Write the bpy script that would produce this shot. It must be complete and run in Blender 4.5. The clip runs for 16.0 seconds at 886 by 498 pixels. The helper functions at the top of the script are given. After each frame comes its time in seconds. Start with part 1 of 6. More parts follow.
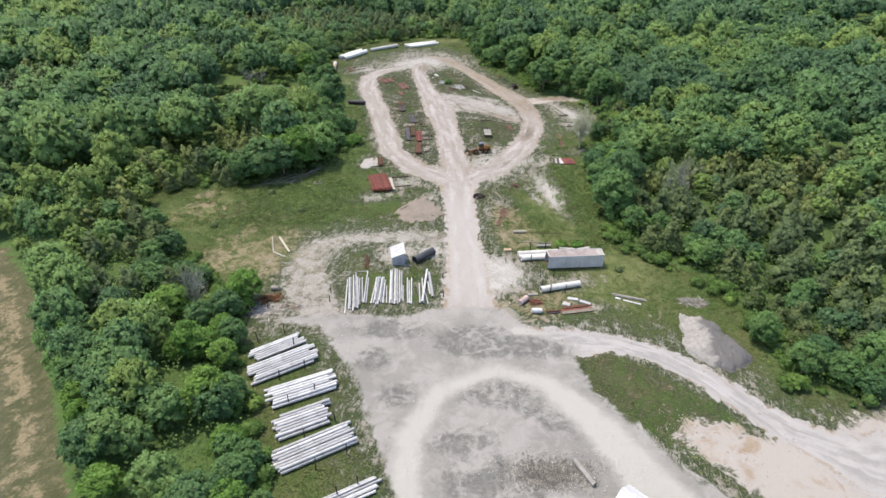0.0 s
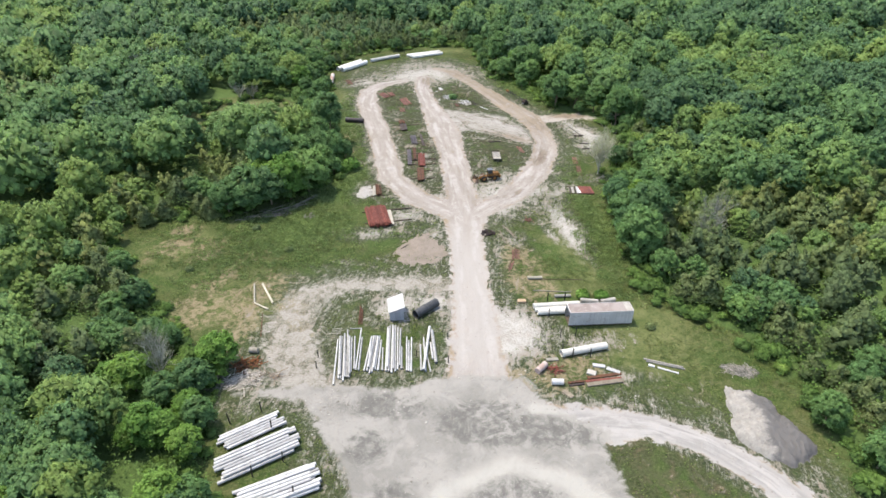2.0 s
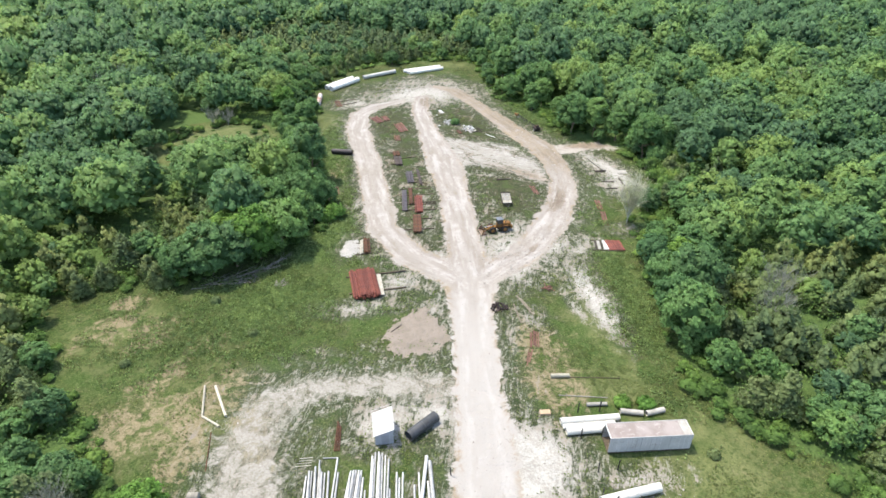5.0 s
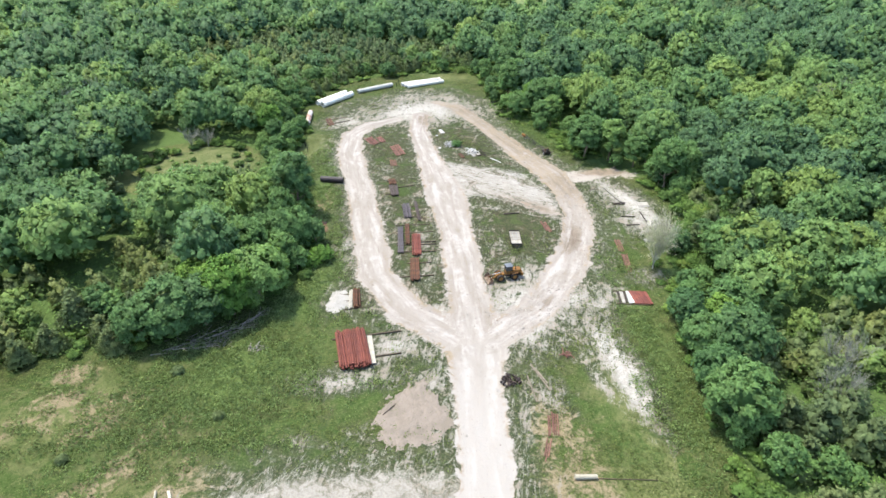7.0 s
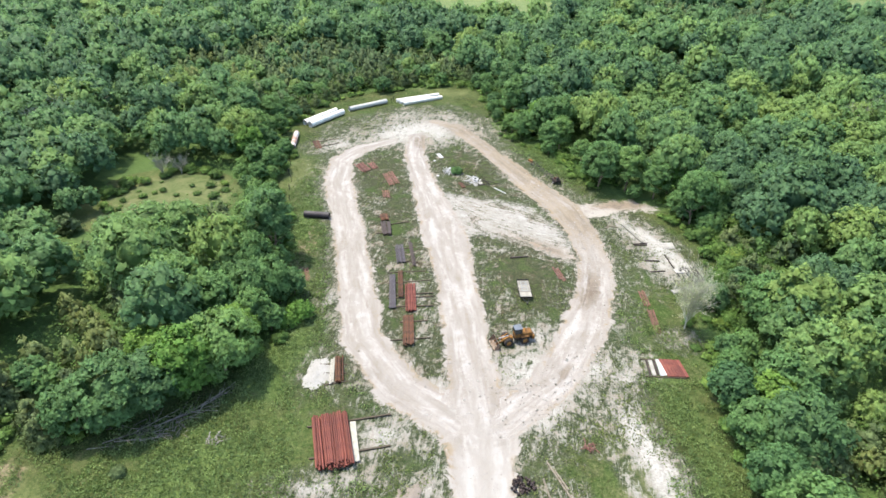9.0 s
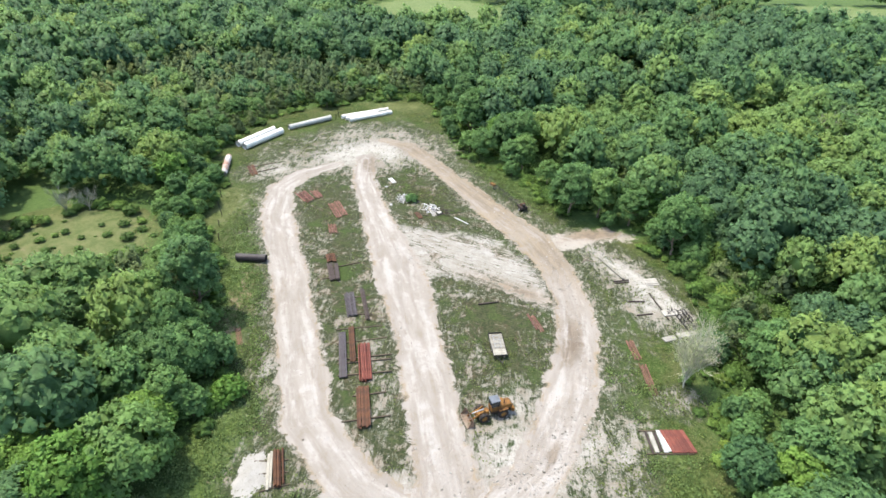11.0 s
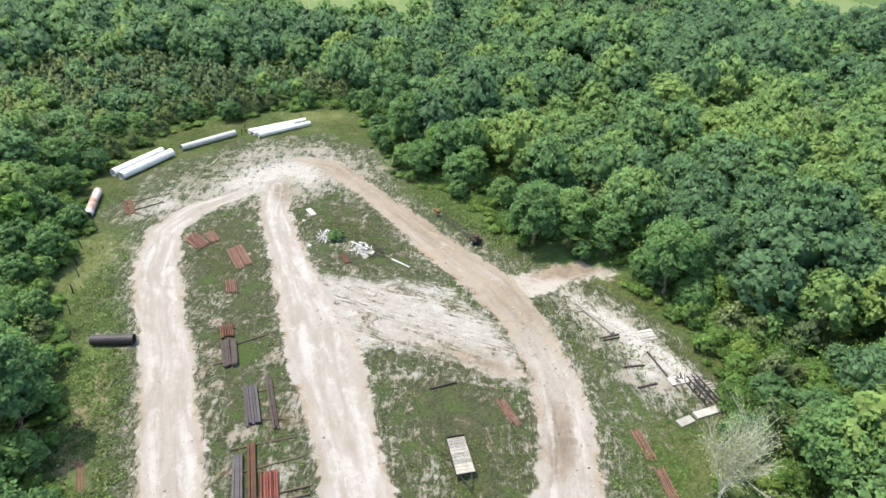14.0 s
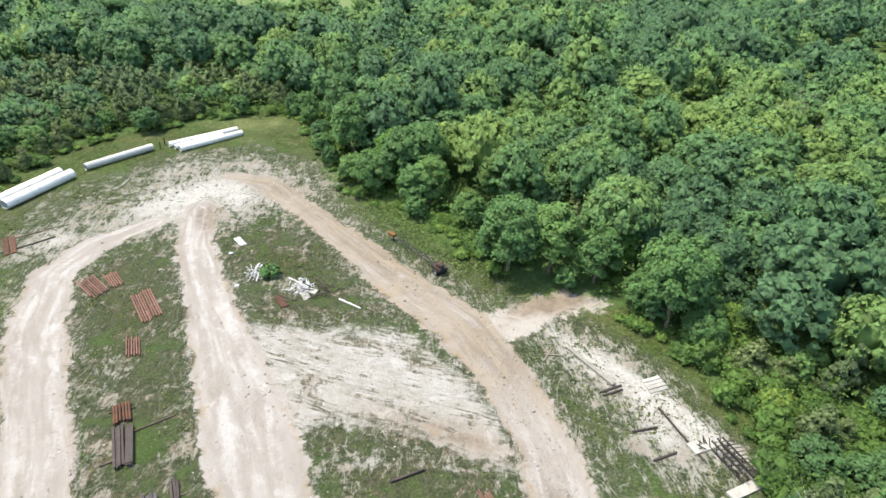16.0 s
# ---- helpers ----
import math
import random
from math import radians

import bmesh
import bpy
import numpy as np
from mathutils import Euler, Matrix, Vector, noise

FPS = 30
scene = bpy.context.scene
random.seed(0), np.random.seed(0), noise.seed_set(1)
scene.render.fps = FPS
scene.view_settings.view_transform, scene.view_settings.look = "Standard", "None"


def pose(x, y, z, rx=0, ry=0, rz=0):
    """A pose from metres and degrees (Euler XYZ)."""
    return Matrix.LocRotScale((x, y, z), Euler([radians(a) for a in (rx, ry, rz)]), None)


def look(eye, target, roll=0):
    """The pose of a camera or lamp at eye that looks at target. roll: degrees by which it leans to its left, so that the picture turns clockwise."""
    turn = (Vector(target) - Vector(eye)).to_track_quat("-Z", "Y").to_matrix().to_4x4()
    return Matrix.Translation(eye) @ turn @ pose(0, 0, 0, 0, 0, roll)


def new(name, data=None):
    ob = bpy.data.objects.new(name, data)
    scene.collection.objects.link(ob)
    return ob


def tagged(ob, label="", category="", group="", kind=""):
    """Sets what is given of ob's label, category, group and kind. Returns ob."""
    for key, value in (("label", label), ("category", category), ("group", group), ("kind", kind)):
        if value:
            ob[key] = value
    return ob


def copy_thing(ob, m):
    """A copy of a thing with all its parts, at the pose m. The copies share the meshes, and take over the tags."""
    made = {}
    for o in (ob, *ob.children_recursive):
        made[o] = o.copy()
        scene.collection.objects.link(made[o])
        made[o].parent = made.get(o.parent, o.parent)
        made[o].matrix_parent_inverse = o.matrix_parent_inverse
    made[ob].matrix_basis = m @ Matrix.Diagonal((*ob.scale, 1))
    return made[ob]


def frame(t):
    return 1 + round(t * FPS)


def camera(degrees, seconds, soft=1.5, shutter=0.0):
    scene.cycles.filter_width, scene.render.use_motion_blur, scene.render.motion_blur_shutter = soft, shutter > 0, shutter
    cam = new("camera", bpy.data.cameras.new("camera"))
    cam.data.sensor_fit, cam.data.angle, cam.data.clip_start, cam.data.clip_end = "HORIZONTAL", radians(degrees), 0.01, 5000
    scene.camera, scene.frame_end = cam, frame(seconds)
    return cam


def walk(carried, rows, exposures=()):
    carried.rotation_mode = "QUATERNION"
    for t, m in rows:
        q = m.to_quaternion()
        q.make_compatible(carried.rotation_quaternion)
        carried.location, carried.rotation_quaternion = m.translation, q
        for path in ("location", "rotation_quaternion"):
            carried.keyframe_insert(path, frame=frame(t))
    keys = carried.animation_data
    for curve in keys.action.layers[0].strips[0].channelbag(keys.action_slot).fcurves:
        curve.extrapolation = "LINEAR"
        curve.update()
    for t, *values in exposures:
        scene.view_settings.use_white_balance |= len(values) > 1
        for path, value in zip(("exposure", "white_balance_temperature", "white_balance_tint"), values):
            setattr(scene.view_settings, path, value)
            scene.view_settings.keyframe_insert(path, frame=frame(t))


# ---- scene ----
cam = camera(73.7, 16.0, soft=1.6)
PATH = [
    (0, (1.532, 0.34, 58.837), (1.516, 2.024, 57.758), 0.4),
    (0.5, (1.445, 4.222, 58.834), (1.418, 5.907, 57.756), 0.4),
    (1, (1.33, 8.103, 58.783), (1.303, 9.789, 57.707), 0.4),
    (1.5, (1.2, 12.056, 58.618), (1.173, 13.741, 57.541), 0.4),
    (2, (1.044, 15.946, 58.348), (1.017, 17.631, 57.272), 0.4),
    (2.5, (0.923, 19.999, 58.148), (0.897, 21.684, 57.072), 0.5),
    (3, (1.051, 24.063, 57.953), (1.02, 25.747, 56.875), 0.3),
    (3.5, (0.969, 28.042, 57.798), (0.937, 29.726, 56.719), 0.2),
    (4, (0.913, 32.082, 57.642), (0.881, 33.766, 56.564), 0.2),
    (6.5, (-0.14, 52.116, 57.102), (-0.163, 53.801, 56.025), 0.5),
    (7, (-0.171, 56.144, 57.006), (-0.196, 57.829, 55.929), 0.5),
    (7.5, (-0.202, 60.257, 56.893), (-0.227, 61.942, 55.816), 0.5),
    (8, (-0.141, 64.282, 56.809), (-0.169, 65.967, 55.732), 0.5),
    (8.5, (-0.187, 68.357, 56.553), (-0.216, 70.044, 55.478), 0.5),
    (11, (-1.293, 87.667, 54.326), (-1.152, 89.358, 53.267), 1.7),
    (11.5, (-1.133, 91.603, 53.439), (-0.926, 93.289, 52.383), 1.8),
    (12, (-0.791, 95.573, 52.416), (-0.529, 97.252, 51.362), 1.9),
    (12.5, (-0.32, 99.523, 51.534), (-0.034, 101.198, 50.479), 1.9),
    (13, (0.298, 103.461, 50.504), (0.597, 105.133, 49.448), 1.9),
    (13.5, (0.977, 107.46, 49.365), (1.288, 109.129, 48.308), 1.9),
    (14, (1.803, 111.346, 48.208), (2.137, 113.011, 47.151), 1.8),
    (14.5, (2.545, 115.19, 47.063), (2.91, 116.85, 46.008), 1.9),
    (15, (3.267, 119.059, 45.939), (3.664, 120.713, 44.887), 1.9),
    (15.5, (4.125, 122.723, 44.745), (4.558, 124.37, 43.697), 1.8),
    (16, (5.024, 126.165, 43.657), (5.491, 127.8, 42.604), 1.8),
]
walk(cam, [(t, look(eye, target, roll)) for t, eye, target, roll in PATH],
     exposures=[(0, 1.26, 6750, 12), (2, 1.44, 6850, 10), (4, 1.60, 6800, 8), (8, 1.76, 6650, 7), (12, 1.69, 6800, 7), (16, 1.69, 6800, 6)])

# ---------------------------------------------------------------- light
SUN_EL, SUN_AZ = radians(68), radians(58)   # height; turned left from straight ahead (+y)
to_sun = Vector((-math.sin(SUN_AZ) * math.cos(SUN_EL), math.cos(SUN_AZ) * math.cos(SUN_EL), math.sin(SUN_EL)))
world = bpy.data.worlds.new("sky")
scene.world = world
world.use_nodes = True
_sky = world.node_tree.nodes.new("ShaderNodeTexSky")
_sky.sky_type, _sky.sun_disc = "NISHITA", False
_sky.sun_elevation, _sky.sun_rotation = SUN_EL, -SUN_AZ
_sky.dust_density = 2.0
_bg = world.node_tree.nodes["Background"]
_bg.inputs["Strength"].default_value = 0.15
world.node_tree.links.new(_sky.outputs[0], _bg.inputs["Color"])
sun_data = bpy.data.lights.new("sun", "SUN")
sun_data.energy, sun_data.angle, sun_data.color = 2.0, radians(0.6), (1.0, 0.935, 0.795)
sun = new("sun", sun_data)
sun.matrix_world = look(to_sun * 100, (0, 0, 0))


# ---------------------------------------------------------------- material helpers
class Mat:
    """A small builder of node materials."""

    def __init__(self, name):
        self.m = bpy.data.materials.new(name)
        self.m.use_nodes = True
        self.t = self.m.node_tree
        self.p = self.t.nodes["Principled BSDF"]
        self.out = self.t.nodes["Material Output"]

    def n(self, kind, **kw):
        node = self.t.nodes.new(kind)
        for k, v in kw.items():
            if k in node.inputs:
                self.set(node.inputs[k], v)
        return node

    def set(self, socket, v):
        if isinstance(v, bpy.types.NodeSocket):
            self.t.links.new(v, socket)
        else:
            socket.default_value = v

    def noise(self, scale, detail=4.0, rough=0.55, dist=0.0, vec=None):
        node = self.n("ShaderNodeTexNoise", Scale=scale, Detail=detail, Roughness=rough, Distortion=dist)
        self.set(node.inputs["Vector"], vec if vec is not None else self.pos())
        return node.outputs["Fac"]

    def pos(self):
        return self.n("ShaderNodeNewGeometry").outputs["Position"]

    def obj(self):
        return self.n("ShaderNodeTexCoord").outputs["Object"]

    def scaled(self, vec, sc, rot=(0, 0, 0)):
        node = self.n("ShaderNodeMapping", Scale=sc, Rotation=rot)
        self.set(node.inputs["Vector"], vec)
        return node.outputs[0]

    def attr(self, name):
        node = self.n("ShaderNodeAttribute")
        node.attribute_name = name
        return node.outputs["Fac"]

    def math(self, op, a, b=0.0, c=0.0):
        node = self.n("ShaderNodeMath")
        node.operation = op
        for i, v in enumerate((a, b, c)):
            self.set(node.inputs[i], v)
        return node.outputs[0]

    def ramp(self, v, lo, hi, a=0.0, b=1.0):
        """v from lo..hi smoothly to a..b."""
        node = self.n("ShaderNodeMapRange")
        node.interpolation_type = "SMOOTHSTEP"
        for i, x in enumerate((v, lo, hi, a, b)):
            self.set(node.inputs[i], x)
        return node.outputs[0]

    def mix(self, f, a, b):
        node = self.n("ShaderNodeMix")
        node.data_type = "RGBA"
        self.set(node.inputs[0], f)
        for i, v in ((6, a), (7, b)):
            self.set(node.inputs[i], (*v, 1.0) if isinstance(v, tuple) and len(v) == 3 else v)
        return node.outputs[2]

    def bump(self, h, strength=0.4, dist=0.05):
        node = self.n("ShaderNodeBump", Strength=strength, Distance=dist, Height=h)
        self.set(self.p.inputs["Normal"], node.outputs[0])

    def base(self, c, rough=0.8, metal=0.0, spec=0.3):
        self.set(self.p.inputs["Base Color"], (*c, 1.0) if isinstance(c, tuple) and len(c) == 3 else c)
        self.set(self.p.inputs["Roughness"], rough)
        self.set(self.p.inputs["Metallic"], metal)
        self.set(self.p.inputs["Specular IOR Level"], spec)
        return self


def worn(name, c1, c2, rough=0.7, metal=0.0, scale=2.0, c3=None, spec=0.3, bump=0.2):
    """A worn surface: two tones at a large scale, a third in small stains, a little different on every object."""
    k = Mat(name)
    o = k.obj()
    c = k.mix(k.ramp(k.noise(scale, 5, 0.6, 0.4, o), 0.38, 0.64), c1, c2)
    if c3:
        c = k.mix(k.ramp(k.noise(scale * 3.1, 6, 0.7, 0.8, o), 0.55, 0.7), c, c3)
    r = k.n("ShaderNodeObjectInfo").outputs["Random"]
    hsv = k.n("ShaderNodeHueSaturation", Color=c, Value=k.ramp(r, 0, 1, 0.76, 1.2))
    g = k.noise(scale * 9, 4, 0.6, 0, o)
    k.base(hsv.outputs[0], k.ramp(g, 0.3, 0.7, rough - 0.12, min(1, rough + 0.12)), metal, spec)
    k.bump(g, bump, 0.02)
    return k.m


def leaf_material(name, dark, mid, light, tint_attr):
    """Leaves: a tone for each tree, another for each leaf, some light let through."""
    k = Mat(name)
    tree = k.attr("tint") if tint_attr else k.n("ShaderNodeObjectInfo").outputs["Random"]
    leaf = k.n("ShaderNodeNewGeometry").outputs["Random Per Island"]
    leaf = k.math("ADD", k.math("MULTIPLY", leaf, 0.5), k.math("MULTIPLY", k.ramp(k.noise(0.9, 4, 0.7), 0.3, 0.7), 0.5))
    c = k.mix(k.ramp(tree, 0.0, 0.55), dark, mid)
    c = k.mix(k.ramp(tree, 0.55, 1.0), c, light)
    c = k.mix(k.ramp(tree, 1.02, 1.3), c, (light[0] * 1.16, light[1] * 1.04, light[2] * 0.9))
    c = k.mix(k.math("MULTIPLY", leaf, 0.3), c, light)
    hsv = k.n("ShaderNodeHueSaturation", Color=c, Value=k.ramp(leaf, 0.1, 0.9, 0.64, 1.38))
    k.base(hsv.outputs[0], 0.6, 0.0, 0.12)
    tr = k.n("ShaderNodeBsdfTranslucent", Color=hsv.outputs[0])
    mx = k.n("ShaderNodeMixShader")
    mx.inputs[0].default_value = 0.46
    k.t.links.new(k.p.outputs[0], mx.inputs[1])
    k.t.links.new(tr.outputs[0], mx.inputs[2])
    k.t.links.new(mx.outputs[0], k.out.inputs["Surface"])
    return k.m


# ---------------------------------------------------------------- mesh helpers
def bulk(name, chunks, material, smooth=False, **point_floats):
    """One mesh from chunks of (vertices, faces) or (vertices, faces, normals), given as arrays; extra named floats for each vertex."""
    me = bpy.data.meshes.new(name)
    vs, loops, totals, off = [], [], [], 0
    for v, f, *_ in chunks:
        v, f = np.asarray(v, np.float32).reshape(-1, 3), np.asarray(f, np.int32)
        vs.append(v)
        loops.append((f + off).ravel())
        totals.append(np.full(len(f), f.shape[1], np.int32))
        off += len(v)
    v, lo, to = np.concatenate(vs), np.concatenate(loops), np.concatenate(totals)
    me.vertices.add(len(v))
    me.vertices.foreach_set("co", v.ravel())
    me.loops.add(len(lo))
    me.loops.foreach_set("vertex_index", lo)
    me.polygons.add(len(to))
    me.polygons.foreach_set("loop_start", np.concatenate(([0], np.cumsum(to)[:-1])).astype(np.int32))
    if smooth:
        me.polygons.foreach_set("use_smooth", np.ones(len(to), bool))
    for k, a in point_floats.items():
        me.attributes.new(k, "FLOAT", "POINT").data.foreach_set("value", np.asarray(a, np.float32))
    me.update(calc_edges=True)
    if len(chunks[0]) > 2:
        me.normals_split_custom_set_from_vertices(np.concatenate([c[2] for c in chunks]).astype(np.float32))
    me.materials.append(material)
    return me


def part(name, bm, material, parent=None, label="", m=None, smooth=False):
    """Links a bmesh as one mesh object, under a thing or under a part."""
    me = bpy.data.meshes.new(name)
    bm.to_mesh(me)
    bm.free()
    me.materials.append(material)
    if smooth:
        me.polygons.foreach_set("use_smooth", np.ones(len(me.polygons), bool))
    ob = new(name, me)
    if parent:
        ob.parent = parent
    if m is not None:
        ob.matrix_basis = m
    return tagged(ob, label) if label else ob


def thing(name, m, label, category, group=""):
    ob = new(name)
    ob.empty_display_size = 0.3
    ob.matrix_basis = m
    return tagged(ob, label, category, group)


def box(sx, sy, sz, at=(0, 0, 0), bevel=0.02, bm=None, rot=(0, 0, 0)):
    """A bevelled box that stands on at."""
    bm = bm or bmesh.new()
    r = bmesh.ops.create_cube(bm, size=1)["verts"]
    bmesh.ops.scale(bm, vec=(sx, sy, sz), verts=r)
    if bevel:
        es = list({e for v in r for e in v.link_edges})
        r = bmesh.ops.bevel(bm, geom=es + r, offset=min(bevel, 0.3 * min(sx, sy, sz)), segments=1, affect="EDGES")["verts"]
    bmesh.ops.translate(bm, vec=(0, 0, sz / 2), verts=r)
    bmesh.ops.transform(bm, matrix=pose(*at, *rot), verts=r)
    return bm


def tube(radius, length, wall=0.0, seg=14, rings=0, ridge=0.0, bm=None, m=None, taper=1.0):
    """A pipe along +y from the origin, hollow when it has a wall, with raised rings for corrugation."""
    bm = bm or bmesh.new()
    prof = []
    if rings:
        for i in range(rings * 2 + 1):
            prof.append((length * i / (rings * 2), radius + (ridge if i % 2 else 0)))
    else:
        prof = [(0, radius), (length, radius * taper)]
    if wall:
        prof = [(0, radius - wall)] + prof + [(length, (radius - wall) * taper)]
    loops = []
    for y, r in prof:
        loops.append([bm.verts.new((r * math.cos(2 * math.pi * i / seg), y, r * math.sin(2 * math.pi * i / seg))) for i in range(seg)])
    for a, b in zip(loops, loops[1:]):
        for i in range(seg):
            bm.faces.new((a[i], b[i], b[(i + 1) % seg], a[(i + 1) % seg]))
    if wall:
        a, b = loops[0], loops[-1]
        for i in range(seg):
            bm.faces.new((a[i], a[(i + 1) % seg], b[(i + 1) % seg], b[i]))
    else:
        bm.faces.new(loops[0])
        bm.faces.new(loops[-1][::-1])
    vs = [v for lp in loops for v in lp]
    if m is not None:
        bmesh.ops.transform(bm, matrix=m, verts=vs)
    bmesh.ops.recalc_face_normals(bm, faces=list({f for v in vs for f in v.link_faces}))
    return bm


def span(a, b, z=0.0):
    """A pose at a whose +y points along the ground to b, and the length."""
    d = Vector((b[0] - a[0], b[1] - a[1]))
    return pose(a[0], a[1], z, 0, 0, math.degrees(math.atan2(-d.x, d.y))), d.length


# ---------------------------------------------------------------- plan of the ground
def poly_sd(x, y, pts):
    """Distance to a closed outline, negative inside."""
    p = np.array(pts, float)
    q = np.roll(p, -1, 0)
    d2, inside = np.full(x.shape, 1e12), np.zeros(x.shape, bool)
    for (ax, ay), (bx, by) in zip(p, q):
        ex, ey = bx - ax, by - ay
        t = np.clip(((x - ax) * ex + (y - ay) * ey) / (ex * ex + ey * ey + 1e-9), 0, 1)
        d2 = np.minimum(d2, (x - ax - t * ex) ** 2 + (y - ay - t * ey) ** 2)
        hit = ((ay > y) != (by > y)) & (x < ex * (y - ay) / (ey + 1e-12) + ax)
        inside ^= hit
    return np.where(inside, -1, 1) * np.sqrt(d2)


def line_sd(x, y, pts):
    """Distance to the edge of a road given by (x, y, half width), the signed way off its middle in half widths, and the way along it."""
    best, lat, along, gone = np.full(x.shape, 1e6), np.zeros(x.shape), np.zeros(x.shape), 0.0
    for (ax, ay, aw), (bx, by, bw) in zip(pts, pts[1:]):
        ex, ey = bx - ax, by - ay
        t = np.clip(((x - ax) * ex + (y - ay) * ey) / (ex * ex + ey * ey), 0, 1)
        w = aw + t * (bw - aw)
        dx, dy = x - ax - t * ex, y - ay - t * ey
        d = np.hypot(dx, dy)
        sd = d - w
        s = np.sign(ex * dy - ey * dx) * d / w
        lat = np.where(sd < best, s, lat)
        along = np.where(sd < best, gone + t * math.hypot(ex, ey), along)
        best = np.minimum(best, sd)
        gone += math.hypot(ex, ey)
    return best, lat, along


def ell(x, y, cx, cy, rx, ry, turn=0):
    """About the distance to an ellipse's edge."""
    c, s = math.cos(radians(turn)), math.sin(radians(turn))
    u, v = (x - cx) * c + (y - cy) * s, (y - cy) * c - (x - cx) * s
    return (np.hypot(u / rx, v / ry) - 1) * min(rx, ry)


CLEARING = [(-15, 20), (-16.5, 40), (-20, 47), (-24, 55), (-27.5, 63), (-28, 69.8), (-35, 78.3), (-42, 88), (-51.2, 96), (-62.8, 113.3), (-46.7, 116.2), (-32.1, 123.5),
            (-24.5, 133.2), (-22.5, 143.9), (-26, 152), (-29, 163.4), (-31.5, 174.8), (-37, 184), (-36.1, 198.4), (-42.6, 215.7), (-37.3, 233.4),
            (-31.9, 243.5), (-15, 252), (-0.3, 256), (8, 250), (8.5, 236), (9.5, 220), (20.8, 203), (25.3, 191), (31, 182), (40, 175.5), (43, 167)]
CLEARING += [(43.5, 158), (41, 152), (35, 141), (34, 133), (32.5, 116), (31.5, 97), (34.5, 91), (42.5, 84), (47.4, 73), (45.9, 63), (46.6, 57.5), (54, 55.5),
             (90, 57), (90, 20)]
MAIN_ROAD = [(5, 58, 8), (5, 68, 5.5), (5.3, 78, 4.2), (5, 88, 3.6), (4.4, 97, 3.3), (3.88, 110.52, 3.5), (3.8, 118.85, 4.6), (2.71, 132.74, 3.3), (1.68, 143.65, 3.4),
             (0.81, 151.58, 3.3), (-1.11, 164.5, 4.2), (-2.81, 173, 3.9), (-6.01, 187.3, 2.8), (-9.11, 202.5, 2.5), (-9.21, 213.5, 2.2)]
WEST_LOOP = [(2.06, 120.83, 3), (-6.59, 127.78, 3.3), (-12.89, 137.1, 3.2), (-15.8, 151.78, 3.1), (-19.61, 168.6, 3), (-24.61, 187, 3.3), (-25.51, 199, 2.7),
             (-22.21, 205.2, 2.2), (-15.31, 210.5, 1.6)]
EAST_LOOP = [(5.06, 120.83, 3), (13.89, 128.77, 2.8), (19.47, 139.28, 3.4), (22.97, 148.61, 2.9), (24.78, 157.54, 2.9), (24.39, 167.5, 3), (22.09, 177.5, 3.4), (16.49, 187.8, 3),
             (9.09, 204.8, 2.2), (0.99, 221, 2.3), (-5.31, 224.5, 1.5)]
SIDE_ROAD = [(12, 66, 4.5), (20.3, 67, 3.1), (26.7, 66.7, 2.2), (32.3, 64.3, 2.1), (37.9, 59.5, 2.1), (41.5, 54.5, 2.0), (45, 50.5, 2.4), (52, 46, 5), (64, 44, 9)]
RING_ROAD = [(0.5, 96, 2.4), (-9, 96.4, 1.9), (-17.3, 95.6, 2.2), (-22.2, 92, 3.2), (-23.1, 86, 3.9), (-21.5, 78.5, 3.9), (-18.5, 73, 3.6), (-10, 69, 3)]
YARD = [(-27, 71), (-18, 72.8), (-5, 72.4), (1, 75), (11, 75), (14, 70), (21, 66), (20, 62.7), (21.3, 57.2), (26.7, 49.7), (29.9, 44.7), (33.7, 41), (40, 34),
        (42, 26), (36, 16), (22, 11), (8, 14), (-1, 20), (-4.5, 42.3), (-9.9, 56), (-14.3, 64.8), (-18.1, 70)]
TAN_LOT = [(29.6, 49.7), (33.5, 52.9), (42.1, 49.3), (46, 51.5), (50.6, 50.7), (54.4, 53.5), (72, 55), (84, 50), (86, 38), (74, 27), (58, 24), (47, 29), (37.5, 40.9), (33.2, 46.3)]
CROSSING = [(-2.31, 183.5), (5.69, 180.5), (14.69, 177.9), (19.69, 170.9), (21.99, 163.5), (20.8, 156.54), (17.55, 159.12), (12.09, 163.5), (5.99, 166.2), (1.09, 164.9)]
TOP_PATCH = [(-27, 212), (-22, 224), (-14, 232.5), (-2.2, 233), (5.4, 224.3), (-1.2, 215), (-10, 208), (-18.5, 206.5)]
WEST_FIELD = [(-80, 92), (-67, 78.5), (-53, 59), (-39, 38.8), (-27, 20), (-120, 20), (-130, 92)]


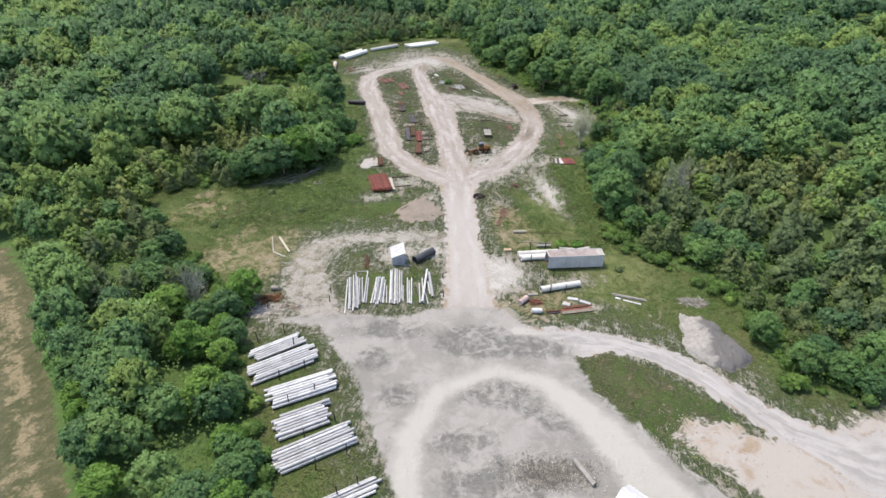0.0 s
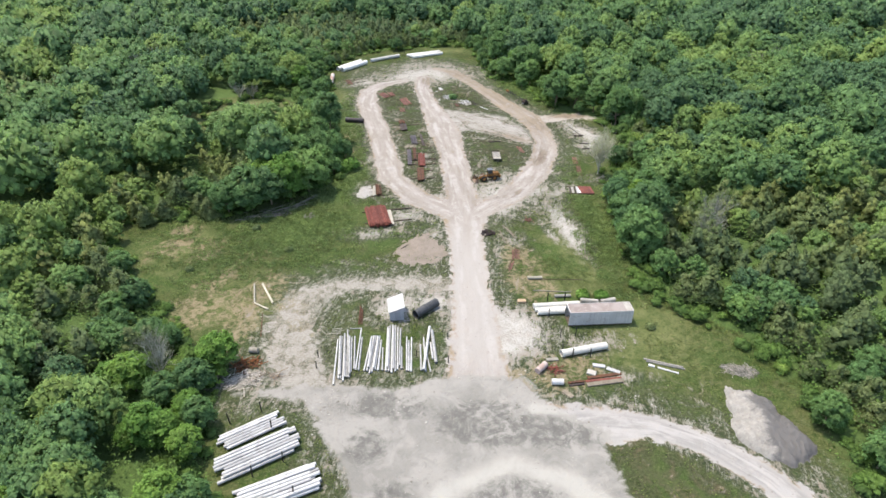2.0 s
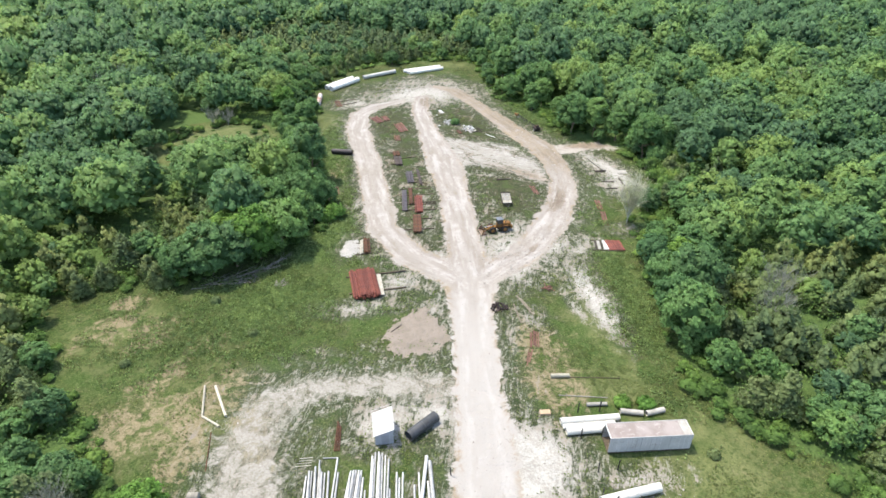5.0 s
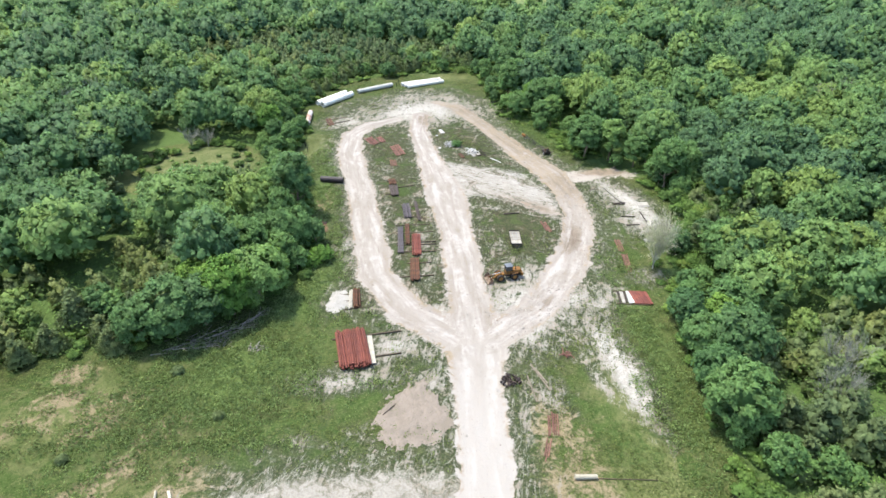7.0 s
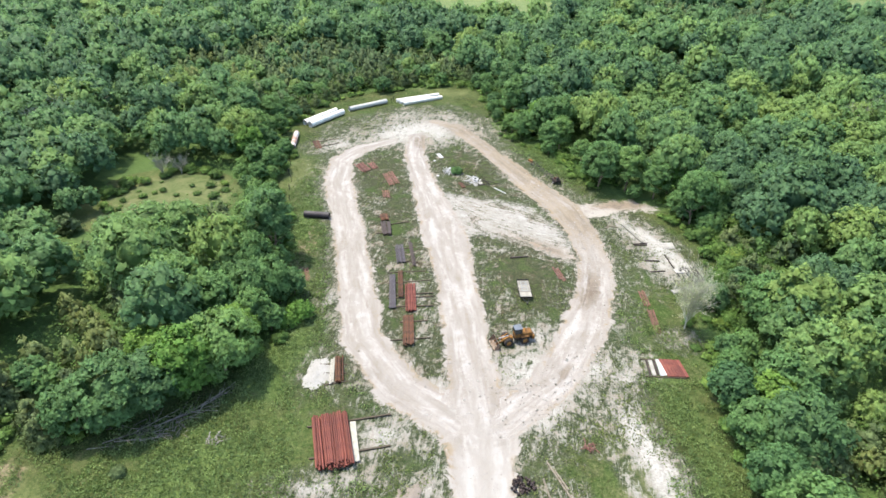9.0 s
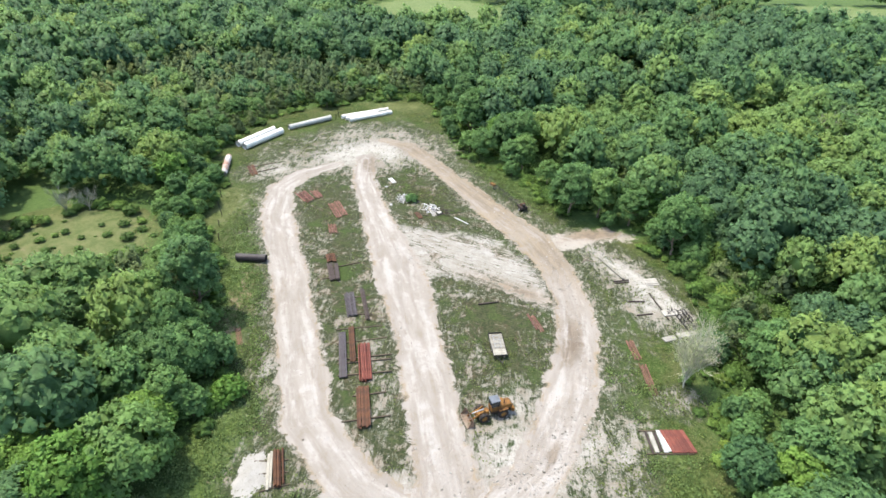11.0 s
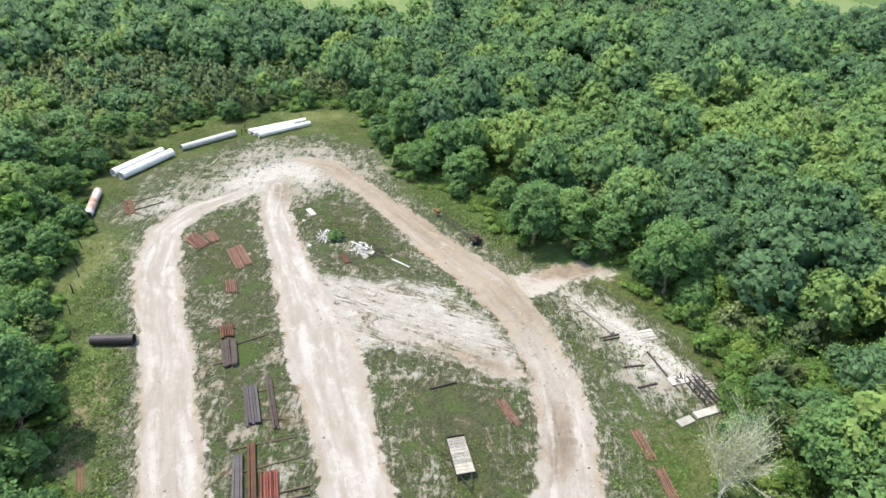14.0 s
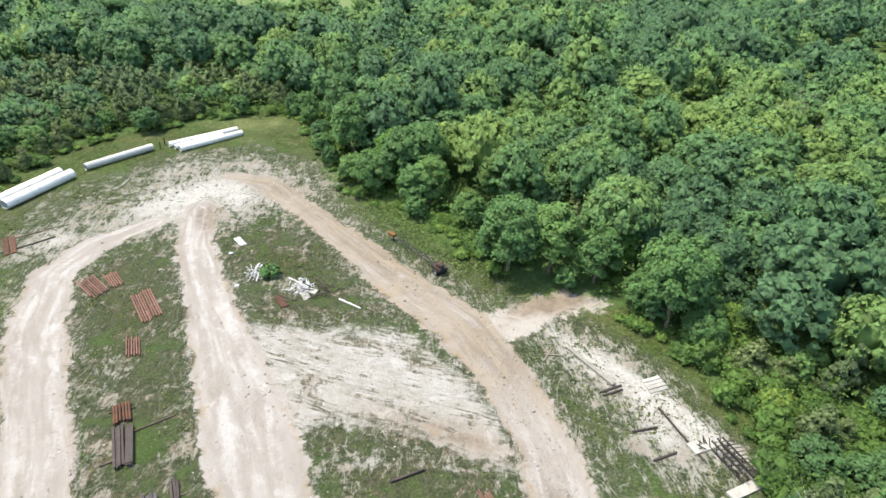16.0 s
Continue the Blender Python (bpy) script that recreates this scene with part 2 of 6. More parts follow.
def ground_fields(x, y):
    """What covers the ground: signed distances to the edges of each cover."""
    roads = [line_sd(x, y, r) for r in (MAIN_ROAD, WEST_LOOP, EAST_LOOP, SIDE_ROAD)]
    yard = poly_sd(x, y, YARD)
    road, lat, along = roads[0]
    for i, (sd, la, al) in enumerate(roads[1:]):
        lat = np.where(sd < road, la, lat)
        along = np.where(sd < road, al + 500 * (i + 1), along)
        road = np.minimum(road, sd)
    ring = line_sd(x, y, RING_ROAD)[0]
    rock = np.minimum.reduce([ring, poly_sd(x, y, CROSSING) + 0.5, ell(x, y, 10.5, 84.5, 3.0, 3.2)])
    tan = np.minimum(np.minimum(poly_sd(x, y, TAN_LOT), 1e6), np.minimum(line_sd(x, y, [(27, 176, 2.2), (34, 178.5, 2.2), (40, 177.5, 1.2)])[0], line_sd(x, y, [(9, 166.8, 0.3), (16, 162.6, 1.0), (23, 158, 1.0)])[0] + 0.5))
    return dict(road=road, lat=lat, along=along, yard=yard, rock=rock, tan=tan)


def ground_z(x, y):
    """The lie of the land: all but flat, with shallow swells."""
    near = np.clip((300 - np.hypot(x, y - 130)) / 100, 0, 1)
    return near * (0.10 * np.sin(x * 0.11 + 1.3) * np.sin(y * 0.083) + 0.05 * np.sin(x * 0.37 + y * 0.21) * np.sin(y * 0.31 - x * 0.13))


def steps(lo, hi, d, far):
    """Even steps from lo to hi, then wider ones out to far on both sides."""
    a, out = np.arange(lo, hi + d / 2, d), []
    g, s = 0.0, d
    while g < far:
        s = s * 1.22 if g > 170 else min(s * 1.22, 6.0)
        g += s
        out.append(g)
    out = np.array(out)
    return np.concatenate((lo - out[::-1], a, hi + out))


# ---------------------------------------------------------------- ground
def ground_material():
    k = Mat("yard_ground")
    p = k.pos()

    def fine(scale, detail, rough, dist, vec=None):
        return k.math("MULTIPLY_ADD", k.math("SUBTRACT", k.noise(scale, detail, rough, dist, vec), 0.5), 2.6, 0.5)

    def sub(v, amount):
        return k.math("MULTIPLY", k.math("SUBTRACT", v, 0.5), amount)

    def add(*v):
        out = v[0]
        for w in v[1:]:
            out = k.math("ADD", out, w)
        return out

    def turned(deg, sc):
        return k.scaled(k.scaled(p, (1, 1, 1), (0, 0, radians(deg))), sc)

    nl, nm, ns, nf = fine(0.07, 5, 0.6, 0.5), fine(0.33, 6, 0.66, 1.0), fine(1.15, 6, 0.7, 0.7), fine(3.8, 5, 0.72, 0.2)
    streak = fine(1.0, 6, 0.7, 0.8, turned(8, (1.5, 0.22, 1)))
    drift = fine(1.0, 6, 0.72, 2.2, turned(31, (0.11, 0.55, 1)))
    lat, along = k.attr("lat"), k.attr("along")
    swirl = fine(0.5, 7, 0.74, 0.7)
    drift = k.math("ADD", k.math("MULTIPLY", drift, k.attr("cross")), k.math("MULTIPLY", swirl, k.math("SUBTRACT", 1.0, k.attr("cross"))))
    way = k.n("ShaderNodeCombineXYZ", X=k.math("MULTIPLY", lat, 1.5), Y=k.math("MULTIPLY", along, 0.07))
    way2 = k.n("ShaderNodeCombineXYZ", X=k.math("MULTIPLY", lat, 3.6), Y=k.math("MULTIPLY", along, 0.12), Z=3.0)
    w1, w2 = fine(1.5, 4, 0.6, 0.4, way.outputs[0]), fine(1.6, 5, 0.65, 0.5, way2.outputs[0])

    # grass: lush, olive and dry parts, tufts and gaps
    g = k.mix(k.ramp(add(nl, sub(nm, 0.5)), 0.1, 0.9), (0.042, 0.072, 0.018), (0.068, 0.076, 0.029))
    g = k.mix(k.ramp(nm, 0.4, 1.05, 0, 0.8), g, (0.088, 0.084, 0.042))
    g = k.mix(k.ramp(ns, 0.42, 0.92, 0, 0.9), g, (0.022, 0.044, 0.010))
    g = k.mix(k.ramp(ns, 0.45, -0.1, 0, 0.5), g, (0.082, 0.092, 0.040))
    g = k.mix(k.ramp(nf, 0.5, 0.98, 0, 0.8), g, (0.126, 0.136, 0.058))
    g = k.mix(k.ramp(nf, 0.46, 0.0, 0, 0.8), g, (0.017, 0.031, 0.009))
    g = k.mix(k.ramp(add(k.attr("scatter"), sub(nm, 0.5)), -0.25, 0.35, 0, 0.9), g, k.mix(k.ramp(add(nf, sub(ns, 0.8)), 0.1, 0.95), (0.019, 0.026, 0.014), (0.068, 0.071, 0.044)))
    g = k.mix(k.ramp(add(k.attr("dry"), sub(nm, 0.9)), 0.2, 1.0, 0, 0.8), g, k.mix(k.ramp(nf, 0.1, 0.9), (0.140, 0.150, 0.064), (0.082, 0.098, 0.036)))
    wisp = fine(1.0, 5, 0.62, 1.6, turned(10, (0.5, 0.15, 1)))
    line = k.math("MULTIPLY", k.ramp(k.math("ABSOLUTE", k.math("SUBTRACT", wisp, 0.5)), 0.01, 0.07, 1, 0), k.ramp(add(k.attr("scatter"), sub(nm, 0.9)), -0.05, 0.45))
    g = k.mix(k.math("MULTIPLY", line, k.ramp(ns, 0.2, 0.7, 0.25, 0.85)), g, (0.215, 0.212, 0.180))
    clump = fine(2.1, 4, 0.6, 0.6)
    g = k.mix(k.ramp(clump, 0.5, 0.95, 0, 0.6), g, (0.024, 0.048, 0.011))
    g = k.mix(k.ramp(clump, 0.45, -0.05, 0, 0.4), g, (0.098, 0.116, 0.044))
    far_y = k.n("ShaderNodeSeparateXYZ")
    k.set(far_y.inputs[0], p)
    far_x = k.math("ADD", far_y.outputs[0], 57.5)
    glade = k.math("POWER", k.math("ADD", k.math("POWER", k.math("DIVIDE", far_x, 15.0), 2.0), k.math("POWER", k.math("DIVIDE", k.math("SUBTRACT", far_y.outputs[1], 178.0), 15.0), 2.0)), 0.5)
    g = k.mix(k.ramp(add(glade, sub(nm, 0.5)), 0.75, 1.05, 0.6, 0), g, k.mix(k.ramp(add(nm, sub(nf, 0.8), sub(clump, 0.8)), 0.1, 0.9), (0.070, 0.098, 0.034), (0.138, 0.146, 0.070)))
    # hay meadows beyond the woods
    g = k.mix(k.ramp(far_y.outputs[1], 318, 334, 0, 0.85), g, k.mix(k.ramp(nm, 0.2, 0.9), (0.106, 0.150, 0.056), (0.132, 0.168, 0.072)))
    # mown stubble of the west field
    g = k.mix(k.attr("stubble"), g, k.mix(k.ramp(add(nm, sub(streak, 0.9), sub(nf, 0.5)), 0.1, 0.9), (0.057, 0.061, 0.031), (0.094, 0.088, 0.053)))
    # poor mossy turf between the roads
    moss = k.mix(k.ramp(add(nf, sub(ns, 0.9)), -0.05, 1.05), (0.018, 0.025, 0.012), (0.060, 0.063, 0.033))
    moss = k.mix(k.ramp(add(nm, sub(nl, 0.8)), 0.5, -0.05, 0, 0.8), moss, (0.036, 0.058, 0.016))
    moss = k.mix(k.ramp(add(nm, sub(swirl, 0.6)), 0.55, 1.0, 0, 0.7), moss, (0.086, 0.062, 0.042))
    g = k.mix(k.math("MULTIPLY", k.attr("heath"), k.ramp(add(nm, sub(ns, 0.6)), 0.0, 0.55, 0.45, 0.95)), g, moss)
    g = k.mix(k.math("MULTIPLY", line, k.ramp(ns, 0.2, 0.7, 0.1, 0.7)), g, (0.215, 0.212, 0.180))
    g = k.mix(k.ramp(add(k.math("MULTIPLY", k.attr("dry"), -1.0), sub(nm, 0.5)), 0.1, 0.8, 0, 0.8), g, k.mix(k.ramp(add(clump, sub(nf, 0.7), sub(nm, 0.5)), 0.85, 0.1), (0.040, 0.070, 0.019), (0.104, 0.150, 0.046)))
    soil = k.mix(nf, (0.130, 0.108, 0.062), (0.215, 0.182, 0.118))
    g = k.mix(k.ramp(add(k.attr("bare"), sub(nm, 1.1), sub(ns, 0.9)), 0.45, 1.0), g, soil)
    # leaf litter and undergrowth under the trees
    litter = k.mix(ns, (0.046, 0.080, 0.026), (0.080, 0.126, 0.040))
    g = k.mix(k.ramp(add(k.attr("woods"), sub(nm, 5.0)), 0.0, 4.0), g, litter)
    # loose pale rock, broken up by weeds
    rockc = k.mix(k.ramp(add(nf, sub(swirl, 0.6)), 0.1, 0.95), (0.262, 0.248, 0.222), (0.178, 0.166, 0.142))
    rockc = k.mix(k.ramp(ns, 0.6, 1.1, 0, 0.5), rockc, (0.130, 0.120, 0.098))
    rockc = k.mix(k.ramp(add(drift, sub(nm, 0.6)), 0.40, 0.95, 0, 0.7), rockc, (0.178, 0.152, 0.122))
    rockc = k.mix(k.math("MULTIPLY", k.attr("cross"), k.ramp(add(nm, sub(drift, 0.8)), 0.25, 0.85, 0.15, 0.85)), rockc, k.mix(k.ramp(drift, 0.3, 0.75), (0.345, 0.340, 0.330), (0.215, 0.190, 0.165)))
    rockc = k.mix(k.ramp(k.attr("scatter"), 0.6, 1.3), rockc, k.mix(k.ramp(add(nf, sub(swirl, 0.8)), 0.2, 0.9), (0.330, 0.320, 0.298), (0.238, 0.222, 0.198)))
    rockc = k.mix(k.ramp(add(k.attr("mud"), sub(nm, 0.6)), 0.05, 0.7, 0, 0.9), rockc, k.mix(k.ramp(ns, 0.2, 0.8), (0.232, 0.206, 0.178), (0.170, 0.148, 0.124)))
    rm = k.ramp(add(k.math("MAXIMUM", k.attr("rock"), -1.5), sub(nm, 3.6), sub(ns, 1.1), k.math("MULTIPLY", sub(drift, 3.2), k.ramp(k.attr("cross"), 0, 1, 1, 0.85)), k.ramp(k.attr("cross"), 0, 1, 0.9, 0.3)), -0.8, 1.4, 1, 0)
    scat = add(k.attr("scatter"), sub(ns, 0.7), sub(nm, 1.0), sub(streak, 0.9), sub(swirl, 0.6), sub(nf, 0.3))
    weedy = k.math("MULTIPLY", k.attr("cross"), k.ramp(add(nm, sub(drift, 1.4), sub(ns, 0.5)), 0.62, 1.0, 0, 0.8))
    rm = k.math("MULTIPLY", rm, k.math("SUBTRACT", 1.0, weedy))
    rm = k.math("MAXIMUM", rm, k.ramp(scat, 0.36, 1.0))
    c = k.mix(rm, g, rockc)
    # tan soil
    tanc = k.mix(k.ramp(add(nm, sub(nl, 0.9)), -0.35, 0.3), (0.225, 0.170, 0.118), (0.285, 0.262, 0.236))
    tanc = k.mix(k.ramp(ns, 0.6, 1.1, 0, 0.2), tanc, (0.17, 0.125, 0.085))
    tanc = k.mix(k.ramp(add(k.attr("mud"), sub(nm, 0.7)), 0.2, 0.9, 0, 0.85), tanc, k.mix(k.ramp(drift, 0.1, 0.9), (0.19, 0.145, 0.105), (0.118, 0.092, 0.068)))
    c = k.mix(k.ramp(add(k.attr("tan"), sub(nm, 3.0), sub(ns, 1.6)), -0.5, 0.6, 1, 0), c, tanc)
    # packed roads: long pale wheel tracks, browner crumbling edges
    roadc = k.mix(k.ramp(w1, 0.15, 0.85), (0.220, 0.196, 0.174), (0.258, 0.237, 0.217))
    roadc = k.mix(k.ramp(add(nm, sub(w1, 0.8), sub(ns, 0.5)), 0.55, 1.15, 0, 0.7), roadc, (0.330, 0.312, 0.298))
    roadc = k.mix(k.ramp(add(swirl, sub(w1, 0.6)), 0.4, -0.1, 0, 0.55), roadc, (0.190, 0.162, 0.132))
    roadc = k.mix(k.ramp(w2, 0.55, 1.1, 0, 0.3), roadc, (0.325, 0.307, 0.292))
    roadc = k.mix(k.ramp(w2, 0.36, -0.1, 0, 0.3), roadc, (0.174, 0.147, 0.120))
    worn_white = k.math("MULTIPLY", k.ramp(far_y.outputs[1], 66, 82), k.ramp(far_y.outputs[1], 104, 126, 1, 0))
    roadc = k.mix(k.math("MULTIPLY", worn_white, 0.8), roadc, (0.292, 0.275, 0.258))
    grey = k.mix(k.ramp(add(w1, sub(nm, 0.5)), 0.2, 0.85), (0.222, 0.214, 0.205), (0.30, 0.288, 0.276))
    grey = k.mix(k.ramp(k.math("ABSOLUTE", lat), 0.45, 0.8, 0, 0.6), grey, (0.295, 0.282, 0.268))
    roadc = k.mix(k.ramp(along, 1400, 1450), roadc, grey)
    roadc = k.mix(k.ramp(add(k.attr("mud"), sub(nm, 0.7), sub(w2, 0.4)), 0.2, 1.0, 0, 0.85), roadc, k.mix(k.ramp(w2, 0.1, 0.9), (0.112, 0.088, 0.066), (0.185, 0.152, 0.122)))
    rut = k.ramp(k.math("ABSOLUTE", k.math("SUBTRACT", k.math("ABSOLUTE", add(lat, sub(nm, 0.18))), 0.45)), 0.06, 0.22, 1, 0)
    roadc = k.mix(k.math("MULTIPLY", rut, k.ramp(add(w1, sub(swirl, 0.8)), 0.25, 0.9, 0, 0.55)), roadc, (0.333, 0.316, 0.300))
    upper = k.math("MULTIPLY", k.ramp(along, 1034, 1062), k.ramp(along, 1300, 1301, 1, 0))
    roadc = k.mix(k.math("MULTIPLY", upper, k.ramp(add(w2, sub(nm, 0.7)), 0.0, 0.9, 0.3, 0.85)), roadc, k.mix(k.ramp(w1, 0.2, 0.8), (0.240, 0.200, 0.152), (0.165, 0.135, 0.102)))
    off = add(k.math("ABSOLUTE", lat), sub(nm, 0.25))
    roadc = k.mix(k.math("MULTIPLY", k.ramp(off, 0.72, 0.98), k.ramp(add(nm, sub(ns, 0.4)), 0.35, 0.75, 0.0, 0.9)), roadc, (0.215, 0.165, 0.110))
    roadc = k.mix(k.ramp(add(nf, sub(ns, 0.5)), 0.85, 1.1, 0, 0.75), roadc, (0.110, 0.094, 0.079))
    e2 = add(sub(nm, 1.7), sub(nl, 0.8), sub(ns, 0.35), sub(nf, 0.15))
    dm = k.ramp(add(k.attr("road"), e2), -0.22, 0.18, 1, 0)
    c = k.mix(dm, c, roadc)
    # the crushed-stone yard: grey damp patches, pale driven arcs
    yardc = k.mix(k.ramp(add(nl, sub(nm, 0.8)), 0.15, 0.95), (0.244, 0.235, 0.217), (0.171, 0.165, 0.152))
    yardc = k.mix(k.ramp(add(k.attr("damp"), sub(nm, 1.2), sub(ns, 0.8)), 0.35, 1.6), yardc, (0.094, 0.092, 0.085))
    yardc = k.mix(k.ramp(drift, 0.6, 1.1, 0, 0.5), yardc, (0.136, 0.131, 0.120))
    yardc = k.mix(k.ramp(ns, 0.55, 1.1, 0, 0.4), yardc, (0.134, 0.127, 0.118))
    yardc = k.mix(k.ramp(add(k.attr("driven"), sub(nm, 0.6), sub(drift, 0.3)), 0.0, 0.85), yardc, (0.300, 0.291, 0.266))
    ym = k.ramp(add(k.attr("yard"), e2), -0.5, 0.4, 1, 0)
    c = k.mix(ym, c, yardc)
    k.base(c, 0.93, 0.0, 0.1)
    k.bump(add(k.math("MULTIPLY", ns, 0.5), k.math("MULTIPLY", nf, 0.25)), 0.8, 0.16)
    return k.m


gx, gy = steps(-70, 76, 0.7, 2600), steps(32, 260, 0.7, 2600)
GX, GY = np.meshgrid(gx, gy)
F = ground_fields(GX, GY)
cl = poly_sd(GX, GY, CLEARING)
bare = np.maximum.reduce([np.clip(1 - ell(GX, GY, cx, cy, rx, ry, tr) / 2.5, 0, 1) for cx, cy, rx, ry, tr in
                          [(-46, 106, 5, 1.2, 25), (-34.5, 90.5, 8, 3.2, 35), (-31, 85, 2, 4, 0), (-25.8, 92, 1.0, 5, 30), (-38, 97, 5, 1.0, 60), (-26.5, 156, 1.5, 9, -10), (14, 100, 3, 8, 10), (16, 76, 6, 3, 0)]]) * 0.78
west = poly_sd(GX, GY, WEST_FIELD)
bare = np.maximum.reduce([bare] + [np.clip(1 - ell(GX, GY, cx, cy, rx, ry, tr) / 1.6, 0, 1) for cx, cy, rx, ry, tr in [(-55, 118.4, 3.5, 1.0, 30), (-50, 112.6, 1.8, 1.4, 0), (-49.4, 108, 2.6, 1.3, 20), (-43.4, 104, 2.0, 1.0, 40)]])
bare = np.maximum(bare, np.where((west < -2.6) & (west > -5.2), 0.72, np.clip(0.4 - west / 2, 0, 0.3)))
scatter = np.maximum.reduce([np.clip(top - 0.75 * (ell(GX, GY, cx, cy, rx, ry, tr) / min(rx, ry) + 1), -2, top) for cx, cy, rx, ry, tr, top in
                             [(23.0, 118.2, 7.4, 2.0, -77, 1.55), (24.3, 113.2, 3.8, 1.1, -80, 2.0), (20.0, 113.5, 3.5, 0.8, -70, 1.2), (34.6, 167.5, 8.5, 4.2, -62, 1.2), (36.0, 158, 6.5, 3.6, -74, 1.2), (36.9, 163, 9, 1.4, -66, 1.9), (8.4, 161, 2.8, 1.4, -10, 1.0), (-8, 119.5, 4.8, 3.8, 12, 1.15), (-17.5, 130, 3.6, 4.4, 0, 1.0),
                              (-19.3, 146, 1.8, 4, 0, 1.1), (-8.5, 217.5, 14, 8.5, 10, 1.5), (-7.5, 89.5, 3.4, 3.0, 0, 1.5), (-1.5, 91.5, 4.5, 3.2, 0, 1.3)]])
for cx, cy, rx, ry, tr, top in [(12.5, 138, 6, 5.5, 20, 1.0), (21.5, 82.3, 5.8, 2.0, 14, 1.1), (12, 80, 3.2, 7, 0, 0.85), (33, 137.5, 3.4, 2.4, 0, 1.0), (-28, 208, 7, 6, 30, 1.1), (2.5, 190, 6, 4, -30, 0.65),
                                (-4, 137, 2.2, 6, 0, 0.85), (23.5, 130, 3.6, 7, -30, 1.02), (-27, 73.6, 4.5, 2.4, 0, 1.2), (30.5, 50.3, 2.6, 1.8, 30, 1.2), (-5, 147, 2.4, 9, 8, 0.8), (-9, 154, 4, 6, 0, 0.6),
                                (-15, 178, 4, 8, 8, 0.6), (-14, 112.5, 8, 2.2, 8, 1.05), (24.5, 75.5, 6, 2, -6, 0.75), (9, 147, 5, 8, 0, 0.5), (19.5, 131.5, 6.5, 4.4, 42, 1.1), (12, 123.5, 6.5, 4.6, 35, 1.15), (-1.6, 127, 2.6, 3.6, 0, 1.1), (8.2, 127.5, 3.4, 5, 0, 1.0), (12, 129.5, 7, 7.5, 0, 1.35), (-3, 118, 4, 3.5, 0, 0.75), (-2.2, 112.3, 3.2, 3.2, 0, 0.95), (-1.6, 103, 2.0, 4.0, 0, 0.8), (9.5, 108, 2, 7, 0, 0.7), (13, 110.5, 3, 5, 20, 0.8), (9.6, 84.3, 3.6, 3.6, 0, 2.0)]:
    scatter = np.maximum(scatter, np.clip(top - 0.75 * (ell(GX, GY, cx, cy, rx, ry, tr) / min(rx, ry) + 1), -2, top))
scatter = np.maximum(scatter, np.clip(0.62 - poly_sd(GX, GY, TOP_PATCH) / 9, -2, 0.68))
scatter = np.maximum(scatter, np.clip(0.36 - np.minimum(np.minimum(F["road"], F["rock"]), F["yard"]) / 16, -2, 0.36))
strip = ell(GX, GY, 28, 56.2, 15, 5.6, -42)
scatter = np.where(strip < 0, np.minimum(scatter, -0.1), scatter)
heath = np.maximum(np.clip(0.5 - poly_sd(GX, GY, [(-16, 130), (2, 124), (17, 130), (25, 150), (24, 175), (12, 200), (-2, 214), (-18, 205), (-24, 190)]) / 6, 0, 1), 0.8 * np.clip(0.4 - strip / 3, 0, 1))
damp = np.maximum.reduce([np.clip(1 - ell(GX, GY, cx, cy, rx, ry, tr) / 1.6, 0, 1) for cx, cy, rx, ry, tr in
                          [(8.5, 56.8, 5, 2.4, -8), (3.6, 48.6, 3, 1.4, 5), (14, 53, 3.5, 1.2, -35), (6, 67, 5.5, 3, 0), (-5.2, 56, 1.6, 1.6, 0), (-7, 69.5, 4, 1.6, 0), (-9, 63, 2, 2, 0), (13, 66, 5, 2, -10),
                           (8, 43, 6, 3, 0)]])
driven = np.maximum(np.clip(0.15 - 0.45 * line_sd(GX, GY, [(-3, 30, 2.2), (-3, 49, 2.2), (0.6, 57, 1.8), (8.6, 61, 1.5), (15.3, 58.5, 2), (19.7, 53, 2.8), (24, 45, 3.4), (30, 34, 4)])[0], 0, 1),
                    np.clip(0.1 - 0.8 * line_sd(GX, GY, [(12, 69.5, 1.2), (22, 69, 0.9), (30, 66.5, 0.8), (38, 60.5, 0.8), (44, 53, 1)])[0], 0, 1))
field_ground = np.minimum.reduce([poly_sd(GX, GY, WEST_FIELD), ell(GX, GY, 17, 382, 38, 48), ell(GX, GY, 232, 384, 58, 42), ell(GX, GY, 176, 266, 24, 14, 30), ell(GX, GY, -59.5, 178, 16, 15.5, 0)])
dry = np.maximum.reduce([np.clip(1.1 - 0.9 * (ell(GX, GY, cx, cy, rx, ry, tr) / min(rx, ry) + 1), 0, 1) for cx, cy, rx, ry, tr in
                         [(-59.5, 178, 28, 26, 0), (-46, 106, 16, 9, 30), (-32, 90, 9, 9, 0), (30, 85, 11, 14, 0), (24, 97, 7, 9, 0), (27, 58, 9, 3, -42), (24, 112, 7, 14, 0), (-2, 250, 12, 6, 10), (-34, 190, 6, 14, 0), (17, 382, 60, 70, 0), (232, 384, 80, 60, 0), (176, 266, 34, 22, 30)]])
dry = dry - np.maximum.reduce([np.clip(1.1 - 0.9 * (ell(GX, GY, cx, cy, rx, ry, tr) / min(rx, ry) + 1), 0, 1) for cx, cy, rx, ry, tr in
                               [(-29, 113, 16, 8, 28), (-24, 133, 6, 14, -12), (-27, 165, 3.5, 22, 8), (29, 116, 4, 22, 2), (24, 200, 4, 16, 28)]])
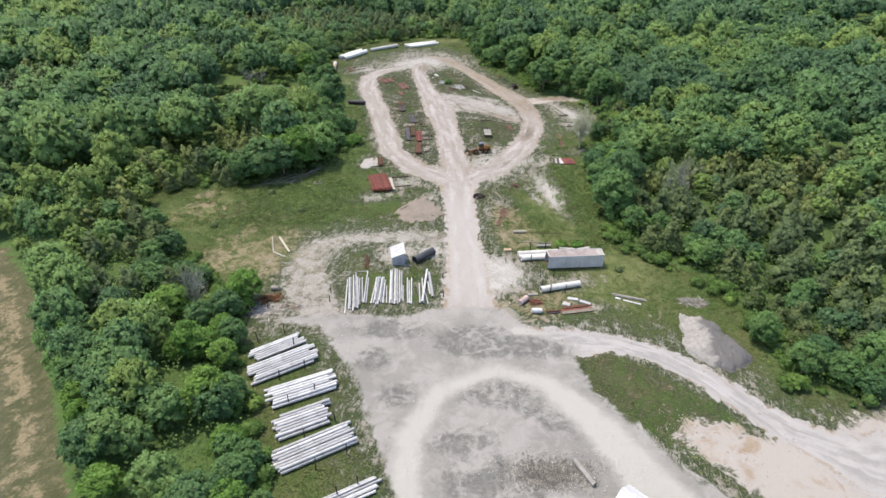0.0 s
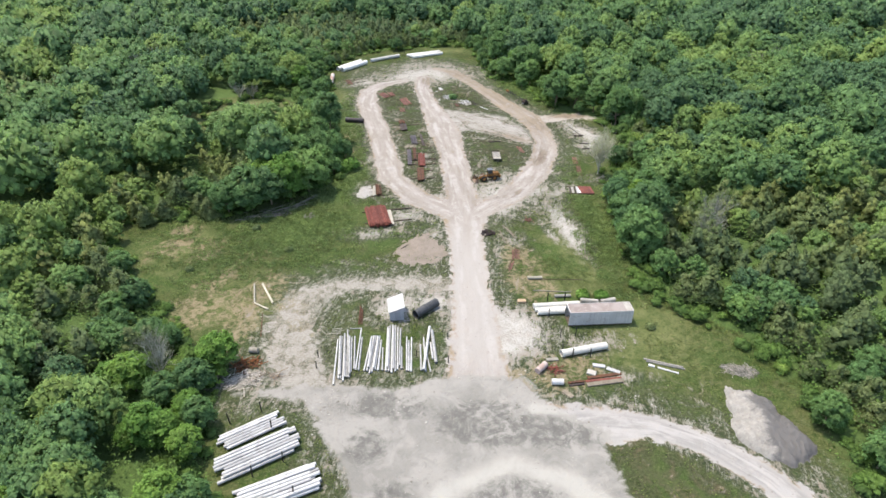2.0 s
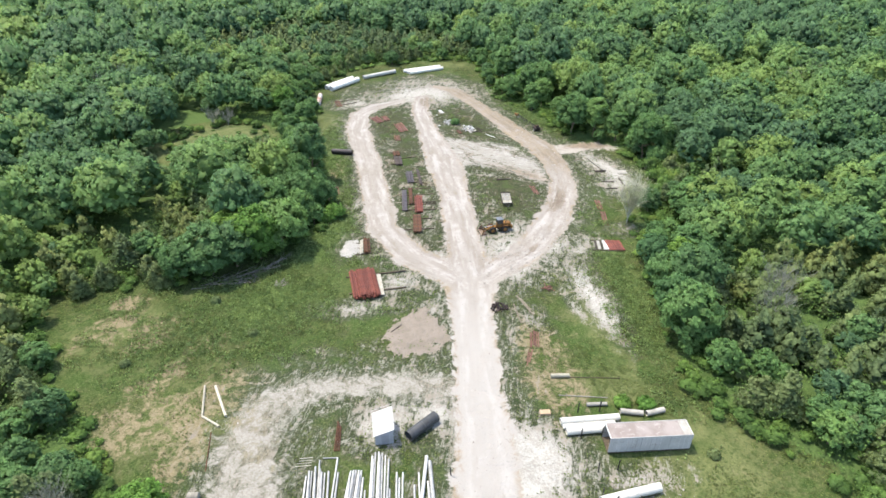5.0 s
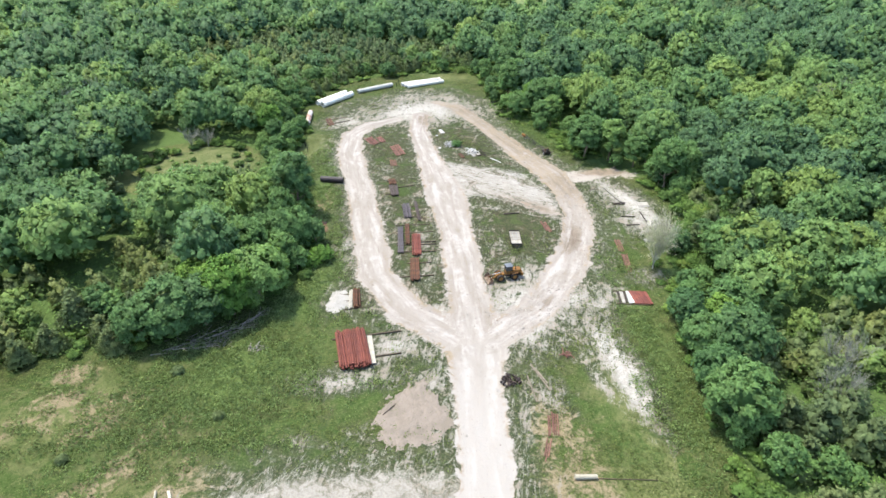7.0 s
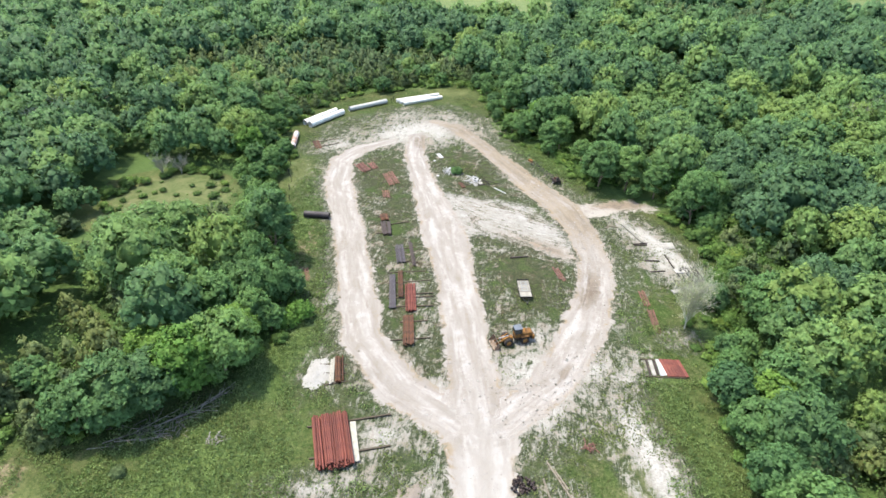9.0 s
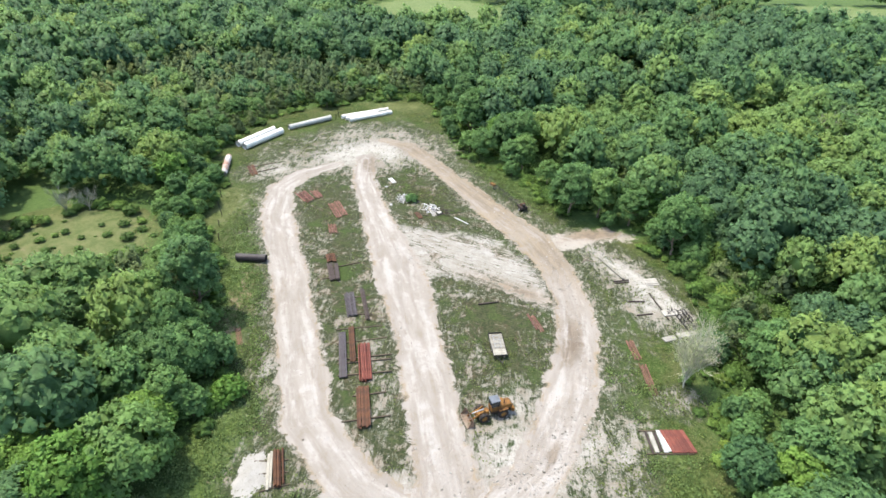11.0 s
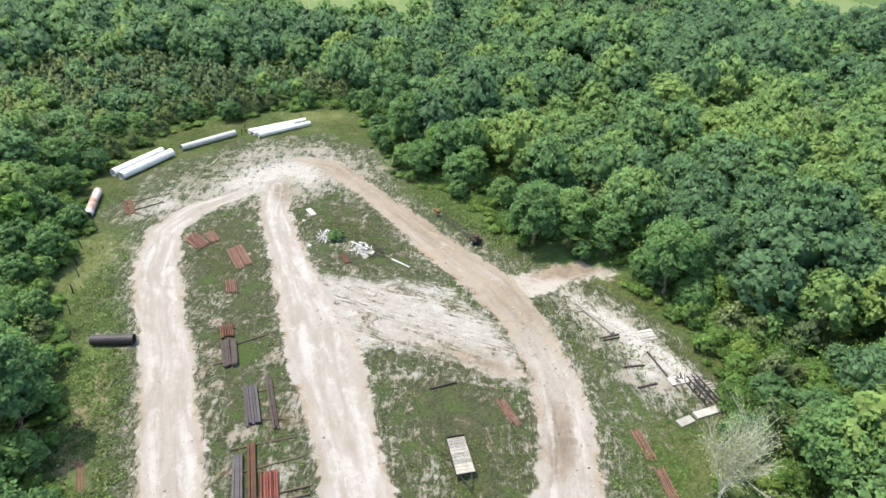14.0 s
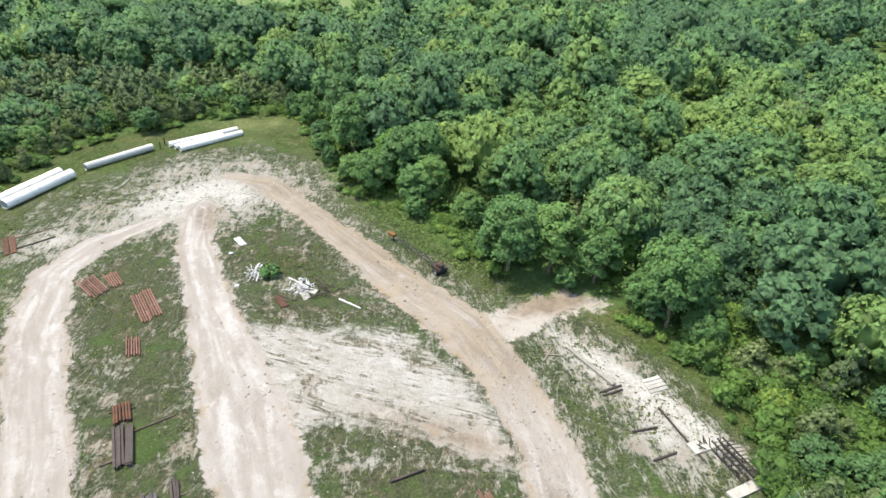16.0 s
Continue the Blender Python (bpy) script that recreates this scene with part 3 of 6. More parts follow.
mud = np.maximum.reduce([np.clip(1.2 - 0.9 * (ell(GX, GY, cx, cy, rx, ry, tr) / min(rx, ry) + 1), 0, 1) for cx, cy, rx, ry, tr in
                         [(16, 162.2, 10, 2.6, -33), (34, 179, 8, 2.8, 4), (14, 198, 26, 4, 118), (-7.5, 210, 2.6, 7, 0), (24.5, 172, 3, 8, 20), (22.5, 150, 2.5, 9, -15), (3.2, 218, 8, 4, -50), (15.6, 130.6, 1.3, 2.2, -40)]])
GZ = ground_z(GX, GY) - 0.06 * np.clip(-F["road"], 0, 1)
ny, nx = GX.shape
ii = (np.arange(ny - 1)[:, None] * nx + np.arange(nx - 1)[None, :]).ravel()
quads = np.stack((ii, ii + 1, ii + 1 + nx, ii + nx), 1)
ground = new("ground", bulk("ground", [(np.stack((GX, GY, GZ), -1).reshape(-1, 3), quads)], ground_material(), True,
                            road=F["road"].ravel(), lat=F["lat"].ravel(), along=F["along"].ravel(), yard=F["yard"].ravel(), rock=F["rock"].ravel(), tan=F["tan"].ravel(),
                            stubble=np.clip(0.5 - west / 1.5, 0, 0.9).ravel(), bare=bare.ravel(), dry=dry.ravel(), mud=mud.ravel(), heath=heath.ravel(), cross=np.clip(1 - poly_sd(GX, GY, CROSSING) / 4, 0, 1).ravel(), woods=np.where(field_ground < 0, -5, cl).ravel(), scatter=scatter.ravel(), damp=damp.ravel(), driven=driven.ravel()))
tagged(ground, "grass, packed gravel roads and pale crushed stone ground", "ground", kind="structure")

# ---------------------------------------------------------------- trees
BARK = worn("bark", (0.12, 0.09, 0.065), (0.20, 0.16, 0.12), 0.9, 0, 3)
DEAD = worn("dead_wood", (0.42, 0.39, 0.35), (0.30, 0.27, 0.23), 0.9, 0, 3)
LEAF = leaf_material("broad_leaves", (0.072, 0.142, 0.062), (0.102, 0.194, 0.068), (0.146, 0.248, 0.078), False)
LEAF_W = leaf_material("woods_leaves", (0.068, 0.136, 0.072), (0.098, 0.188, 0.075), (0.146, 0.240, 0.080), True)
CEDAR = leaf_material("cedar_needles", (0.098, 0.140, 0.062), (0.124, 0.168, 0.070), (0.158, 0.202, 0.084), False)
CEDAR_W = leaf_material("cedar_woods_needles", (0.091, 0.136, 0.066), (0.115, 0.164, 0.071), (0.150, 0.202, 0.080), True)
FRESH = leaf_material("fresh_leaves", (0.088, 0.186, 0.040), (0.110, 0.214, 0.045), (0.146, 0.252, 0.055), False)
LOW = leaf_material("low_growth_leaves", (0.062, 0.118, 0.034), (0.092, 0.168, 0.042), (0.146, 0.228, 0.054), True)
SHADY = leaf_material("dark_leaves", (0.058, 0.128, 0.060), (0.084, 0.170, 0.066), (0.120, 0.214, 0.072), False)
rng = np.random.default_rng(7)


def icosphere(sub):
    bm = bmesh.new()
    bmesh.ops.create_icosphere(bm, subdivisions=sub, radius=1)
    v = np.array([p.co[:] for p in bm.verts])
    f = np.array([[p.index for p in q.verts] for q in bm.faces])
    bm.free()
    return v, f


ICO1, ICO2 = icosphere(1), icosphere(2)
OCTA = (np.array([(1, 0, 0), (0, 1, 0), (-1, 0, 0), (0, -1, 0), (0, 0, 1), (0, 0, -1.0)]), np.array([(0, 1, 4), (1, 2, 4), (2, 3, 4), (3, 0, 4), (1, 0, 5), (2, 1, 5), (3, 2, 5), (0, 3, 5)]))


def unit(v):
    return v / (np.linalg.norm(v, axis=1, keepdims=True) + 1e-9)


def leaves(points, normals, size, r, spread=0.7, sway=0.45):
    """Small pointed leaf sprays at points, facing roughly along normals: three-cornered blades that bend with the spray they sit on."""
    n = len(points)
    nn = unit(normals + r.normal(0, spread, (n, 3)))
    u = unit(np.cross(nn, r.normal(0, 1, (n, 3))))
    w = np.cross(nn, u)
    s = size * r.uniform(0.6, 1.35, (n, 1))
    a, b = u * s * 0.62, w * s * 0.5
    lift = nn * s * 0.12
    v = np.stack((points - a - b * 0.8 - lift, points + a - b * 0.5, points + b * 1.2 + lift), 1).reshape(-1, 3)
    bend = unit(unit(normals) + sway * nn)
    return v, np.arange(3 * n).reshape(-1, 3), np.repeat(bend, 3, 0)


def crown_cloud(r, kind, radius, height, count, size, boughs=60):
    """Chunks of a crown that stands on z = 0: domed boughs over a rounded inner mass, each bough covered with leaf sprays."""
    pts, nrm = [], []
    if kind == "cedar":
        tiers = 7
        for i in range(tiers):
            z = height * (0.08 + 0.86 * i / tiers)
            rr = radius * (1 - 0.86 * (i / tiers) ** 1.1)
            for j in range(max(2, int(7 * (1 - i / tiers)))):
                a = r.uniform(0, 6.283)
                q = rr * r.uniform(0.45, 0.8)
                pts.append((q * math.cos(a), q * math.sin(a), z + r.normal(0, 0.05) * height))
                nrm.append((rr * 0.42 + 0.08 * radius, rr * 0.42 + 0.08 * radius, height / tiers * 0.9))
    else:
        n = boughs
        big = 1.5 / math.sqrt(n)
        turn = r.uniform(0, 6.283)
        for i in range(n):
            up = -0.42 + 1.4 * (i + 0.5) / n
            e = math.asin(max(-1, min(1, up + r.normal(0, 0.06))))
            a = turn + i * 2.39996 + r.normal(0, 0.28)
            rad = radius * big * r.uniform(0.6, 1.4)
            out = r.uniform(0.86, 1.07)
            q = (radius - rad * 0.8) * math.cos(e) * out
            z = height * 0.46 + (height * 0.54 - rad * 0.8) * math.sin(e) * out
            pts.append((q * math.cos(a), q * math.sin(a), z))
            nrm.append((rad, rad, rad * r.uniform(0.72, 0.95)))
    pts, nrm = np.array(pts), np.array(nrm)
    chunks, mid = [], np.array((0, 0, height * 0.36))
    hv, hf = OCTA
    for c, s in zip(pts, nrm):
        bump = 1 + r.normal(0, 0.10, (len(hv), 1))
        chunks.append((c + hv * s * 0.85 * bump, hf, unit(hv * 0.6 + unit(c[None] - mid) * 0.6 + (0, 0, 0.35))))
    if kind != "cedar":
        iv, jf = ICO2 if count > 145 else ICO1
        chunks.append((iv * (radius * 0.46, radius * 0.46, height * 0.24) + (0, 0, height * 0.5), jf, iv))
    area = nrm[:, 0] * nrm[:, 2]
    pick = r.choice(len(pts), count, p=area / area.sum())
    d = r.normal(0, 1, (count, 3))
    d[:, 2] = np.abs(d[:, 2]) * 1.15 - 0.30
    d = unit(d)
    p = pts[pick] + d * nrm[pick] * r.uniform(0.5, 1.65, (count, 1)) ** 0.5
    keep = p[:, 2] > 0
    chunks.append(leaves(p[keep], d[keep] * 0.36 + unit(p[keep] - mid) * 0.75 + (0, 0, 0.4), size, r, 0.6, 1.0))
    return chunks


def trunk_mesh(r, height, rad, lean=0.06, limbs=5, material=None):
    """A tapered, slightly bent trunk with limbs."""
    bm = bmesh.new()

    def limb(p, d, length, r0, segs):
        prev = None
        for i in range(segs + 1):
            t = i / segs
            rr = r0 * (1 - 0.8 * t)
            z = d.normalized()
            x = z.orthogonal().normalized()
            y = z.cross(x)
            ring = [bm.verts.new(p + (x * math.cos(a) + y * math.sin(a)) * rr) for a in (0, 1.2566, 2.5133, 3.7699, 5.0265)]
            if prev:
                for k in range(5):
                    bm.faces.new((prev[k], prev[(k + 1) % 5], ring[(k + 1) % 5], ring[k]))
            prev = ring
            p = p + z * (length / segs)
            d = z + Vector(r.normal(0, 0.10, 3))
        bm.faces.new(prev)

    limb(Vector((0, 0, -0.15)), Vector((r.normal(0, lean), r.normal(0, lean), 1)), height, rad, 5)
    for i in range(limbs):
        a = i * 2.4 + r.uniform(0, 0.6)
        z = height * (0.32 + 0.5 * i / max(1, limbs))
        limb(Vector((0, 0, z)), Vector((math.cos(a), math.sin(a), 0.75)), height * r.uniform(0.3, 0.45), rad * 0.45, 3)
    me = bpy.data.meshes.new("trunk")
    bm.to_mesh(me)
    bm.free()
    me.materials.append(material or BARK)
    return me


def tree_kind(name, label, kind, radius, height, count, size, leaf, seed, trunk=0.24, foot=0.07):
    """A tree with its crown and trunk, to be copied."""
    r = np.random.default_rng(seed)
    me = bulk("crown", crown_cloud(r, kind, radius, height * (1 - foot), count, size), leaf)
    ob = thing(name, pose(0, 0, 0), label, "tree", "trees at the edge of the clearing")
    t = new("trunk", trunk_mesh(r, height * 0.62, trunk))
    c = new("crown", me)
    t.parent = c.parent = ob
    c.location.z = height * foot
    return ob


KINDS = {
    "broad": [tree_kind("oak_tree", "broad green oak with a rounded leafy crown", "broad", 4.2, 9.5, 2800, 0.37, LEAF, 11),
              tree_kind("hickory_tree", "tall green hickory with a clumped leafy crown", "broad", 3.6, 10.5, 2500, 0.36, LEAF, 12),
              tree_kind("elm_tree", "wide green elm with a loose leafy crown", "broad", 4.6, 8.6, 3000, 0.37, LEAF, 13),
              tree_kind("hackberry_tree", "green hackberry with an uneven leafy crown", "broad", 3.3, 8.2, 2300, 0.34, LEAF, 14)],
    "small": [tree_kind("young_tree", "young bright green tree with a low crown", "small", 2.3, 5.0, 1250, 0.30, LEAF, 15, 0.12),
              tree_kind("young_tree", "young green tree with a bushy crown", "small", 1.9, 4.2, 1050, 0.29, LEAF, 16, 0.1)],
    "cedar": [tree_kind("cedar_tree", "olive-brown conical red cedar", "cedar", 2.1, 5.0, 1400, 0.32, CEDAR, 17, 0.13),
              tree_kind("cedar_tree", "dull olive red cedar with a ragged tip", "cedar", 2.5, 5.9, 1600, 0.34, CEDAR, 18, 0.14)],
    "dark": [tree_kind("oak_tree", "dark blue-green oak with a dense crown", "broad", 3.9, 8.6, 2700, 0.35, SHADY, 23),
             tree_kind("oak_tree", "dark green oak with a low dense crown", "broad", 3.2, 7.0, 2300, 0.33, SHADY, 24)],
    "fresh": [tree_kind("locust_tree", "light yellow-green locust with a feathery crown", "broad", 3.6, 8.4, 2600, 0.34, FRESH, 21),
              tree_kind("locust_tree", "light green locust with a clumped crown", "broad", 3.0, 7.2, 2200, 0.32, FRESH, 22)],
    "tall": [tree_kind("oak_tree", "tall green oak with dark shade under its crown", "broad", 4.4, 11.5, 3000, 0.37, LEAF, 19, 0.3, 0.12),
             tree_kind("oak_tree", "tall green oak with dark shade under its crown", "broad", 4.0, 12.5, 2900, 0.37, LEAF, 20, 0.28, 0.2)],
}


def cedar_land(x, y):
    """Where the woods turn to cedar thicket."""
    v = noise.noise(Vector((x * 0.018 + 3.1, y * 0.018, 0.4))) + 0.35 * noise.noise(Vector((x * 0.06, y * 0.06, 2)))
    thick = 2.2 * max(0, 1 - math.hypot((x + 38) / 58, (y - 258) / 40)) + max(0, 1.6 - 1.6 * math.hypot((x + 55) / 17, (y - 104) / 30)) + max(0, 1.2 - math.hypot((x - 58) / 22, (y - 86) / 34)) \
        + max(0, 1 - math.hypot((x - 90) / 70, (y - 360) / 30)) + max(0, 1 - math.hypot((x + 45) / 10, (y - 130) / 14)) \
        + max(0, 1.4 - 1.4 * math.hypot((x - 49) / 9, (y - 194) / 8)) + max(0, 1.4 - 1.4 * math.hypot((x - 48) / 5, (y - 155) / 4)) + max(0, 1 - math.hypot((x - 112) / 40, (y - 338) / 24))
    return v * 0.9 + 1.1 * thick


def young_growth(x, y):
    """Where the woods are younger and the crowns smaller."""
    return (x < -16 and y < 112) or (x > 36 and y < 104)


spots = []
step = 5.3
sx, sy = np.meshgrid(np.arange(-290, 330, step), np.arange(34, 430, step))
sx, sy = sx.ravel() + rng.uniform(-0.42, 0.42, sx.size) * step, sy.ravel() + rng.uniform(-0.42, 0.42, sy.size) * step
edge_d = poly_sd(sx, sy, CLEARING)
field_d = np.minimum.reduce([poly_sd(sx, sy, WEST_FIELD), ell(sx, sy, 17, 382, 38, 48), ell(sx, sy, 232, 384, 58, 42), ell(sx, sy, 176, 266, 24, 14, 30),
                             ell(sx, sy, -57.5, 178, 12.5, 14, 0) + rng.normal(-0.8, 1.2, sx.size)])
in_view = (np.abs(sx) < 0.72 * sy + 26) & (np.abs(sx) < 285)
KINDS_R = {"tall": 3.6, "dark": 3.4, "fresh": 3.0, "broad": 3.6, "small": 2.0, "cedar": 2.0}
for x, y, d, fd, ok in zip(sx, sy, edge_d, field_d, in_view):
    if not ok:
        continue
    c = cedar_land(x, y)
    u = rng.random()
    c = -1 if x < -15 and y < 72 else c
    if math.hypot(x + 37.6, y - 74.0) < 5:
        continue
    kind = "cedar" if c + 0.25 * (u - 0.5) > 0.38 else ("small" if u < 0.22 or d < 4 else "broad")
    if kind == "cedar" and rng.random() < (0.42 if y > 225 else 0.25):
        kind = "small"
    if math.hypot((x + 42) / 10, (y - 183) / 9) < 1:
        kind = "small"
    if math.hypot((x - 48) / 8, (y - 155) / 12) < 1:
        kind = ("small", "small", "broad", "cedar")[rng.integers(4)]
        if rng.random() < 0.45:
            continue
    if d < KINDS_R[kind] * 0.75 or fd < KINDS_R[kind] * 0.6:
        continue
    if kind == "broad" and rng.random() < 0.17:
        continue
    spots.append((x, y, kind, d))
    if (kind != "broad" or young_growth(x, y)) and d > 3 and fd > 3:
        spots.append((x + rng.uniform(1.8, 3.0), y + rng.uniform(-2.5, 2.5), kind, d))
spots += [(x, y, "broad", 0.5) for x, y in [(-29.5, 61), (-27.5, 53.5), (-24.5, 46.5), (-21.8, 41.5), (-31.5, 67), (-30.6, 75.6)]]
spots += [(-38 - 13.9 * q / 7 + 2.6, 38.8 + 20.1 * q / 7 + rng.uniform(-1, 1), "broad", 0.6) for q in range(15)]
spots += [(x, y, "tall", 0.4) for x, y in [(31.0, 186.2), (36.4, 185.0), (41.4, 181.8), (45.5, 171.5), (-30.5, 157.5), (-31.5, 150.5), (-30.0, 143.6), (-33.6, 164.0)]]
spots += [(x, y, "broad", 0.4) for x, y in [(-43.8, 119.4), (-39.6, 121.0), (-36.2, 123.4), (-32.8, 125.9), (-29.6, 129.4)]]
spots += [(x, y, "dark", 0.4) for x, y in [(35.4, 119.5), (34.6, 113.0), (35.2, 126.0), (34.6, 106.5)]]
spots.sort(key=lambda s: s[3] if -60 < s[0] < 62 and 36 < s[1] < 262 else 1e3 + s[3])
single, rest = spots[:285], spots[285:]
for x, y, kind, d in single:
    if kind == "broad" and rng.random() < (0.8 if x < -20 and y < 90 else 0.4 if x < -20 else 0 if x > 40 and y < 100 else 0.12):
        kind = "fresh"
    if kind != "cedar" and x > 43 and y < 80 or kind == "broad" and x > 39 and 120 < y < 176 and rng.random() < 0.55:
        kind = "dark"
    src = KINDS[kind][rng.integers(len(KINDS[kind]))]
    s = rng.uniform(0.72, 1.12) * (0.7 if (young_growth(x, y) or math.hypot((x - 48) / 9, (y - 155) / 13) < 1) and kind not in ("small", "cedar") else 1.0)
    t = copy_thing(src, pose(x, y, 0, 0, 0, rng.uniform(0, 360)))
    t.scale = (s, s, s * rng.uniform(0.88, 1.12))
    t.location.z = float(ground_z(np.float64(x), np.float64(y))) - 0.05
for group in KINDS.values():
    for ob in group:
        for o in (*ob.children_recursive, ob):
            bpy.data.objects.remove(o)

# the depth of the woods, each tree a core with coarser sprays
protos = {}
for q in range(8):
    for tier, n, leaf_size, boughs in ((0, 900, 0.104, 62), (1, 600, 0.12, 54), (2, 340, 0.14, 42), (3, 165, 0.165, 26), (4, 80, 0.20, 14)):
        protos["broad", tier, q] = crown_cloud(np.random.default_rng(40 + q + 20 * tier), "broad", 1.0, 1.9, n, leaf_size, boughs)
        protos["cedar", tier, q] = crown_cloud(np.random.default_rng(45 + q + 20 * tier), "cedar", 1.0, 2.3, n * 2 // 5, leaf_size * 1.4)
for wood, leaf in (("broad", LEAF_W), ("cedar", CEDAR_W)):
    chunks, tint = [], []
    for x, y, kind, d in rest:
        if (kind == "cedar") != (wood == "cedar"):
            continue
        ahead = max(40, (x - 5) / 1.2 if x > 0 else -x / 0.78, y - 126)
        off = math.hypot(x, ahead, 48)
        tier = 0 if off < 105 else 1 if off < 140 else 2 if off < 180 else 3 if off < 250 else 4
        tier = min(4, tier + (1 if kind == "small" else 0))
        rad = (rng.uniform(2.9, 5.0) + (0.8 if rng.random() < 0.2 else 0)) if kind == "broad" else rng.uniform(1.6, 2.6)
        hgt = rad * (rng.uniform(0.85, 1.25) if kind == "broad" else rng.uniform(0.95, 1.3)) + (0.5 if kind == "broad" else 0)
        if (young_growth(x, y) or math.hypot((x - 48) / 9, (y - 155) / 13) < 1) and kind == "broad":
            rad, hgt = rad * 0.7, hgt * 0.74
        if -76 < x < -46 and 152 < y < 168:
            rad, hgt = rad * 0.8, hgt * 0.62
        a = rng.uniform(0, 6.283)
        ca, sa = math.cos(a), math.sin(a)
        tn = float(np.clip(0.45 + (0.2 if x < -16 and y < 112 else 0) - (0.2 if x > 30 and y < 132 else 0.25 if 38 < x < 76 and y < 172 else 0) + (0.18 if 60 < x < 140 and 150 < y < 262 else 0.22 if x < -22 and 120 < y < 225 else 0) - (0.42 if 112 < x < 230 and 268 < y < 350 else 0.2 if y > 262 else 0)
                           + 1.1 * noise.noise(Vector((x * 0.02, y * 0.02, 7))) + rng.normal(0, 0.4) + (0.6 if rng.random() < 0.04 else 0), 0, 1.3))
        for v, f, nv in protos[wood, tier, int(rng.integers(8))]:
            w = np.stack(((v[:, 0] * ca - v[:, 1] * sa) * rad + x, (v[:, 0] * sa + v[:, 1] * ca) * rad + y, v[:, 2] * hgt + rad * 0.3), 1)
            chunks.append((w, f, np.stack((nv[:, 0] * ca - nv[:, 1] * sa, nv[:, 0] * sa + nv[:, 1] * ca, nv[:, 2]), 1)))
            tint.append(np.full(len(w), tn))
    tagged(new(wood + "_woods", bulk(wood + "_woods", chunks, leaf, False, tint=np.concatenate(tint))),
           "dense green broadleaf woods around the yard" if wood == "broad" else "olive-brown cedar thickets among the woods", "woods", kind="stuff")


# saplings and brush between the trunks
ux, uy = rng.uniform(-105, 110, 420000), rng.uniform(36, 300, 420000)
ud = poly_sd(ux, uy, CLEARING)
uf = np.minimum.reduce([poly_sd(ux, uy, WEST_FIELD), ell(ux, uy, -57.5, 178, 11.5, 12.5, 0)])
ok = (ud > 0.8) & (ud < 26) & (uf > 0.8) & (ell(ux, uy, 35.5, 182, 6.5, 3.2, -10) > 0) & (ell(ux, uy, 45, 168, 2.2, 1.8) > 0) & (np.abs(ux) < 0.72 * uy + 26)
ux, uy, ud = ux[ok][:60000], uy[ok][:60000], ud[ok][:60000]
uh = np.array([noise.noise(Vector((x * 0.35, y * 0.35, 1.7))) for x, y in zip(ux, uy)])
uz = np.clip(ud * 0.5, 0.3, 2.4) * (1 + 0.8 * uh) + rng.uniform(-0.5, 0.4, len(ux))
v, f, nv = leaves(np.stack((ux, uy, np.maximum(uz, 0.15)), 1), np.tile((0.0, 0.0, 1.0), (len(ux), 1)), 0.27, rng, 0.6)
tagged(new("undergrowth", bulk("undergrowth", [(v, f, nv)], LOW, False, tint=np.repeat(np.clip(0.25 + 0.7 * uh, 0, 1.2), 3))), "green brush and saplings between the trees", "undergrowth", kind="stuff")

# shrubs and tall weeds at the foot of the woods
low = [crown_cloud(np.random.default_rng(90 + q), "small", 1.0, 1.5, 120, 0.22, 7) for q in range(6)]
tall_low = [crown_cloud(np.random.default_rng(190 + q), "small", 1.0, 1.6, 300, 0.135, 18) for q in range(6)]
chunks, tint, grown = [], [], 0
bx, by = rng.uniform(-75, 60, 22000), rng.uniform(34, 262, 22000)
ex, ey = rng.uniform(36, 62, 700), rng.uniform(124, 186, 700)
east = poly_sd(ex, ey, CLEARING)
ok = (east > 1.2) & (east < 16) & (ell(ex, ey, 48.3, 155, 7.8, 13) < 0) & (ell(ex, ey, 35.5, 182, 6.5, 3.2, -10) > 0) & (ell(ex, ey, 45, 168, 2.2, 1.8) > 0)
bx, by = np.concatenate((ex[ok], bx)), np.concatenate((ey[ok], by))
bd = poly_sd(bx, by, CLEARING)
bfree = np.minimum.reduce([ground_fields(bx, by)[q] for q in ("road", "yard", "rock", "tan")])
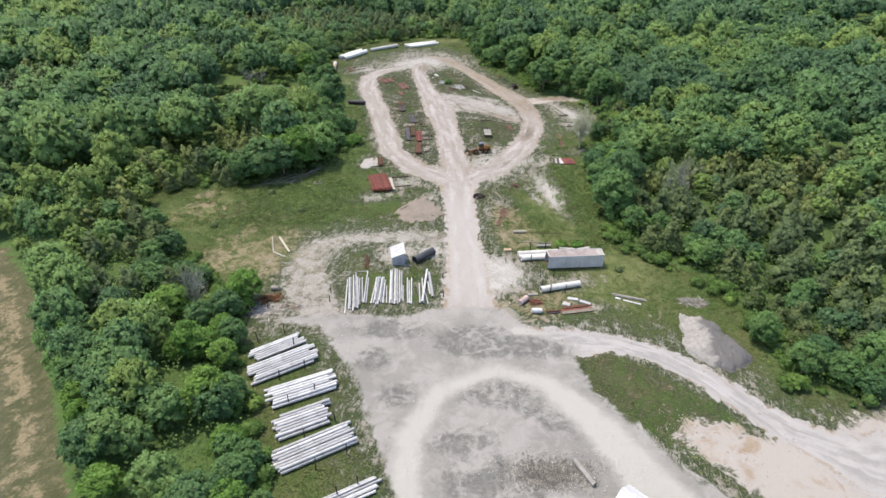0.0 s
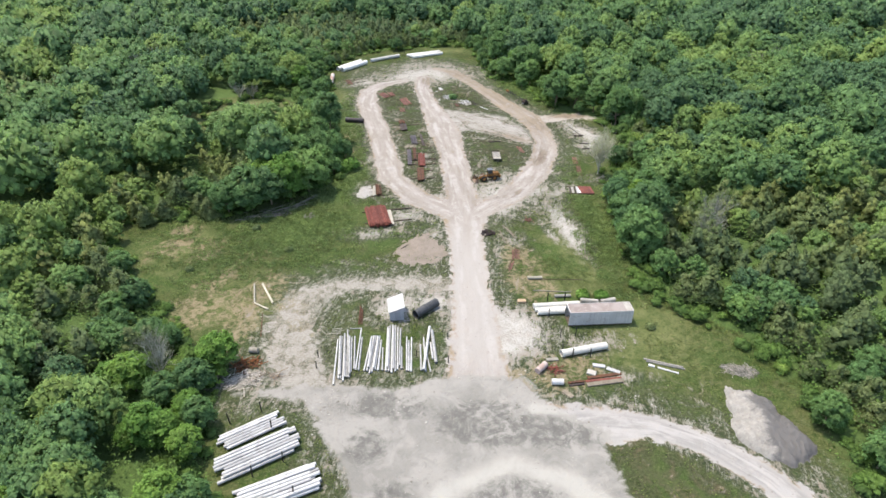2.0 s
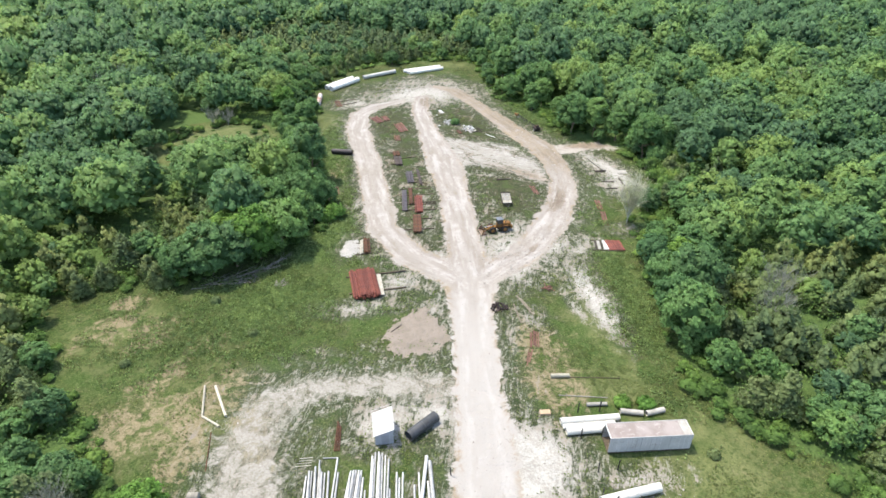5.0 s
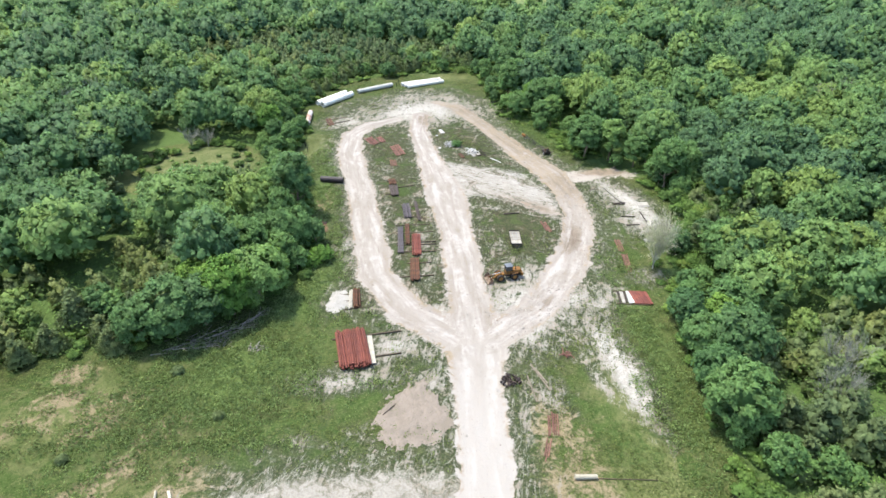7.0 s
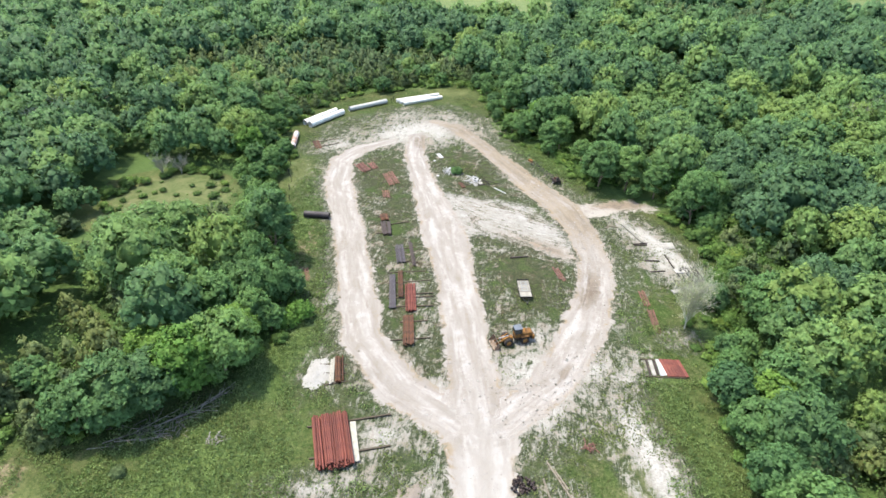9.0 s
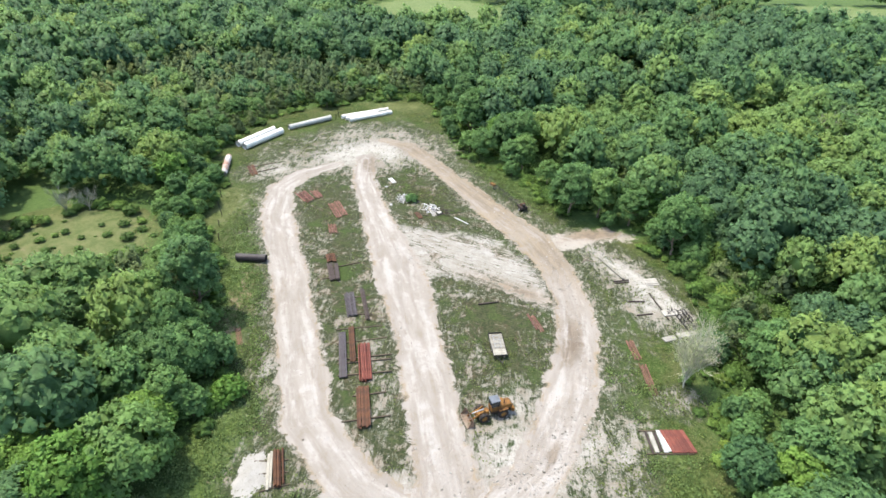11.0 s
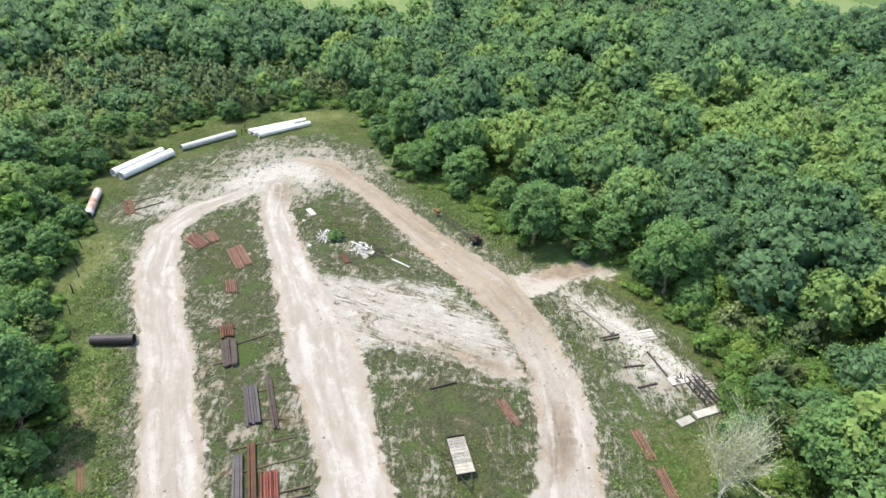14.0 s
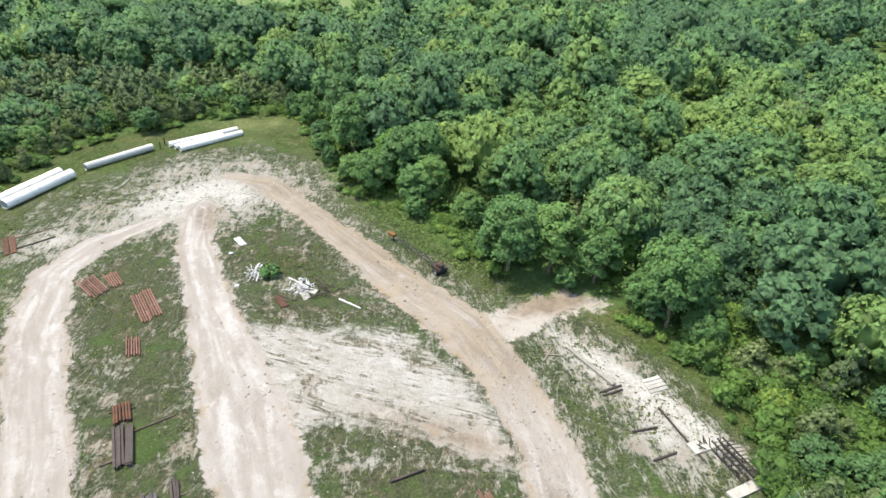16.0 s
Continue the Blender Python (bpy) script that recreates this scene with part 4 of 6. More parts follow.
for x, y, d, fr in zip(bx, by, bd, bfree):
    rad = rng.uniform(0.5, 1.5)
    q = math.hypot((x + 57.5) / 13, (y - 178) / 14)
    if q < 1:
        rad *= 0.55 + 0.8 * q * q
        if rng.random() > 0.3 + 0.7 * q ** 4:
            continue
    elif 41 < x < 57 and 140 < y < 170 and d > 1.2:
        rad *= 1.3
        if rng.random() < 0.45:
            continue
    elif not (-0.5 + rad * 0.4 < d < 7) or fr < rad + 0.6 or (33 < x < 43 and 146 < y < 159) or abs((y - 117) - 0.75 * (x + 41)) < 1.8 and -43 < x < -27 or math.hypot((x - 35.5) / 7, (y - 182) / 3.6) < 1:
        continue
    v1 = (tall_low if rad > 1.3 else low)[rng.integers(6)]
    a = rng.uniform(0, 6.283)
    ca, sa = math.cos(a), math.sin(a)
    hgt = rad * rng.uniform(0.45, 0.95) * (1.35 if 41 < x < 57 and 140 < y < 170 else 1.0)
    tn = float(np.clip(rng.normal(0.2, 0.45) if 41 < x < 57 and 140 < y < 170 else rng.normal(0.25 if q < 0.9 or x > 28 and y < 105 else 0.55, 0.35), 0, 1.2))
    for v, f, nv in v1:
        w = np.stack(((v[:, 0] * ca - v[:, 1] * sa) * rad + x, (v[:, 0] * sa + v[:, 1] * ca) * rad + y, v[:, 2] * hgt - 0.05), 1)
        chunks.append((w, f, np.stack((nv[:, 0] * ca - nv[:, 1] * sa, nv[:, 0] * sa + nv[:, 1] * ca, nv[:, 2]), 1)))
        tint.append(np.full(len(w), tn))
    grown += 1
    if grown > 1000:
        break
tagged(new("shrubs", bulk("shrubs", chunks, LOW, False, tint=np.concatenate(tint))), "low green shrubs at the foot of the woods", "shrubs", kind="stuff")

# weeds and grass tufts over the open ground
tx, ty = rng.uniform(-64, 50, 120000), rng.uniform(36, 258, 120000)
tf = ground_fields(tx, ty)
free = np.minimum.reduce([tf["road"], tf["yard"] , tf["rock"], tf["tan"]])
patchy = np.array([noise.noise(Vector((x * 0.12, y * 0.12, 5))) for x, y in zip(tx, ty)])
ok = (poly_sd(tx, ty, CLEARING) < 2) & (free > 0.4) & ((free > 5) | (rng.random(tx.size) < 0.3)) & (patchy + rng.normal(0, 0.25, tx.size) > 0.0)
tx, ty, patchy = tx[ok][:26000], ty[ok][:26000], patchy[ok][:26000]
tz = ground_z(tx, ty)
per = 4
px_, py_ = np.repeat(tx, per) + rng.normal(0, 0.28, len(tx) * per), np.repeat(ty, per) + rng.normal(0, 0.28, len(tx) * per)
pz_ = np.repeat(tz + np.clip(0.07 + 0.15 * patchy, 0.03, 0.2), per) * rng.uniform(0.4, 1.0, len(tx) * per)
v, f, nv = leaves(np.stack((px_, py_, pz_), 1), np.tile((0.0, 0.0, 1.0), (len(px_), 1)), 0.18, rng, 0.22)
tint = np.repeat(np.repeat(np.clip(0.5 + 0.6 * patchy + rng.normal(0, 0.25, len(tx)), 0, 1), per), 3)
WEED = leaf_material("weed_blades", (0.090, 0.094, 0.040), (0.075, 0.105, 0.030), (0.110, 0.136, 0.044), True)
tagged(new("weeds", bulk("weeds", [(v, f, nv)], WEED, False, tint=tint)), "tall weeds and grass tufts on open ground", "weeds", kind="stuff")

# rank green weeds along the woods and in the lush hollows
RANK = leaf_material("rank_weed_leaves", (0.104, 0.156, 0.060), (0.128, 0.190, 0.066), (0.170, 0.232, 0.086), True)
lx, ly = rng.uniform(-62, 48, 60000), rng.uniform(70, 215, 60000)
lush = np.maximum.reduce([-ell(lx, ly, *e) / min(e[2:4]) for e in ((-31, 111, 21, 11, 28), (-24, 134, 6, 15, -12), (-27, 165, 5, 24, 8), (29, 116, 4, 24, 2), (24, 200, 5, 18, 28))])
lf_ = ground_fields(lx, ly)
ln = np.array([noise.noise(Vector((x * 0.45, y * 0.45, 9.3))) for x, y in zip(lx, ly)])
ok = (lush + 0.9 * ln + rng.normal(0, 0.15, lx.size) > 0.12) & (np.minimum.reduce([lf_[q] for q in ("road", "yard", "rock", "tan")]) > 1.0) & (poly_sd(lx, ly, CLEARING) < 1)
for x0, x1, y0, y1 in ((-18, -8, 113.5, 123.5), (-20, -13, 126, 134), (25, 33, 129, 134.5), (-29.5, -23, 170, 174), (-25.5, -22.5, 150, 155)):
    ok &= ~((lx > x0) & (lx < x1) & (ly > y0) & (ly < y1))
lx, ly, ln = lx[ok][:5200], ly[ok][:5200], ln[ok][:5200]
per = 13
wx, wy = np.repeat(lx, per) + rng.normal(0, 0.42, len(lx) * per), np.repeat(ly, per) + rng.normal(0, 0.42, len(lx) * per)
wd = np.stack((wx - np.repeat(lx, per), wy - np.repeat(ly, per), np.full(len(wx), 0.45)), 1)
wz = ground_z(wx, wy) + np.repeat(np.clip(0.26 + 0.35 * ln, 0.08, 0.5), per) * rng.uniform(0.3, 1.0, len(wx))
v, f, nv = leaves(np.stack((wx, wy, wz), 1), wd, 0.18, rng, 0.35)
tagged(new("rank_weeds", bulk("rank_weeds", [(v, f, nv)], RANK, False, tint=np.repeat(np.repeat(np.clip(0.45 + 0.7 * ln + rng.normal(0, 0.25, len(lx)), 0, 1.2), per), 3))), "rank bright green weeds along the woods", "weeds", kind="stuff")

# dead grass stalks in the corner of the yard
tx, ty = rng.normal(13.6, 2.6, 2600), rng.normal(44.2, 1.2, 2600)
v, f, nv = leaves(np.stack((tx, ty, ground_z(tx, ty) + rng.uniform(0.02, 0.22, 2600)), 1), np.tile((0.0, 0.2, 1.0), (2600, 1)), 0.17, rng, 0.5)
STRAW = leaf_material("dead_stalks", (0.30, 0.285, 0.25), (0.20, 0.19, 0.16), (0.36, 0.345, 0.31), True)
tagged(new("dead_weeds", bulk("dead_weeds", [(v, f, nv)], STRAW, False, tint=np.repeat(rng.random(2600), 3))), "grey dead weeds in the corner of the yard", "weeds", kind="stuff")

# loose stones along the roads and on the rock patches
qx, qy = rng.uniform(-34, 48, 60000), rng.uniform(38, 240, 60000)
qf = ground_fields(qx, qy)
near = np.minimum.reduce([np.abs(qf["road"]), np.abs(qf["rock"] + 0.8), np.abs(qf["yard"])])
ok = (near < rng.exponential(1.1, qx.size)) & (ell(qx, qy, 28, 56, 14, 5, -42) > 0) & (poly_sd(qx, qy, CLEARING) < -1)
qx, qy = qx[ok][:3000], qy[ok][:3000]
for cx, cy, rx, ry, n in [(31.5, 50.0, 1.6, 2.4, 420), (37.5, 45.5, 1.0, 1.6, 90), (-13, 70.2, 6, 1.6, 420), (-22.8, 76, 2.2, 3.5, 260), (-15.5, 66.8, 1.6, 2.5, 160), (13.5, 79, 2.0, 4.5, 300), (20, 70.6, 5, 0.8, 140), (21.5, 81.5, 3.5, 1.6, 220), (9, 172, 6, 4, 500), (15, 167, 4, 3, 300), (23.5, 160, 1.4, 10, 260), (18, 187, 3.5, 7, 260), (12, 128, 5, 4, 400), (20, 131, 3, 4, 260), (34.5, 164, 2, 5, 300), (-8, 219, 8, 5, 420)]:
    qx, qy = np.concatenate((qx, rng.normal(cx, rx, n))), np.concatenate((qy, rng.normal(cy, ry, n)))
sv = np.array([(1, 0, 0), (0, 1, 0), (-1, 0, 0), (0, -1, 0), (0, 0, 0.7), (0, 0, -0.5)])
sf = np.array([(0, 1, 4), (1, 2, 4), (2, 3, 4), (3, 0, 4), (1, 0, 5), (2, 1, 5), (3, 2, 5), (0, 3, 5)])
m = len(qx)
size = (rng.uniform(0.03, 0.085, (m, 1, 1)) + 0.12 * rng.random((m, 1, 1)) ** 6) * rng.uniform(0.7, 1.3, (m, 1, 3))
ang = rng.uniform(0, 6.283, m)
v = sv[None] * size * (1 + rng.normal(0, 0.18, (m, 6, 3)))
v = np.stack((v[..., 0] * np.cos(ang)[:, None] - v[..., 1] * np.sin(ang)[:, None] + qx[:, None], v[..., 0] * np.sin(ang)[:, None] + v[..., 1] * np.cos(ang)[:, None] + qy[:, None],
              v[..., 2] + ground_z(qx, qy)[:, None] - 0.02), -1)
k = Mat("limestone_pieces")
isl = k.n("ShaderNodeNewGeometry").outputs["Random Per Island"]
k.base(k.mix(isl, (0.13, 0.115, 0.095), (0.34, 0.325, 0.30)), 0.9, 0, 0.15)
STONE = k.m
tagged(new("loose_stones", bulk("loose_stones", [(v.reshape(-1, 3), (sf[None] + np.arange(m)[:, None, None] * 6).reshape(-1, 3))], STONE)),
       "loose pale limestone pieces along the roads", "stones", kind="stuff")

# ---------------------------------------------------------------- pipes, poles and stacked steel
WHITE = worn("white_galvanized", (0.395, 0.397, 0.395), (0.285, 0.287, 0.290), 0.5, 0.0, 0.8, (0.17, 0.165, 0.15))
RACKWHITE = worn("bright_galvanized", (0.585, 0.572, 0.528), (0.495, 0.482, 0.445), 0.6, 0.0, 0.6, (0.30, 0.285, 0.25))
DULLWHITE = worn("dull_galvanized", (0.42, 0.42, 0.42), (0.33, 0.33, 0.33), 0.6, 0.0, 0.5, (0.20, 0.19, 0.175))
GALV = worn("galvanized_steel", (0.288, 0.299, 0.317), (0.230, 0.242, 0.254), 0.42, 0.35, 0.9, (0.334, 0.346, 0.357))
RED = worn("red_oxide_steel", (0.145, 0.042, 0.030), (0.105, 0.032, 0.025), 0.75, 0, 0.9, (0.148, 0.071, 0.053))
RUST = worn("rusted_steel", (0.086, 0.037, 0.019), (0.052, 0.026, 0.017), 0.85, 0, 1.2, (0.130, 0.065, 0.030))
BROWN = worn("dark_brown_steel", (0.034, 0.024, 0.022), (0.047, 0.034, 0.032), 0.7, 0, 1.2, (0.067, 0.040, 0.030))
PURPLE = worn("purple_grey_steel", (0.042, 0.034, 0.040), (0.054, 0.047, 0.052), 0.6, 0, 1.1)
FADED = worn("faded_red_steel", (0.170, 0.078, 0.062), (0.128, 0.060, 0.050), 0.8, 0, 0.9, (0.235, 0.150, 0.125))
ORANGE = worn("orange_rust", (0.20, 0.078, 0.030), (0.10, 0.045, 0.024), 0.9, 0, 2)
BLACK = worn("black_steel", (0.016, 0.015, 0.014), (0.032, 0.029, 0.026), 0.7, 0, 2)
TANK = worn("dark_grey_tank_steel", (0.058, 0.061, 0.066), (0.081, 0.083, 0.090), 0.55, 0.2, 1.0, (0.049, 0.040, 0.034))
WOOD = worn("weathered_timber", (0.162, 0.140, 0.108), (0.118, 0.098, 0.076), 0.9, 0, 2, (0.206, 0.184, 0.152))
DARKWOOD = worn("creosoted_timber", (0.054, 0.042, 0.030), (0.079, 0.061, 0.043), 0.9, 0, 2)
PALE = worn("pale_plank", (0.290, 0.275, 0.238), (0.233, 0.217, 0.186), 0.8, 0, 1.5)
YELLOW = worn("worn_yellow_paint", (0.225, 0.112, 0.030), (0.130, 0.062, 0.024), 0.75, 0, 1.8, (0.07, 0.04, 0.025), 0.2)
CREAM = worn("cream_plastic_pipe", (0.379, 0.355, 0.281), (0.318, 0.294, 0.233), 0.6, 0, 1.5)
CONCRETE = worn("pale_concrete", (0.298, 0.285, 0.259), (0.239, 0.227, 0.207), 0.9, 0, 1.5)
TYRE = worn("tyre_rubber", (0.018, 0.017, 0.016), (0.050, 0.036, 0.029), 0.85, 0, 2)
PAINT = worn("white_sheet_metal", (0.444, 0.444, 0.444), (0.368, 0.368, 0.368), 0.5, 0, 0.7, (0.291, 0.279, 0.260))


def gz(x, y):
    return float(ground_z(np.float64(x), np.float64(y)))


def pipe(name, label, a, b, radius, mat, group="", z=0.0, wall=0.03, rings=0, ridge=0.0, seg=12, taper=1.0, category="pipe"):
    """One pipe lying from a to b; z is the height of its underside."""
    m, length = span(a, b, gz(*a) + radius + z)
    ob = part(name, tube(radius, length, wall, seg, rings, ridge, taper=taper), mat, m=m, smooth=rings == 0 and wall == 0)
    return tagged(ob, label, category, group)


def beam(name, label, a, b, w, h, mat, group="", z=0.0, category="timber"):
    m, length = span(a, b, gz(*a) + z)
    return tagged(part(name, box(w, length, h, (0, length / 2, 0)), mat, m=m), label, category, group)


def post(x, y, h=1.5, mat=None, label="dark steel stake standing upright in the ground", lean=4, group="stakes beside the stacks"):
    ob = part("stake", box(0.13, 0.13, h + 0.2, (0, 0, -0.2), 0.015), mat or BLACK, m=pose(x, y, gz(x, y), random.uniform(-lean, lean), random.uniform(-lean, lean), random.uniform(0, 90)))
    return tagged(ob, label, "stake", group)


def channel(w, h, length, t=0.03):
    """A steel channel along +y, open underneath."""
    bm = box(w, length, t, (0, length / 2, h - t), 0.004)
    for sx_ in (-1, 1):
        box(t, length, h - t - 0.004, (sx_ * (w - t) / 2, length / 2, 0), 0.004, bm)
    return bm


def stack(name, label, a, b, width, count, layers, mat, group, shape="pipe", z=0.12, ragged=0.25, fill=0.9, category="pipe"):
    """Bars or pipes side by side from a to b, in layers, each a thing of its own."""
    m, length = span(a, b, gz(*a))
    pitch = width / count
    for q in range(layers):
        n = count - (q % 2 if shape == "pipe" else 0)
        for i in range(n):
            if q == layers - 1 and layers > 1 and random.random() < 0.12:
                continue
            u = (i - (n - 1) / 2) * pitch + random.uniform(-0.1, 0.1) * pitch
            w = pitch * fill
            d = random.uniform(-ragged, ragged)
            if shape == "pipe":
                bm, zz = tube(w / 2, length, w * 0.12, 8), z + w / 2 + q * w * 0.87
            elif shape == "channel":
                bm, zz = channel(w, w * 0.55, length), z + q * (w * 0.55 + 0.01)
            elif shape == "plate":
                bm, zz = box(w, length, 0.07, (0, length / 2, 0), 0.006), z + q * 0.076
            else:
                bm, zz = box(w, length, w * 0.5, (0, length / 2, 0), 0.01), z + q * (w * 0.5 + 0.008)
            tagged(part(name, bm, mat, m=m @ pose(u, d, zz, 0, 0, random.uniform(-0.5, 0.5))), label, category, group)


# racks of white pipes beside the yard, held by stakes
RACKS = [((-26.3, 62.4), (-20.2, 66.6), 2.5, 6, 1), ((-25.0, 58.8), (-17.5, 63.6), 3.4, 8, 2), ((-21.5, 54.6), (-13.9, 58.4), 3.5, 8, 2),
         ((-19.2, 49.8), (-13.5, 52.8), 3.6, 8, 2), ((-18.4, 44.6), (-10.2, 49.4), 3.4, 8, 2), ((-13.0, 38.6), (-6.2, 42.4), 2.0, 6, 1)]
for a, b, width, n, layers in RACKS:
    stack("pipe", "long pale galvanized pipe in a ground-level rack", a, b, width * 1.08, n, layers, DULLWHITE, "racks of pale pipes", z=0.15, ragged=0.7, fill=0.88)
    d = (Vector(b) - Vector(a)).normalized()
    for f in (0.12, 0.82):
        c = Vector(a).lerp(Vector(b), f)
        o = Vector((d.y, -d.x)) * width / 2
        beam("bearer", "dark timber bearer under the pipes", c - o, c + o, 0.15, 0.14, DARKWOOD, "bearers")
for x, y in [(-22.8, 67.9), (-26.2, 65.9), (-20.7, 65.0), (-18.2, 60.5), (-21.2, 58.4), (-15.9, 55.9), (-18.9, 54.0), (-12.4, 51.4), (-15.6, 48.3), (-10.2, 46.4), (-13.5, 44.2), (-8.3, 42.1),
             (-10.4, 40.8)]:
    post(x, y, 1.9)

# white poles in the grass square
POLES = [[(-14.5, 72.8, -15.4, 81.9), (-14.0, 73.9, -15.2, 82.6), (-13.7, 73.9, -14.9, 82.6), (-13.3, 73.5, -14.6, 83.2), (-12.9, 74.2, -14.3, 84.1), (-12.6, 74.1, -14.0, 82.9), (-12.5, 75.3, -13.4, 82.4), (-12.1, 75.8, -13.0, 82.6)],
         [(-10.7, 75.5, -10.5, 82.7), (-10.3, 75.4, -10.2, 82.8), (-9.9, 75.0, -9.9, 82.8), (-9.6, 75.3, -9.6, 82.8), (-9.2, 75.7, -9.3, 82.8), (-8.8, 75.6, -9.0, 81.9), (-11.5, 75.6, -11.9, 82.5)],
         [(-8.2, 75.7, -8.6, 80.3), (-7.7, 75.6, -8.3, 84.8), (-7.3, 75.5, -8.0, 85.3), (-6.9, 75.3, -7.6, 85.4), (-6.4, 75.5, -7.2, 85.3), (-6.1, 75.9, -6.8, 84.9), (-5.6, 76.1, -5.9, 80.5)],
         [(-4.8, 75.7, -5.3, 82.7), (-4.2, 75.6, -4.6, 82.7), (-4.5, 75.7, -4.95, 82.0), (-2.8, 75.8, -3.2, 81.1), (-2.2, 75.6, -2.8, 82.7), (-1.5, 75.6, -2.4, 80.3)]]
for bunch in POLES:
    for i, (ax, ay, bx_, by_) in enumerate(bunch):
        pipe("pole", "long white steel pole lying on grass", (ax, ay), (bx_, by_), random.uniform(0.115, 0.155), WHITE, "white poles lying in the grass", z=0.02, wall=0.012, seg=10, taper=0.8, category="pole")
        if len(bunch) > 6 and i % 2 and i < len(bunch) - 1:
            j = bunch[i + 1]
            pipe("pole", "long white steel pole lying on others", ((ax + j[0]) / 2, ay + 0.5), ((bx_ + j[2]) / 2, by_ - 0.6), 0.14, WHITE, "white poles lying in the grass", z=0.29, wall=0.012, seg=10, taper=0.8, category="pole")
pipe("pole", "thick white steel pole leaning across others", (-2.45, 75.6), (-2.0, 84.7), 0.2, WHITE, "white poles lying in the grass", z=0.32, wall=0.015, category="pole")
pipe("pole", "thick white steel pole lying on grass", (-0.8, 77.3), (-1.65, 84.2), 0.23, WHITE, "white poles lying in the grass", wall=0.015, category="pole")
pipe("pole", "short white pole lying on grass", (-1.3, 78.2), (-1.75, 81.6), 0.13, WHITE, "white poles lying in the grass", wall=0.015, category="pole")
bent = thing("bent_pole", pose(0, 0, 0), "white pole with a bent arm lying on grass", "pole")
part("shaft", tube(0.1, 8.9, 0.01, 10, m=span((-11.9, 75.6), (-12.3, 84.5), 0.14)[0]), WHITE, bent)
part("arm", tube(0.07, 1.7, 0.01, 8, m=span((-12.3, 84.5), (-14.0, 84.4), 0.14)[0]), WHITE, bent)
for i in range(4):
    beam("slat", "short pale slat lying on the grass", (-17.0 + 0.1 * i, 83.3 + 0.35 * i), (-15.2, 83.5 + 0.36 * i), 0.1, 0.06, PALE, "pale slats in the grass", z=0.01)
for i in range(4):
    pipe("pipe", "rusty thin pipe lying in grass", (-12.9 + 0.2 * i, 85.5), (-13.2 + 0.17 * i, 90.0 - 0.3 * i), 0.07, RUST, "rusty pipes by the shed", wall=0.01, seg=8)
for x, y in [(-17.6, 78.2), (-17.4, 76), (-3.6, 78.6), (0.9, 77.5), (0.8, 82.6)]:
    post(x, y, 1.3)

# big pale culverts at the head of the clearing
for a, b, r in [((-39.0, 220.9), (-32.4, 230.8), 0.72), ((-37.2, 219.2), (-30.3, 229.4), 0.78), ((-29.0, 232.2), (-19.3, 239.6), 0.62), ((-16.5, 240.3), (-4.4, 246.4), 0.52), ((-15.4, 239.0), (-7.0, 243.7), 0.45),
                ((-14.3, 237.7), (-3.4, 244.0), 0.55)]:
    pipe("culvert_pipe", "large pale corrugated culvert pipe lying on grass", a, b, r, RACKWHITE, "pale culverts by the woods", wall=0.05, rings=44, ridge=0.02, seg=20, category="culvert")
pipe("culvert_pipe", "grey culvert with a rusted middle stretch", (-38.4, 204.3), (-39.4, 213.5), 0.66, worn("half_rusted_galvanized", (0.44, 0.43, 0.42), (0.26, 0.12, 0.07), 0.7, 0, 0.28, (0.36, 0.30, 0.26)), wall=0.05, rings=34, ridge=0.02, seg=18, category="culvert")
for x, y in [(-39.3, 203.2), (-36.6, 194.9), (-35.8, 190.2), (-34.6, 187.1), (-34.1, 183.1), (-18, 239.6), (-17.4, 241.5), (-33.0, 178.4)]:
    post(x, y, 1.5, label="dark fence stake at the edge of the clearing", group="fence stakes")
pipe("tank_shell", "dark steel cylinder with an open end on grass", (-28.5, 172.0), (-23.6, 171.5), 0.62, PURPLE, wall=0.04, seg=24, category="tank")

# culverts and pipes on the east side
for a, b, r in [((14.2, 90.2), (21.6, 91.1), 0.46), ((14.7, 88.7), (21.6, 89.5), 0.46), ((14.4, 89.5), (20.9, 90.3), 0.3)]:
    pipe("culvert_pipe", "pale galvanized culvert beside the container", a, b, r, RACKWHITE, "culverts by the container", wall=0.04, rings=30, ridge=0.015, seg=18, category="culvert")
pipe("culvert_pipe", "pale galvanized culvert on white rock", (17.0, 79.3), (23.8, 81.2), 0.52, RACKWHITE, wall=0.04, rings=30, ridge=0.015, seg=18, category="culvert")
for a, b, r, mt in [((22.0, 92.2), (24.8, 91.9), 0.36, CONCRETE), ((25.2, 91.9), (27.6, 92.6), 0.36, CONCRETE), ((14.7, 94.9), (21, 94.6), 0.07, PALE), ((14.1, 98.2), (16.6, 98.3), 0.28, CREAM), ((18, 93.2), (20.6, 93.4), 0.25, CONCRETE)]:
    pipe("pipe", "old weathered pale pipe lying in grass", a, b, r, mt, "old pipes in the grass", wall=0.03, seg=14)
pipe("hose", "thin dark hose stretched through the grass", (16.8, 98.25), (23.4, 98.2), 0.055, DARKWOOD, wall=0, seg=6)
for x, y in [(16.7, 92.1), (19.5, 92.4), (16.4, 88.0), (19.0, 88.4), (17.5, 83.3), (19.8, 83.7), (21.2, 79.3), (17.3, 79.9), (18.6, 79.0)]:
    post(x, y, 1.7)

